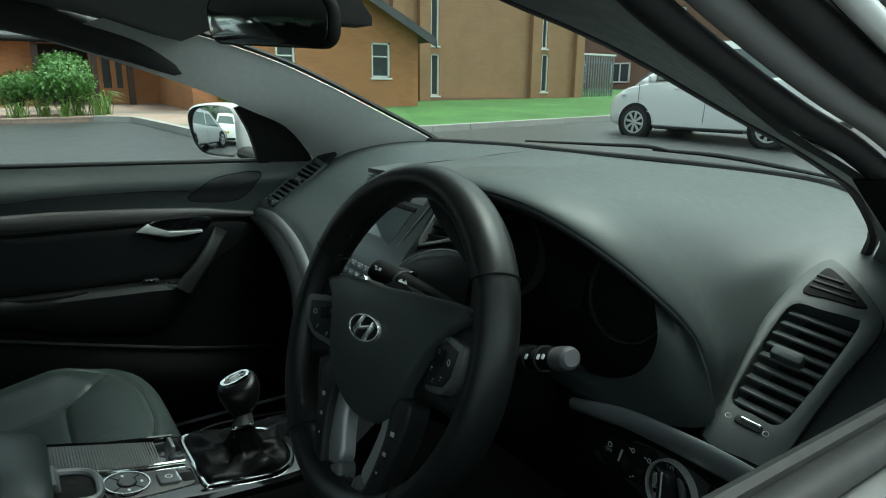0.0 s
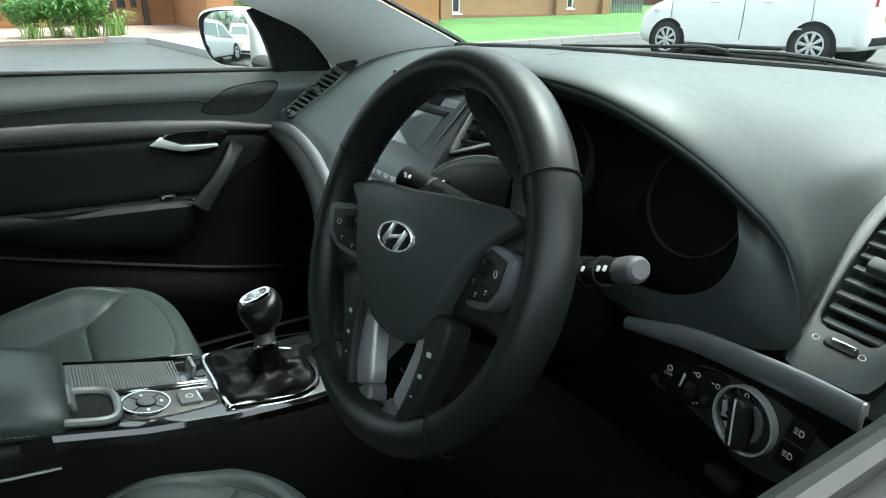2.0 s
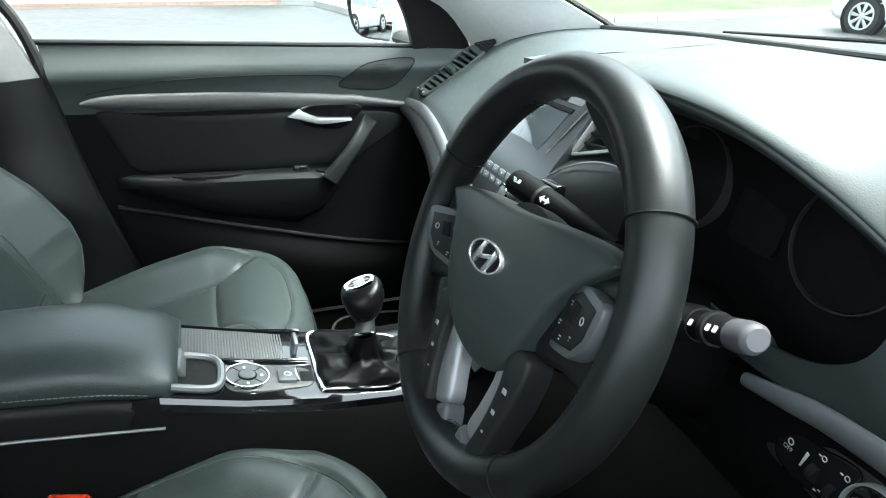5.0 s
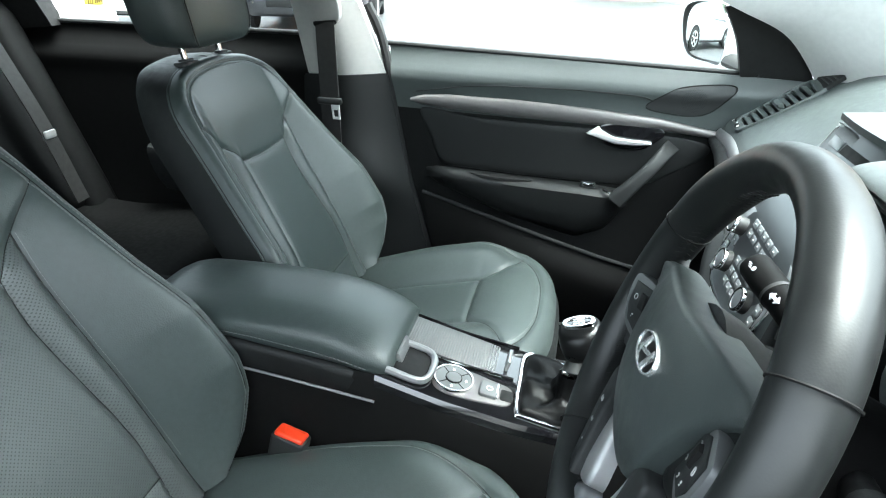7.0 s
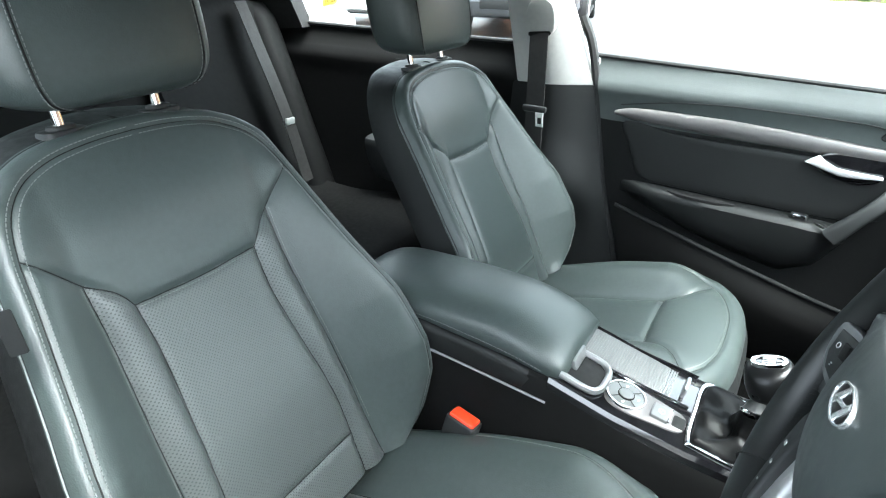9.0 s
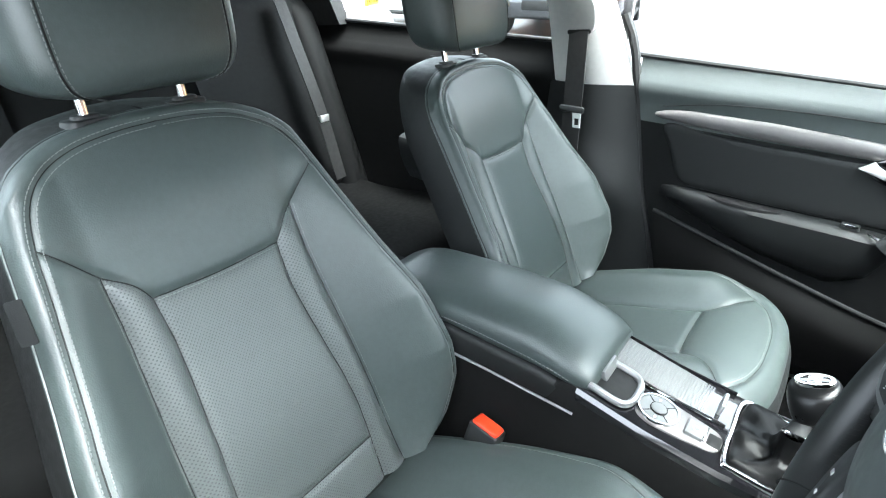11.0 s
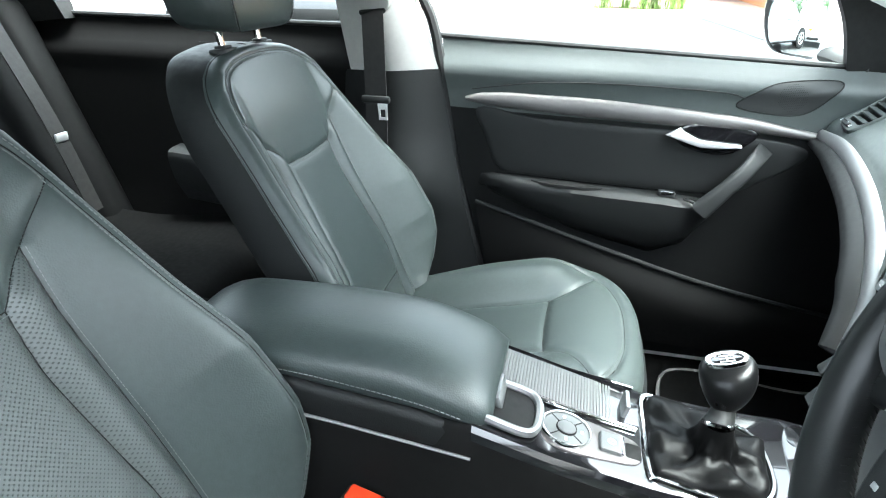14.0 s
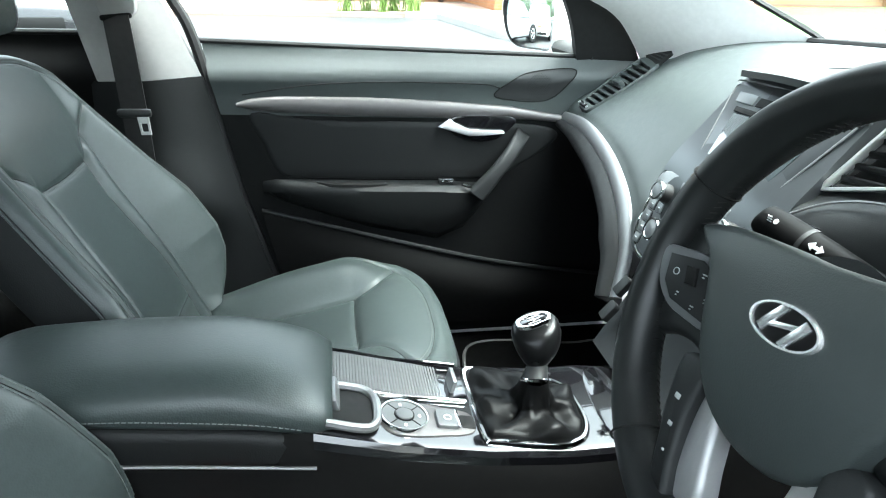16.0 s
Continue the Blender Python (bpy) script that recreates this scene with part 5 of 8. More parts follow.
for k in range(6):
    y = -0.032 + k * 0.0135
    xs = []
    for i in range(36):
        a, b = o2[i], o2[(i + 1) % 36]
        if (a[1] - y) * (b[1] - y) < 0:
            xs.append(a[0] + (b[0] - a[0]) * (y - a[1]) / (b[1] - a[1]))
    if len(xs) >= 2:
        part("slat", slab(Frame(vf(0, y, -0.004), vf.ex, vf.ey * 0.7 + vf.n * 0.7), [(min(xs), -0.004), (max(xs), -0.004), (max(xs), 0.004), (min(xs), 0.004)], -0.0012, 0.0012, 0.0005), PLASTIC, cv)
part("vent_surround", sheet([[(0.078, 0.285, 0.99), (0.16, 0.285, 1.0), (0.26, 0.285, 0.99)], [(0.100, 0.272, 0.94), (0.18, 0.275, 0.945), (0.27, 0.275, 0.94)], [(0.096, 0.224, 0.900), (0.18, 0.224, 0.918), (0.26, 0.226, 0.928)],
                             [(0.105, 0.193, 0.882), (0.18, 0.200, 0.888), (0.25, 0.215, 0.885)], [(0.128, 0.17, 0.80), (0.18, 0.19, 0.80), (0.24, 0.21, 0.80)]], 16, 20, 0.02, (0, -1, 0)), PLASTIC, dash, "black panel round the vent")
hz = part("hazard_button", slab(Frame((0.150, 0.180, 0.882), (1, 0.15, 0), (0, 0.1, 1)), rrect(0.036, 0.018, 0.003), -0.006, 0.006, 0.002), PIANO, dash, "hazard light button")
part("hazard_mark", slab(Frame((0.150, 0.1735, 0.882), (1, 0.15, 0), (0, 0.1, 1)), [(-0.0055, -0.0045), (0.0055, -0.0045), (0, 0.005)], 0, 0.0012, 0.0003), RED, hz, "red triangle")
part("vent_line", tube([(0.119, 0.191, 0.889), (0.147, 0.209, 0.909), (0.195, 0.216, 0.924), (0.26, 0.220, 0.928)], 0.0014, 6, 24), SILVER, dash, "thin silver line under the vent")

# ==== steering wheel and column ====
WC = np.array([0.362, 0.024, 0.896])
tl = radians(21.2)
rt = radians(7.0)
_ex, _ey = np.array([1.0, 0, 0]), np.array([0, math.sin(tl), math.cos(tl)])
WF = Frame(WC, _ex * math.cos(rt) + _ey * math.sin(rt), _ey * math.cos(rt) - _ex * math.sin(rt))
wheel = thing("steering_wheel", tuple(WC), "black leather steering wheel with silver spokes", "steering wheel")
BADGE = mat("bright_chrome_badge", (0.8, 0.81, 0.81), 0.22, metal=0.75, vary=0.03)
SPOKE = mat("satin_spoke_silver", (0.42, 0.42, 0.42), 0.42, metal=0.55, vary=0.05)
RW = 0.1645
rings = []
for k in range(120):
    a = 2 * math.pi * k / 120
    deg = math.degrees(a)
    grip = 0.0030 * math.exp(-((min(abs(deg - 45), abs(deg - 135)) / 22) ** 2))
    ring = []
    for j in range(16):
        b = 2 * math.pi * j / 16
        rr = (0.0176 + grip * 0.7)
        ring.append(WF((RW + rr * 0.98 * math.cos(b)) * math.cos(a), (RW + rr * 0.98 * math.cos(b)) * math.sin(a), rr * 1.18 * math.sin(b)))
    rings.append(ring)
part("rim", gridmesh(np.array(rings), cu=True, cv=True), RIM, wheel, "worn black leather rim")
for deg in (28, 152, 232, 308):
    a = radians(deg)
    part("rim_seam", tube([WF((RW + 0.0192 * math.cos(b)) * math.cos(a), (RW + 0.0192 * math.cos(b)) * math.sin(a), 0.0224 * math.sin(b)) for b in np.linspace(0, 2 * math.pi, 14, endpoint=False)], 0.0009, 5, 40, closed=True), DARK, wheel)
ms_ = []
for k in range(150):
    a = radians(18 + 324 * k / 150) + math.pi / 2
    for q in (-1, 1):
        b0, b1 = math.pi + 0.10 * q + 0.25, math.pi + 0.36 * q + 0.25
        def at_rim(aa, bb):
            return WF((RW + 0.0187 * math.cos(bb)) * math.cos(aa), (RW + 0.0187 * math.cos(bb)) * math.sin(aa), 0.0222 * math.sin(bb))
        ms_.append(tube([at_rim(a, b0), at_rim(a + 0.016, b1)], 0.0005, 4))
part("rim_stitching", join(*ms_), WEB, wheel, "cross stitching along the rim's inner edge")
# airbag cover: a winged shield that swells in the middle
shield = [(0.0, 0.050), (0.040, 0.0515), (0.080, 0.052), (0.110, 0.050), (0.131, 0.044), (0.124, 0.035), (0.107, 0.023), (0.091, 0.004), (0.079, -0.018), (0.063, -0.050), (0.045, -0.071), (0.022, -0.082), (0.0, -0.085)]
shield = shield + [(-x, y) for x, y in shield[-2:0:-1]]
sh = crom(shield, 84, True)[::-1]
p_ = sh if ((sh[:, 0] * np.roll(sh[:, 1], -1) - np.roll(sh[:, 0], -1) * sh[:, 1]).sum()) > 0 else sh[::-1]
q_ = inset(p_, 0.0035)
c_ = np.array([0.0, 0.004])
ang = np.arctan2(q_[:, 1] - c_[1], q_[:, 0] - c_[0])
oval = c_ + np.c_[0.060 * np.cos(ang), 0.050 * np.sin(ang)]
def swell(p, down=0.0):
    """The outline laid on a gently domed surface."""
    return np.array([WF(x, y, max(0.0100, 0.0238 - 0.0120 * (x / 0.1) ** 2) - 3.4 * max(0.0, -0.004 - y) ** 2 - 5.0 * max(0.0, y - 0.022) ** 2 - down) for x, y in p])
R_ = [WF.many(p_, -0.016), swell(p_, 0.0045), swell(inset(p_, 0.0012), 0.0015), swell(q_)]
for k in (0.96, 0.91, 0.85, 0.75, 0.64, 0.52, 0.4, 0.28, 0.16, 0.05):
    R_.append(swell(c_ + ((q_ - c_) * k + (oval - c_) * (1 - k)) * k))
part("airbag_cover", loft(R_), PAD, wheel, "grained airbag cover", 75)
ef = Frame(WF(0.0015, 0.006, 0.0240), WF.ex, WF.ey)
em = part("emblem", hollow(ef, disc(0.0285, 48, 0.48), disc(0.0262, 48, 0.44), -0.004, 0.0024), BADGE, wheel, "oval chrome emblem ring")
part("emblem_ground", slab(ef, disc(0.0264, 40, 0.45), -0.004, 0.0003, 0.0003), DARK, em)
for q in ([(-0.0200, -0.0052), (-0.0140, -0.0084), (-0.0010, 0.0108), (-0.0068, 0.0118)], [(0.0010, -0.0108), (0.0068, -0.0118), (0.0200, 0.0052), (0.0140, 0.0084)], [(-0.0125, -0.0045), (0.0092, 0.0000), (0.0125, 0.0045), (-0.0092, 0.0000)]):
    part("emblem_bar", slab(ef, q, -0.004, 0.0023, 0.0005), BADGE, em)
part("hub", loft([[WF(r * math.cos(a), r * math.sin(a), h) for a in np.linspace(0, 2 * math.pi, 28, endpoint=False)] for r, h in ((0.058, -0.004), (0.055, -0.025), (0.045, -0.05), (0.045, -0.08))]), PLASTIC, wheel)
FAINTMARK = mat("grey_print", (0.45, 0.46, 0.46), 0.5, vary=0.04)
FRAMEGREY = mat("dark_satin_bezel", (0.13, 0.134, 0.136), 0.45, metal=0.2, vary=0.05)
for sx in (-1, 1):
    # side spoke with its switch pad, which faces in towards the driver
    sp_ = [(sx * x, y) for x, y in ((0.060, 0.034), (0.098, 0.038), (0.130, 0.042), (0.158, 0.052), (0.161, -0.030), (0.152, -0.054), (0.128, -0.047), (0.104, -0.043), (0.066, -0.040))]
    part("side_spoke", slab(WF, crom(sp_, 40, True), -0.016, -0.001, 0.006, 0.0015), RIM, wheel, "leather-look side spoke", 60)
    SF = Frame(WF(sx * 0.114, 0, 0.0055), WF.ex + WF.n * sx * 0.30, WF.ey)
    def on_pad(pts):
        return [(sx * (x - 0.114), y) for x, y in pts]
    pd = crom(on_pad(((0.092, 0.0135), (0.110, 0.0225), (0.132, 0.0215), (0.149, 0.0165), (0.144, -0.008), (0.1285, -0.0235), (0.110, -0.0285), (0.080, -0.0295), (0.085, -0.010))), 50, True)
    fr_ = part("switch_bezel", slab(SF, pd, -0.010, 0.0028, 0.002), FRAMEGREY, wheel, "dark silver frame round the wheel switches")
    pi = on_pad(((0.095, 0.0115), (0.111, 0.0180), (0.141, 0.0135), (0.1365, -0.0085), (0.1245, -0.0200), (0.084, -0.0260)))
    part("switch_pad", slab(SF, pi, 0.0, 0.0042, 0.0012), PLASTIC, fr_)
    part("switch_rocker", slab(SF, on_pad(((0.111, 0.011), (0.121, 0.010), (0.117, -0.004), (0.107, -0.003))), 0.0, 0.0072, 0.002), DARK, fr_)
    part("switch_mark", hollow(Frame(SF(sx * 0.015, 0.002, 0.0042), SF.ex, SF.ey), disc(0.0030, 14), disc(0.0023, 14), 0, 0.0006), FAINTMARK, fr_)
    for cx, cy, w_ in ((0.104, 0.0085, 0.0044), (0.094, -0.0085, 0.0044), (0.103, -0.0175, 0.0036), (0.120, -0.0125, 0.0026)):
        part("switch_mark", slab(Frame(SF(sx * (cx - 0.114), cy, 0.0042), SF.ex, SF.ey), rrect(w_, 0.0012, 0.0005), 0, 0.0006, 0.0002), FAINTMARK, fr_)
        part("switch_mark", slab(Frame(SF(sx * (cx - 0.114) - 0.0006, cy - 0.0024, 0.0042), SF.ex, SF.ey), rrect(w_ * 0.5, 0.0010, 0.0004), 0, 0.0006, 0.0002), FAINTMARK, fr_)
    # lower spoke down to the rim: silver inside, black switch strip outside, dark foot
    lo = crom([(sx * x, y) for x, y in ((0.036, -0.062), (0.056, -0.058), (0.058, -0.090), (0.056, -0.120), (0.055, -0.145), (0.038, -0.143), (0.020, -0.133), (0.027, -0.108), (0.033, -0.085))], 48, True)
    part("lower_spoke", slab(WF, lo, -0.016, 0.001, 0.005, 0.001), SPOKE, wheel, "satin silver lower spoke", 50)
    ft = crom([(sx * x, y) for x, y in ((0.018, -0.134), (0.038, -0.144), (0.056, -0.146), (0.064, -0.152), (0.050, -0.160), (0.030, -0.166), (0.012, -0.166), (0.010, -0.150))], 40, True)
    part("spoke_foot", slab(WF, ft, -0.016, 0.0035, 0.005, 0.001), FRAMEGREY, wheel, "dark satin foot of the spoke", 50)
    lb = crom([(sx * x, y) for x, y in ((0.055, -0.052), (0.068, -0.044), (0.084, -0.050), (0.082, -0.080), (0.073, -0.110), (0.062, -0.140), (0.048, -0.150), (0.040, -0.146), (0.050, -0.115), (0.056, -0.082))], 48, True)
    ob_ = part("lower_switch_strip", slab(WF, lb, -0.014, 0.010, 0.004), PLASTIC, wheel, "black strip of small wheel switches", 50)
    for y, s_ in ((-0.078, 0.0030), (-0.098, 0.0025), (-0.117, 0.0014)):
        part("switch_mark", slab(Frame(WF(sx * (0.069 + (y + 0.078) * 0.26), y, 0.010), WF.ex, WF.ey), rrect(2 * s_, 1.4 * s_, 0.0006), 0, 0.0006, 0.0002), FAINTMARK, ob_)

column = thing("steering_column", (0.362, 0.15, 0.84), "black steering column shroud with two control stalks", "steering column")
nrm = WF.n
# the shroud's near-black colour stands for the shade behind the wheel
part("shroud", loft([[WC - nrm * d + WF.ex * w_ * math.cos(a) + WF.ey * (h_ * math.sin(a) - dn) for a in np.linspace(0, 2 * math.pi, 24, endpoint=False)]
                     for d, w_, h_, dn in ((0.045, 0.060, 0.045, 0.01), (0.06, 0.072, 0.060, 0.014), (0.12, 0.074, 0.066, 0.02), (0.22, 0.070, 0.066, 0.03), (0.30, 0.06, 0.06, 0.05))]), SHADED, column, "two-piece plastic shroud", 60)
def stalk(pts, rad, flat):
    return tube(pts, rad, 18, 26, flat, up=(0, -0.5, 1))
ws = part("wiper_stalk", stalk([(0.425, 0.133, 0.870), (0.47, 0.1205, 0.889), (0.51, 0.109, 0.907), (0.534, 0.102, 0.918)], [0.0120, 0.0120, 0.0108, 0.0108], 0.92), DARK, column, "wiper stalk with a grey end")
part("stalk_barrel", stalk([(0.462, 0.1228, 0.8855), (0.482, 0.117, 0.8945), (0.488, 0.1153, 0.8972)], [0.0142, 0.0142, 0.0125], 0.95), PLASTIC, ws)
part("stalk_collar", stalk([(0.503, 0.111, 0.904), (0.509, 0.1093, 0.9067)], [0.0128, 0.0128], 0.93), PLASTIC, ws)
GREYTIP = mat("grey_plastic_tip", (0.095, 0.092, 0.097), 0.5, vary=0.05)
part("stalk_end", stalk([(0.530, 0.103, 0.916), (0.540, 0.1002, 0.9207), (0.548, 0.0979, 0.9244), (0.5515, 0.097, 0.926)], [0.0110, 0.0113, 0.0106, 0.0075], 0.92), GREYTIP, ws, "grey plastic stalk end")
for x, y, z in ((0.4925, 0.1008, 0.9045), (0.5135, 0.0955, 0.9135), (0.5215, 0.0935, 0.917)):
    wf_ = Frame((x, y, z), (0.86, -0.25, 0.40), (-0.25, 0.62, 0.78))
    part("stalk_mark", hollow(wf_, rrect(0.0032, 0.0050, 0.0008), rrect(0.0022, 0.0038, 0.0005), -0.0006, 0.0010), WHITEMARK, ws)
is_ = part("indicator_stalk", stalk([(0.330, 0.150, 0.882), (0.285, 0.142, 0.889), (0.240, 0.132, 0.897), (0.205, 0.122, 0.904), (0.184, 0.116, 0.908), (0.180, 0.115, 0.909)], [0.012, 0.0130, 0.0146, 0.0155, 0.0150, 0.0118], 0.92), mat("stalk_plastic", (0.0045, 0.0045, 0.0045), 0.6, vary=0.15, spec=0.08), column, "indicator stalk")
part("stalk_collar", stalk([(0.226, 0.128, 0.8995), (0.222, 0.127, 0.9003)], [0.0157, 0.0157], 0.93), RUBBER, is_)
def on_stalk(x, y, z):
    return Frame((x, y, z), (0.9, 0.30, -0.16), (-0.09, 0.585, 0.82))
part("stalk_mark", slab(on_stalk(0.2425, 0.1200, 0.9055), [(-0.007, 0), (-0.0025, 0.004), (-0.0025, 0.0015), (0.0025, 0.0015), (0.0025, 0.004), (0.007, 0), (0.0025, -0.004), (0.0025, -0.0015), (-0.0025, -0.0015), (-0.0025, -0.004)], 0, 0.0016, 0.0002), WHITEMARK, is_)
part("stalk_mark", slab(on_stalk(0.2045, 0.1090, 0.9145), rrect(0.0035, 0.0045, 0.0015), 0, 0.0012, 0.0002), WHITEMARK, is_)
for k in (-1, 0, 1):
    part("stalk_mark", slab(on_stalk(0.1985, 0.1070, 0.9155 + 0.0022 * k), rrect(0.004, 0.0009, 0.0003), 0, 0.0012, 0.0002), WHITEMARK, is_)

# ==== front passenger door ====
def dx(y, z):
    """The inner skin's x over the door."""
    y, z = np.asarray(y, float), np.asarray(z, float)
    b = -0.700 - 0.030 * smooth(0.90, 0.972, z) + 0.010 * smooth(0.60, 0.45, z)
    b = b + 0.006 * np.exp(-((z - 0.905) / 0.02) ** 2)
    return b


def door_pt(y, z, out=0.0):
    return np.array([float(dx(y, z)) + out, y, z])


def door_slab(outline, h, bev=0.004, res=48):
    """A panel that lies on the door's skin, given its outline in (y, z), h proud of it."""
    p = crom(outline, res, True)
    if ((p[:, 0] * np.roll(p[:, 1], -1) - np.roll(p[:, 0], -1) * p[:, 1]).sum()) < 0:
        p = p[::-1]
    c = p.mean(0)
    R = []
    for k, out in ((1, -0.006), (1, h - bev), (0.985, h - bev * 0.3), (0.96, h), (0.7, h), (0.35, h), (0.05, h)):
        q = c + (p - c) * k
        R.append(np.c_[dx(q[:, 0], q[:, 1]) + out, q])
    return loft(R)


door = thing("door_1", (-0.72, -0.1, 0.3), "black front passenger door trim with brushed strip and armrest, closed", "car door", kind="structure")
ya = np.linspace(-0.53, 0.40, 60)
zz = np.linspace(0.30, 0.975, 60)
Y, Z = np.meshgrid(ya, zz)
rear = np.interp(Z, [0.30, 0.46, 0.68, 0.97], [-0.345, -0.389, -0.454, -0.512])
Yd = rear + (Y + 0.53) / 0.93 * (0.42 - rear)
top = 0.969 - 0.024 * (Yd + 0.51) / 0.79
Zd = 0.30 + (Z - 0.30) / 0.675 * (top - 0.30)
Pd = np.stack([dx(Yd, Zd), Yd, Zd], -1)
Pd2 = Pd.copy()
Pd2[..., 0] -= 0.03
cells = [[j > 46 for i in range(59)] for j in range(59)]
rim_ = [gridmesh(np.array([Pd[-1], Pd2[-1]])), gridmesh(np.array([Pd[:, 0], Pd2[:, 0]])), gridmesh(np.array([Pd[:, -1], Pd2[:, -1]]))]
part("upper_skin", join(cut(Pd, np.array(cells)), *rim_), PAD, door, "soft-touch upper door skin")
part("lower_skin", join(cut(Pd, ~np.array(cells)), gridmesh(Pd2)), DOORLOW, door, "black lower door moulding")
belt = [(-0.733, y, 0.9735 - 0.024 * (y + 0.51) / 0.79) for y in np.linspace(-0.52, 0.40, 8)]
part("waist_seal", tube(belt, 0.006, 8, 30), RUBBER, door, "black rubber window seal")
part("door_seal", tube([(-0.715, y, z) for y, z in ((-0.560, 1.06), (-0.522, 0.968), (-0.468, 0.69), (-0.405, 0.46), (-0.36, 0.31))], 0.011, 8, 30), RUBBER, door)
# brushed strip
st = []
for k, t in enumerate(np.linspace(0, 1, 40)):
    y = -0.452 + t * (0.243 + 0.452)
    zt = np.interp(t, [0, 0.04, 0.12, 0.36, 0.6, 0.82, 1.0], [0.857, 0.866, 0.870, 0.868, 0.860, 0.848, 0.827])
    zb = np.interp(t, [0, 0.04, 0.12, 0.36, 0.6, 0.82, 1.0], [0.850, 0.843, 0.837, 0.829, 0.824, 0.822, 0.811])
    zm, h = (zt + zb) / 2, (zt - zb) / 2
    st.append([(float(dx(y, zm)) + 0.004 + 0.009 * max(-0.6, math.sin(a)), y, zm + h * math.cos(a)) for a in np.linspace(0, 2 * math.pi, 14, endpoint=False)])
part("trim_strip", loft(st), DOORTRIM, door, "brushed dark metal trim strip", 50)
part("insert_panel", door_slab([(-0.425, 0.835), (-0.30, 0.820), (-0.1, 0.815), (0.05, 0.812), (0.20, 0.803), (0.235, 0.775), (0.16, 0.72), (0.09, 0.690), (-0.1, 0.688), (-0.30, 0.695), (-0.375, 0.706), (-0.405, 0.77)], 0.003, 0.003, 60), LEATHER_SIDE, door, "black vinyl door insert")
# handle in its recess
part("handle_recess", door_slab([(-0.022, 0.807), (0.0, 0.829), (0.05, 0.836), (0.115, 0.829), (0.135, 0.815), (0.115, 0.792), (0.09, 0.775), (0.05, 0.772), (0.0, 0.784)], 0.0105, 0.002, 44), PIANO, door, "dark recess behind the handle")
hq = [(-0.038, 0.8055), (-0.012, 0.8225), (0.000, 0.811), (0.018, 0.801), (0.06, 0.7975), (0.107, 0.7955), (0.108, 0.7895), (0.06, 0.7855), (0.03, 0.7855), (0.002, 0.793)]
part("door_handle", slab(Frame(door_pt(0, 0.80, 0.012), (0, 1, 0.0), (-0.12, 0, 1)), [(y, z - 0.80) for y, z in hq], -0.004, 0.010, 0.003, 0.002), ALLOYBRIGHT, door, "satin chrome pull handle", 60)
# armrest
ar = []
for t in np.linspace(0, 1, 36):
    y = -0.415 + t * (0.072 + 0.415)
    zt = np.interp(t, [0, 0.06, 0.5, 0.8, 1.0], [0.686, 0.693, 0.686, 0.682, 0.674])
    zb = np.interp(t, [0, 0.06, 0.45, 0.78, 0.92, 1.0], [0.672, 0.650, 0.580, 0.545, 0.575, 0.640])
    o = np.interp(t, [0, 0.05, 0.15, 0.4, 0.85, 1.0], [0.004, 0.024, 0.042, 0.055, 0.060, 0.048])
    x0 = -0.704
    prof = [(x0, zt), (x0 + o * 0.55, zt + 0.003), (x0 + o * 0.85, zt - 0.001), (x0 + o, zt - 0.010), (x0 + o * 0.97, zt - 0.022), (x0 + o * 0.90, zt - (zt - zb) * 0.45), (x0 + o * 0.62, zt - (zt - zb) * 0.8), (x0 + o * 0.15, zb), (x0 - 0.01, zb), (x0 - 0.01, zt)]
    ar.append([(p[0], y, p[1]) for p in prof])
arm = part("armrest", loft(ar), LEATHER_SIDE, door, "padded door armrest", 50)
part("pull_cup", slab(Frame((-0.668, -0.225, 0.689), (0, 1, -0.02), (-1, 0, 0.03)), [(x, y) for x, y in crom([(-0.075, 0.004), (-0.03, 0.012), (0.03, 0.012), (0.075, 0.0), (0.05, -0.012), (-0.03, -0.012)], 30, True)], -0.004, 0.003, 0.002), DARK, arm, "dark pull cup in the armrest")
part("window_switch", slab(Frame((-0.672, -0.02, 0.688), (0, 1, -0.03), (-1, 0, 0.03)), rrect(0.034, 0.020, 0.004), -0.004, 0.0055, 0.002), PLASTIC, arm, "black window switch")
part("window_switch_edge", slab(Frame((-0.662, -0.02, 0.691), (0, 1, -0.03), (-1, 0, 0.03)), rrect(0.026, 0.003, 0.001), -0.002, 0.0045, 0.001), CHROME, arm)
part("arm_tip", tube([(-0.652, 0.012, 0.686), (-0.642, 0.042, 0.679), (-0.640, 0.072, 0.668)], [0.0030, 0.0036, 0.0026], 8, 12), CHROME, door, "short chrome accent on the armrest")
# diagonal grab handle
gr = []
for t in np.linspace(0, 1, 24):
    c = crom([(-0.640, 0.045, 0.668), (-0.640, 0.080, 0.710), (-0.648, 0.112, 0.748), (-0.668, 0.138, 0.778), (-0.700, 0.158, 0.792)], 24)[round(t * 23)]
    wd = np.interp(t, [0, 0.3, 0.8, 1], [0.026, 0.020, 0.020, 0.022])
    s = np.array([0.0, 0.80, -0.60])
    n = np.array([0.93, -0.2, -0.28])
    gr.append([c + s * u + n * v for u, v in rrect(wd * 1.55, 0.024, 0.009, 4)])
part("grab_handle", loft(gr), PLASTIC, door, "sloping black grab handle", 50)
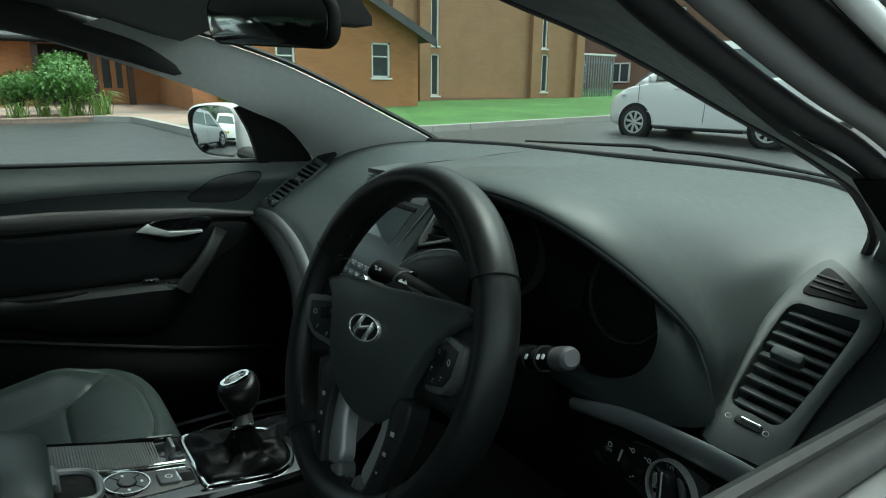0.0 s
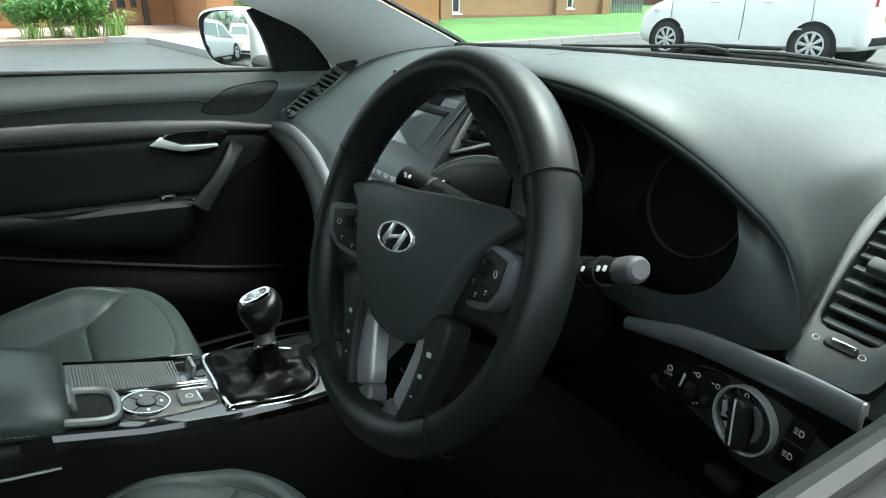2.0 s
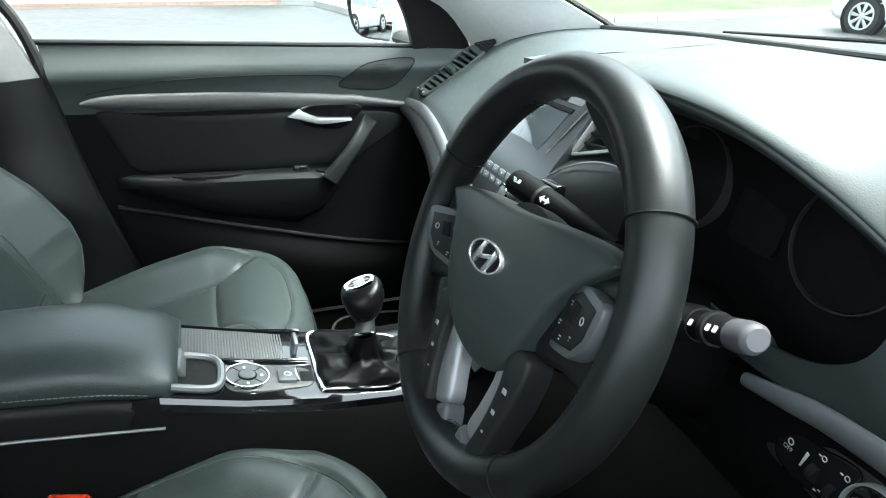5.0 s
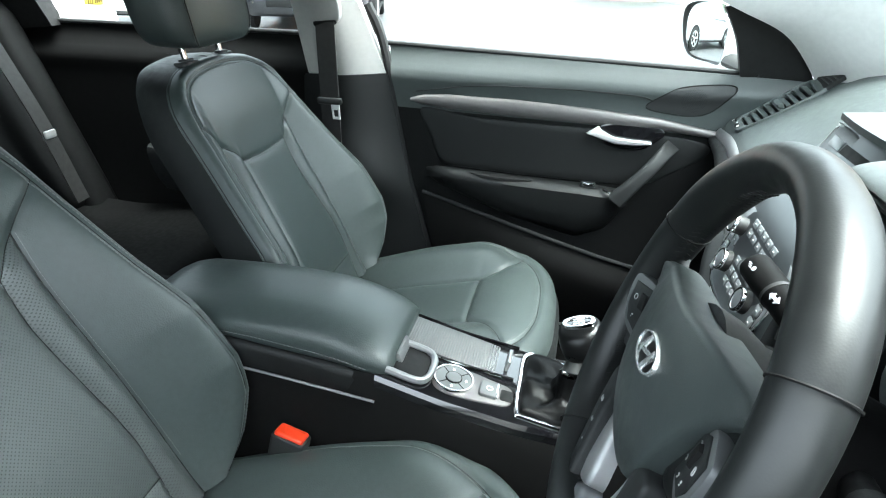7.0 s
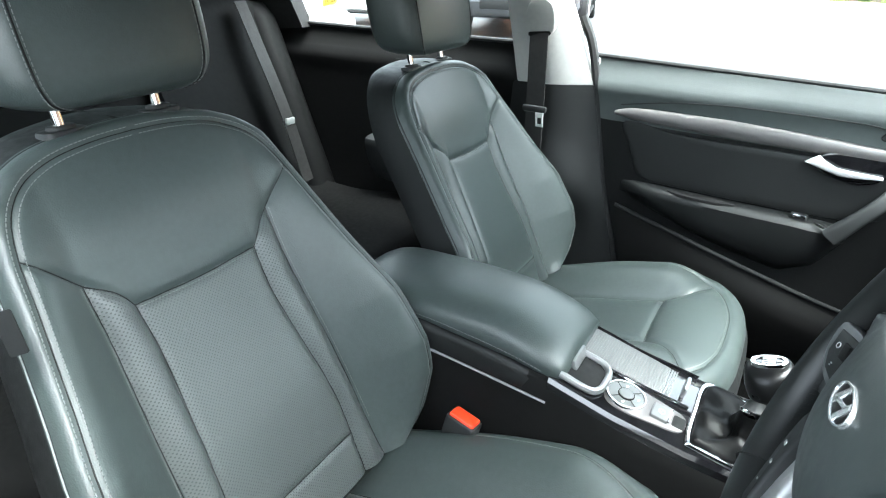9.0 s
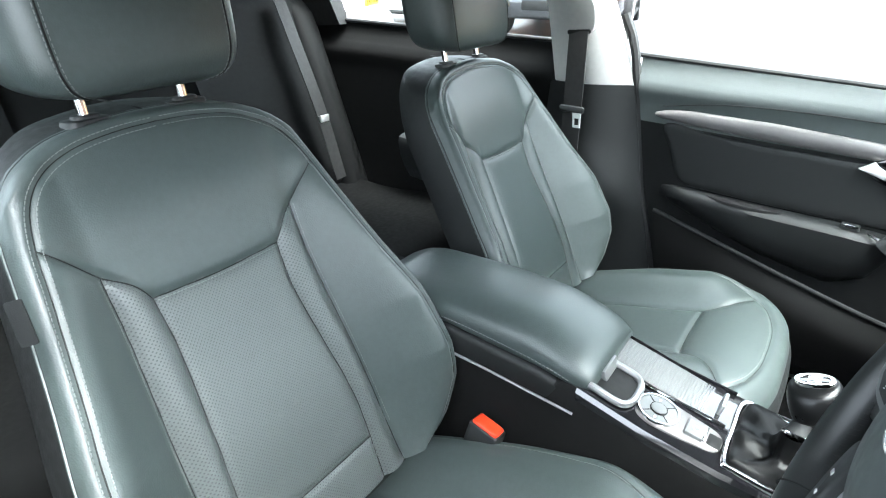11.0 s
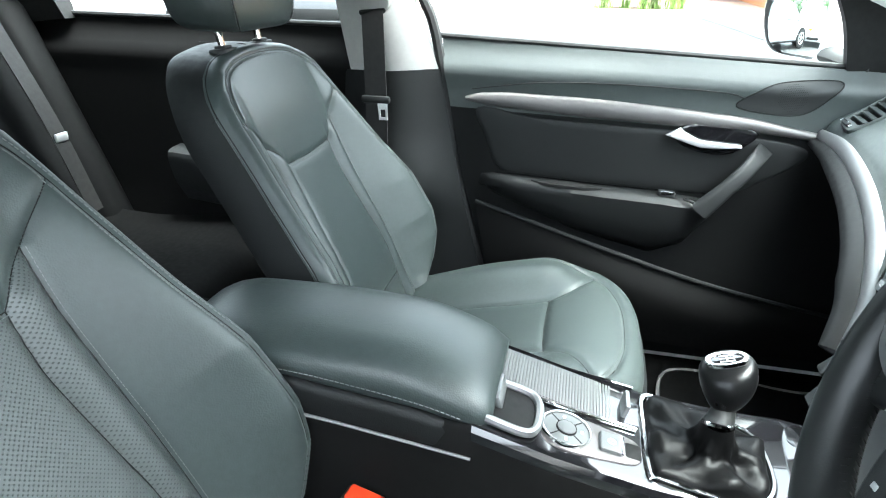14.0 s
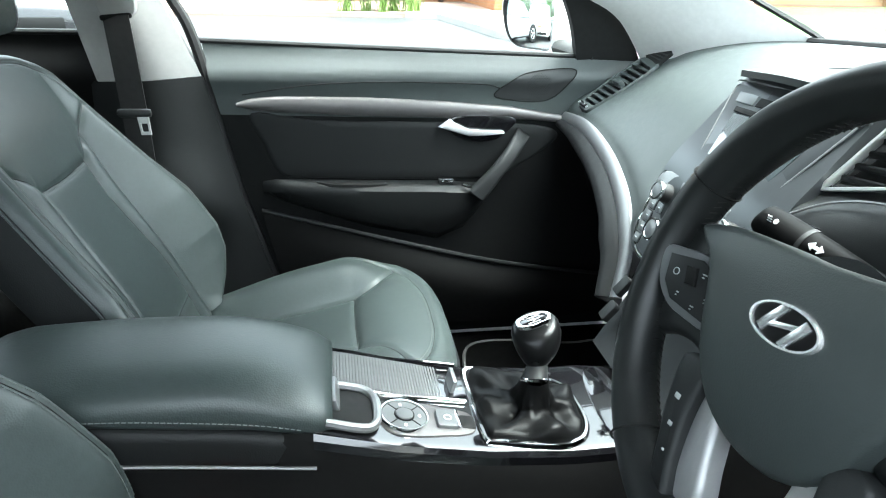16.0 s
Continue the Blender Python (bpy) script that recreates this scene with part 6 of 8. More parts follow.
# speaker grille in the upper skin
spk = [(0.085, 0.872), (0.112, 0.895), (0.160, 0.918), (0.262, 0.925), (0.248, 0.895), (0.218, 0.866), (0.18, 0.857), (0.11, 0.862)]
gp = part("speaker_grille", door_slab(spk, 0.0012, 0.001, 48), PLASTIC, door, "leaf-shaped speaker grille")
holes = []
for i in range(-9, 10):
    for j in range(-8, 9):
        y, z = 0.183 + i * 0.0036 + (j % 2) * 0.0018, 0.891 + j * 0.0032
        if math.hypot(y - 0.183, z - 0.891) < 0.026:
            holes.append(slab(Frame(door_pt(y, z, 0.0011), (0, 1, 0), (0, 0, 1)), disc(0.0009, 6), 0, 0.0003, 0.0001))
part("grille_holes", join(*holes), DARK, gp)
part("grille_line", tube([door_pt(y, z, 0.0004) for y, z in crom(spk, 30, True)], 0.0016, 6, 80, closed=True), DARK, gp)
# crease in the upper skin, its shade drawn as a thin dark line
part("crease", tube([door_pt(y, z, 0.002) for y, z in ((-0.44, 0.872), (-0.30, 0.893), (-0.14, 0.899), (0.05, 0.895), (0.10, 0.885))], 0.0012, 5, 40), DARK, door)
# lower map pocket
part("map_pocket", sheet([[(-0.69, -0.42, 0.622), (-0.655, -0.1, 0.545), (-0.655, 0.12, 0.490), (-0.680, 0.42, 0.43)],
                          [(-0.685, -0.40, 0.53), (-0.635, -0.1, 0.48), (-0.635, 0.12, 0.43), (-0.68, 0.42, 0.39)],
                          [(-0.69, -0.36, 0.36), (-0.665, -0.1, 0.345), (-0.665, 0.12, 0.335), (-0.685, 0.42, 0.33)]], 30, 14, 0.02, (1, 0, 0)), SHADED, door, "moulded lower door pocket")
part("pocket_lip", tube([(-0.692, -0.42, 0.626), (-0.652, -0.1, 0.550), (-0.652, 0.12, 0.495), (-0.678, 0.42, 0.434)], 0.005, 8, 30), LEATHER_SIDE, door)
part("window_glass", sheet([[(-0.742, -0.50, 0.955), (-0.742, 0.0, 0.945), (-0.742, 0.36, 0.935)], [(-0.70, -0.57, 1.13), (-0.70, -0.05, 1.12), (-0.71, 0.20, 1.06)], [(-0.64, -0.63, 1.29), (-0.64, -0.25, 1.26), (-0.645, 0.0, 1.19)]], 16, 12), GLASS, door, "clear side window").visible_shadow = False
# triangle behind the mirror
part("mirror_triangle", sheet([[(-0.722, 0.275, 0.930), (-0.725, 0.34, 0.925), (-0.722, 0.43, 0.920)], [(-0.700, 0.245, 1.02), (-0.700, 0.30, 1.03), (-0.695, 0.345, 1.045)], [(-0.672, 0.205, 1.085), (-0.672, 0.215, 1.088), (-0.668, 0.225, 1.092)]], 10, 10, 0.02, (1, 0, 0)), DARK, door, "black triangle at the window's front corner")

# the driver's door: the same trim on the other side, its window lowered
dd = thing("door_3", (0.72, -0.1, 0.3), "black driver's door trim, closed, its window lowered", "car door", kind="structure")
for ch in list(door.children):
    if ch.name.split(".")[0] in ("window_glass", "speaker_grille", "arm_tip"):
        continue
    me_ = ch.data
    v_ = [(0.022 - (v.co.x - 0.72), v.co.y - 0.1, v.co.z + 0.3) for v in me_.vertices]
    part(ch.name.split(".")[0], (np.array(v_), [tuple(p.vertices)[::-1] for p in me_.polygons]), me_.materials[0], dd)
part("window_seal", tube([(0.770, y, z) for y, z in ((0.32, 0.945), (0.15, 0.951), (0.0, 0.956), (-0.25, 0.963), (-0.52, 0.969))], 0.0105, 10, 24, 0.8), RUBBER, dd, "black rubber seal of the lowered window")
part("sill_cap", sheet([[(0.776, y, z) for y, z in ((0.30, 0.940), (0.0, 0.951), (-0.52, 0.964))], [(0.788, y, z) for y, z in ((0.30, 0.940), (0.0, 0.951), (-0.52, 0.964))], [(0.800, y, z) for y, z in ((0.30, 0.928), (0.0, 0.940), (-0.52, 0.952))]], 20, 8, 0.01, (0, 0, 1)), mat("grey_window_channel", (0.10, 0.10, 0.10), 0.6, vary=0.1), dd, "grey window channel on the door's waist")

# outside mirror
MIRROR = bpy.data.materials.new("mirror_glass")
MIRROR.use_nodes = True
MIRROR.node_tree.nodes["Principled BSDF"].inputs["Metallic"].default_value = 1.0
MIRROR.node_tree.nodes["Principled BSDF"].inputs["Roughness"].default_value = 0.01
MIRROR.node_tree.nodes["Principled BSDF"].inputs["Base Color"].default_value = (0.86, 0.88, 0.88, 1)
wing = thing("wing_mirror", (-0.86, 0.30, 0.95), "white painted door mirror reflecting parked cars", "wing mirror")
mf = Frame((-0.915, 0.225, 1.018), (0.92, 0.39, 0), (0, -0.04, 1))
ol = crom([(0.088, 0.055), (0.04, 0.070), (-0.06, 0.066), (-0.105, 0.048), (-0.112, 0.01), (-0.092, -0.045), (-0.05, -0.072), (0.04, -0.075), (0.085, -0.068), (0.094, 0.0)], 48, True)
R = [mf.many(ol * 0.93, 0.012), mf.many(ol, 0.008), mf.many(ol * 1.02, -0.01), mf.many(ol * 1.0, -0.04), mf.many(ol * 0.85, -0.08), mf.many(ol * 0.5, -0.105), mf.many(ol * 0.1, -0.11)]
part("mirror_housing", loft(R, caps=False), WHITEPAINT, wing, "rounded white mirror housing", 70)
part("mirror_bowl", loft([mf.many(ol * 0.93, 0.012), mf.many(ol * 0.90, -0.004)], caps=False), RUBBER, wing)
gf_ = Frame(mf(0, 0, 0.001), (0.881, 0.472, 0), (0, 0.03, 1))
og = ol * 0.89
rings_m = [[gf_(x * k, y * k, -((x * k) ** 2 + (y * k) ** 2) / 2.4) for x, y in og] for k in (1, 0.9, 0.8, 0.7, 0.6, 0.5, 0.4, 0.3, 0.2, 0.1, 0.02)]
part("mirror_glass", (np.vstack(rings_m), [(r_ * 48 + i, r_ * 48 + (i + 1) % 48, (r_ + 1) * 48 + (i + 1) % 48, (r_ + 1) * 48 + i) for r_ in range(10) for i in range(48)] + [tuple(range(480, 528))]), MIRROR, wing, "convex mirror glass", 180)
part("mirror_foot", tube([(-0.84, 0.275, 0.960), (-0.77, 0.315, 0.948), (-0.735, 0.335, 0.945)], [0.035, 0.03, 0.035], 10, 12, 0.5), RUBBER, wing)

# ==== B-pillar, belt, rear door ====
bp = thing("pillar_trim", (-0.70, -0.6, 0.35), "pale grey upper pillar trim over a black lower one", "pillar trim", kind="structure")
part("upper_trim", sheet([[(-0.700, -0.708, 0.895), (-0.682, -0.61, 0.902), (-0.704, -0.515, 0.908)],
                          [(-0.694, -0.745, 1.075), (-0.672, -0.66, 1.077), (-0.694, -0.585, 1.080)],
                          [(-0.66, -0.785, 1.23), (-0.645, -0.715, 1.23), (-0.66, -0.65, 1.23)],
                          [(-0.60, -0.80, 1.33), (-0.592, -0.745, 1.33), (-0.60, -0.69, 1.33)]], 16, 30, 0.03, (1, 0, 0)), FABRIC, bp, "pale grey fabric-look pillar cover")
part("lower_trim", sheet([[(-0.700, -0.72, 0.897), (-0.676, -0.61, 0.902), (-0.703, -0.512, 0.907)],
                          [(-0.700, -0.73, 0.78), (-0.668, -0.60, 0.78), (-0.703, -0.485, 0.785)],
                          [(-0.695, -0.76, 0.66), (-0.648, -0.58, 0.66), (-0.70, -0.458, 0.655)],
                          [(-0.69, -0.80, 0.56), (-0.680, -0.58, 0.55), (-0.70, -0.43, 0.55)],
                          [(-0.69, -0.85, 0.32), (-0.68, -0.58, 0.31), (-0.70, -0.37, 0.31)]], 20, 40, 0.03, (1, 0, 0)), LEATHER_SIDE, bp, "black lower pillar moulding")
sb = thing("seat_belt", (-0.66, -0.63, 0.83), "dark seat belt hanging with its metal tongue", "seat belt", "seat belts")
part("belt_guide", slab(Frame((-0.664, -0.640, 1.04), (0, 1, 0.1), (0.12, -0.15, 1)), crom([(-0.034, 0.0), (-0.03, 0.045), (0, 0.06), (0.03, 0.045), (0.034, 0.0), (0.02, -0.022), (-0.02, -0.022)], 36, True), -0.006, 0.012, 0.005), FABRIC, sb, "pale grey belt guide")
part("belt_slot", slab(Frame((-0.6545, -0.642, 1.020), (0, 1, 0.1), (0.12, -0.15, 1)), rrect(0.055, 0.010, 0.004), -0.002, 0.004, 0.001), DARK, sb)
def web(pts, wdir, width, th=0.0014):
    c = crom(pts, 40)
    wd = np.array(wdir, float)
    wd /= np.linalg.norm(wd)
    n = np.cross(np.gradient(c, axis=0), wd)
    n /= np.linalg.norm(n, axis=1)[:, None]
    return loft([[p + wd * width / 2 + m * th, p - wd * width / 2 + m * th, p - wd * width / 2 - m * th, p + wd * width / 2 - m * th] for p, m in zip(c, n)])
part("webbing", web([(-0.652, -0.642, 1.022), (-0.640, -0.636, 0.96), (-0.632, -0.630, 0.85), (-0.628, -0.625, 0.70), (-0.640, -0.61, 0.50), (-0.66, -0.60, 0.36)], (0.1, 1, 0.03), 0.047), WEB, sb, "flat woven belt webbing")
part("belt_stop", rbox((-0.624, -0.628, 0.851), (0.014, 0.062, 0.016), 0.006), PLASTIC, sb)
tf = Frame((-0.619, -0.612, 0.828), (0.15, 1, 0.05), (0.05, 0, 1))
part("tongue", hollow(tf, [(-0.011, 0.016), (-0.010, -0.018), (0.010, -0.018), (0.011, 0.016)], [(-0.006, 0.004), (-0.0055, -0.012), (0.0055, -0.012), (0.006, 0.004)], -0.0012, 0.0012), ALLOYBRIGHT, sb, "bright steel belt tongue")

rd = thing("door_2", (-0.72, -1.1, 0.3), "black rear door trim, closed", "car door", kind="structure")
yr = np.linspace(-1.62, -0.70, 40)
Yr, Zr = np.meshgrid(yr, np.linspace(0.30, 0.983, 40))
Pr = np.stack([dx(Yr, Zr) - 0.004, Yr, Zr], -1)
Pr2 = Pr.copy()
Pr2[..., 0] -= 0.03
# the rear door's shade is put into this near-black skin colour
part("inner_skin", join(gridmesh(Pr), gridmesh(Pr2), gridmesh(np.array([Pr[-1], Pr2[-1]]))), SHADED, rd)
part("waist_seal", tube([(-0.735, y, 0.986) for y in (-1.62, -1.3, -1.0, -0.70)], 0.006, 8, 12), RUBBER, rd)
part("waist_chrome", tube([(-0.757, y, 0.984) for y in (-1.62, -1.3, -1.0, -0.70)], 0.005, 8, 12), CHROME, rd, "bright waist moulding")
part("armrest", sheet([[(-0.70, -1.15, 0.70), (-0.70, -0.95, 0.69), (-0.70, -0.74, 0.68)], [(-0.645, -1.15, 0.69), (-0.635, -0.95, 0.68), (-0.645, -0.74, 0.67)], [(-0.66, -1.15, 0.62), (-0.645, -0.95, 0.60), (-0.66, -0.74, 0.59)], [(-0.70, -1.15, 0.56), (-0.70, -0.95, 0.54), (-0.70, -0.74, 0.53)]], 16, 14), PLASTIC, rd, "rear door armrest")
part("window_glass", sheet([[(-0.742, -1.40, 0.965), (-0.742, -1.05, 0.965), (-0.742, -0.72, 0.965)], [(-0.70, -1.40, 1.16), (-0.695, -1.05, 1.17), (-0.695, -0.74, 1.17)], [(-0.63, -1.38, 1.29), (-0.63, -1.05, 1.31), (-0.63, -0.80, 1.31)]], 12, 10), GLASS, rd, "rear side window").visible_shadow = False
part("quarter_pillar", sheet([[(-0.70, -1.62, 0.95), (-0.70, -1.50, 0.965), (-0.70, -1.405, 0.975)], [(-0.675, -1.68, 1.12), (-0.67, -1.55, 1.12), (-0.675, -1.455, 1.12)], [(-0.60, -1.72, 1.33), (-0.60, -1.62, 1.36), (-0.60, -1.50, 1.385)]], 12, 14, 0.05, (1, 0, 0)), DARK, rd)

rb = thing("seat_belt", (-0.56, -1.4, 0.5), "dark rear seat belt hanging beside the rear bench", "seat belt", "seat belts")
part("webbing", web([(-0.56, -1.505, 1.05), (-0.553, -1.45, 0.95), (-0.55, -1.36, 0.76), (-0.56, -1.30, 0.56)], (1, 0.1, 0.0), 0.047), WEB, rb)
part("tongue", rbox((-0.55, -1.345, 0.735), (0.035, 0.008, 0.02), 0.003), ALLOYBRIGHT, rb)

# the driver's side behind the front door: pillar and rear door, closed
# unseen parts, added to keep light from the driver's side off the seats
pb = thing("pillar_trim", (0.70, -0.66, 0.35), "pale grey upper pillar trim over a black lower one", "pillar trim", kind="structure")
part("upper_trim", sheet([[(0.730, -0.75, 0.90), (0.705, -0.67, 0.90), (0.735, -0.60, 0.90)], [(0.70, -0.79, 1.09), (0.685, -0.72, 1.09), (0.70, -0.66, 1.09)], [(0.63, -0.83, 1.31), (0.615, -0.78, 1.31), (0.63, -0.72, 1.31)]], 12, 20, 0.05, (-1, 0, 0)), FABRIC, pb)
part("lower_trim", sheet([[(0.730, -0.75, 0.90), (0.70, -0.67, 0.90), (0.735, -0.60, 0.90)], [(0.73, -0.78, 0.6), (0.69, -0.66, 0.6), (0.735, -0.56, 0.6)], [(0.73, -0.85, 0.31), (0.71, -0.66, 0.31), (0.735, -0.50, 0.31)]], 12, 20, 0.05, (-1, 0, 0)), DOORLOW, pb)
d4 = thing("door_4", (0.74, -1.1, 0.3), "black rear door trim, closed", "car door", kind="structure")
v_, f_ = join(gridmesh(Pr), gridmesh(Pr2), gridmesh(np.array([Pr[-1], Pr2[-1]])))
part("inner_skin", mirror_x((v_, f_), 0.016), SHADED, d4)
part("door_skin", sheet([[(0.80, -0.62, 0.945), (0.80, -1.0, 0.95), (0.80, -1.4, 0.955)], [(0.89, -0.62, 0.70), (0.89, -1.0, 0.70), (0.87, -1.4, 0.70)], [(0.85, -0.62, 0.30), (0.85, -1.0, 0.30), (0.85, -1.4, 0.30)]], 20, 14, 0.015), WHITEPAINT, d4)
part("window_glass", sheet([[(0.77, -1.40, 0.965), (0.77, -1.05, 0.965), (0.77, -0.72, 0.965)], [(0.72, -1.40, 1.16), (0.715, -1.05, 1.17), (0.715, -0.76, 1.17)], [(0.64, -1.38, 1.29), (0.64, -1.05, 1.31), (0.64, -0.80, 1.31)]], 12, 10), GLASS, d4, "rear side window").visible_shadow = False
part("quarter_pillar", sheet([[(0.73, -1.62, 0.95), (0.73, -1.50, 0.965), (0.73, -1.405, 0.975)], [(0.70, -1.68, 1.12), (0.69, -1.55, 1.12), (0.70, -1.455, 1.12)], [(0.61, -1.72, 1.33), (0.61, -1.62, 1.36), (0.61, -1.50, 1.385)]], 12, 14, 0.05, (-1, 0, 0)), DARK, d4)

# ==== centre console ====
def cz(y):
    return float(np.interp(y, [-0.70, -0.30, -0.20, -0.10, 0.0, 0.12], [0.672, 0.660, 0.632, 0.613, 0.603, 0.603]))


console = thing("centre_console", (0.022, -0.2, 0.29), "gloss black and silver centre console between the seats", "centre console")
# body: sides down to the floor, their shade put into the colour
ys = np.linspace(-0.72, 0.14, 40)
rows = []
for y in ys:
    t = cz(y)
    wl, wr = -0.066, 0.110
    rows.append([(wl - 0.012, y, 0.30), (wl - 0.012, y, t - 0.06), (wl - 0.004, y, t - 0.035), (wl, y, t - 0.012), (wl + 0.006, y, t - 0.004), (wr - 0.006, y, t - 0.004), (wr, y, t - 0.010), (wr + 0.003, y, t - 0.040), (wr + 0.010, y, t - 0.055), (wr + 0.014, y, 0.30)])
part("body", loft(rows), SHADED, console, "black lower console body", 40)
top = []
for y in np.linspace(-0.292, 0.125, 36):
    t = cz(y)
    nar = 0.016 * smooth(0.06, 0.13, y)
    top.append([(-0.064 + nar, y, t - 0.006), (-0.062 + nar, y, t - 0.001), (-0.056 + nar, y, t), (0.100 - nar, y, t), (0.1065 - nar, y, t - 0.002), (0.1105 - nar, y, t - 0.008), (0.1115 - nar, y, t - 0.036), (0.100 - nar, y, t - 0.036)])
part("gloss_top", loft(top), PIANO, console, "piano-black console top", 30)
def on_top(x, y, h=0.0):
    s = (cz(y + 0.01) - cz(y - 0.01)) / 0.02
    n = np.array([0, -s, 1.0])
    n /= np.linalg.norm(n)
    return Frame(np.array([x, y, cz(y)]) + n * h, (1, 0, 0), (0, 1, s))
# ribbed sliding cover
sf_ = on_top(-0.018, -0.208)
bx = part("roller_cover", slab(sf_, rrect(0.076, 0.176, 0.004), -0.01, 0.0035, 0.001), DOORTRIM, console, "ribbed grey sliding cover")
COVER = mat("grey_ribbed_plastic", (0.11, 0.114, 0.112), 0.5, vary=0.05)
for k in range(44):
    y = -0.084 + k * 0.0039
    part("rib", slab(sf_, [(x, y + q) for x, q in rrect(0.072, 0.0029, 0.001, 2)], 0.0032, 0.0046, 0.0005), COVER, bx)
part("cover_handle", slab(Frame(sf_(0.004, 0.084, 0.003), sf_.ex, sf_.ey), rrect(0.034, 0.006, 0.002), 0, 0.020, 0.002), SILVER, bx, "upright silver cover handle")
for x in (-0.059, 0.0225):
    part("cover_rail", tube([(x, y, cz(y) + 0.003) for y in (-0.305, -0.25, -0.2, -0.15, -0.112)], 0.0028, 8, 24), PIANO if x < 0 else CHROME, console)
# round control and brake button
GREYFACE = mat("grey_satin_plastic", (0.11, 0.115, 0.115), 0.4, vary=0.05)
df = on_top(0.062, -0.193, 0.001)
dl = part("rotary_control", slab(df, disc(0.0265, 40), -0.004, 0.005, 0.002), GREYFACE, console, "round control with four segments")
part("control_ring", hollow(df, disc(0.0283, 40), disc(0.0266, 40), -0.002, 0.0065), CHROME, dl, "bright ring of the control")
part("control_centre", slab(df, disc(0.0105, 24), 0.004, 0.008, 0.0015), GREYFACE, dl)
part("centre_ring", hollow(df, disc(0.0120, 24), disc(0.0104, 24), 0.004, 0.0068), DARK, dl)
for k in range(4):
    a = math.pi / 4 + k * math.pi / 2
    part("segment_line", slab(df, [(0.018 * math.cos(a) + x * math.cos(a) - y * math.sin(a), 0.018 * math.sin(a) + x * math.sin(a) + y * math.cos(a)) for x, y in rrect(0.014, 0.0012, 0.0004, 2)], 0.0045, 0.0056, 0.0002), DARK, dl)
for x, y in ((0.018, 0.0), (-0.018, -0.003), (0.0, 0.018)):
    part("control_mark", slab(df, [(x + p, y + q) for p, q in rrect(0.005, 0.0035, 0.001, 2)], 0.0045, 0.0056, 0.0002), WHITEMARK, dl)
bf = on_top(0.062, -0.1425, 0.001)
part("button_plate", slab(on_top(0.062, -0.175, 0.0), [(x, y) for x, y in crom([(-0.031, -0.018), (-0.026, 0.03), (-0.016, 0.064), (0.016, 0.064), (0.026, 0.03), (0.031, -0.018), (0.02, -0.044), (-0.02, -0.044)], 36, True)], -0.004, 0.0022, 0.001), DOORTRIM, console)
bb = part("brake_button", slab(bf, rrect(0.030, 0.026, 0.003), -0.003, 0.006, 0.002), GREYFACE, console, "parking brake button")
part("button_edge", slab(bf, [(x, y + 0.012) for x, y in rrect(0.030, 0.004, 0.001, 2)], -0.003, 0.007, 0.001), CHROME, bb)
part("button_mark", hollow(bf, disc(0.005, 16), disc(0.0036, 16), 0.005, 0.0066), WHITEMARK, bb)
part("button_recess", slab(on_top(0.062, -0.1175, 0.0), rrect(0.024, 0.018, 0.003), -0.003, 0.003, 0.001), DARK, console)
# chrome-edged finger recess in front of the armrest
cf_ = on_top(0.058, -0.252, 0.002)
u = crom([(-0.034, -0.03), (-0.034, 0.012), (-0.022, 0.026), (0.0, 0.029), (0.026, 0.026), (0.038, 0.012), (0.038, -0.03)], 40)
part("latch_frame", tube([cf_(x, y, 0.004) for x, y in u], 0.0052, 8, 60), SILVER, console, "U-shaped silver latch frame")
part("latch_recess", slab(cf_, [(-0.03, -0.03), (0.034, -0.03), (0.034, 0.012), (0.02, 0.024), (-0.02, 0.024), (-0.03, 0.012)], -0.004, 0.0025, 0.001), DARK, console)
# gear lever gaiter and its frame
gc = [(-0.050, -0.100), (0.020, -0.104), (0.088, -0.102), (0.097, -0.088), (0.104, -0.020), (0.098, 0.008), (0.084, 0.024), (0.055, 0.033), (0.005, 0.032), (-0.020, 0.022), (-0.034, 0.000), (-0.047, -0.060)]
g2 = crom(gc, 56, True)
ctr = np.array([0.032, -0.034])
def lay(p, h):
    return np.array([[x, y, cz(y) + h] for x, y in p])
fr = []
for k, h in ((1.03, -0.004), (1.03, 0.002), (1.0, 0.005), (0.955, 0.005), (0.93, 0.002), (0.93, -0.004)):
    fr.append(lay(ctr + (g2 - ctr) * k, h))
part("gaiter_frame", gridmesh(np.array(fr), cu=True, cv=True), CHROME, console, "bright frame round the gaiter")
lever = thing("gear_lever", (0.032, -0.034, 0.60), "manual gear lever with leather gaiter and chrome-capped knob", "gear lever")
gt = []
for t in np.linspace(0, 1, 22):
    sc = np.interp(t, [0, 0.08, 0.25, 0.45, 0.62, 0.8, 1], [0.935, 0.91, 0.74, 0.50, 0.36, 0.29, 0.23])
    hh = np.interp(t, [0, 0.08, 0.25, 0.45, 0.62, 0.8, 1], [0.0, 0.010, 0.017, 0.018, 0.023, 0.038, 0.058])
    ring = []
    for i, (x, y) in enumerate(g2):
        a = math.atan2(y - ctr[1], x - ctr[0])
        fold = (0.010 * math.sin(4 * a + 4 * t) + 0.007 * math.sin(7 * a - 5 * t + 1) + 0.003 * math.sin(13 * a + 9 * t)) * math.sin(math.pi * min(1, t * 1.1)) ** 0.8
        r0 = np.array([x, y]) - ctr
        rd_ = np.array([math.cos(a), math.sin(a)]) * 0.070
        p = ctr + (r0 * (1 - t) + rd_ * t) * (sc + fold * 8 * (1 - t * 0.8)) + np.array([0.013, 0.001]) * t
        ring.append((p[0], p[1], cz(p[1]) * (1 - t) + 0.603 * t + hh + fold * 0.8 * (1 - t)))
    gt.append(ring)
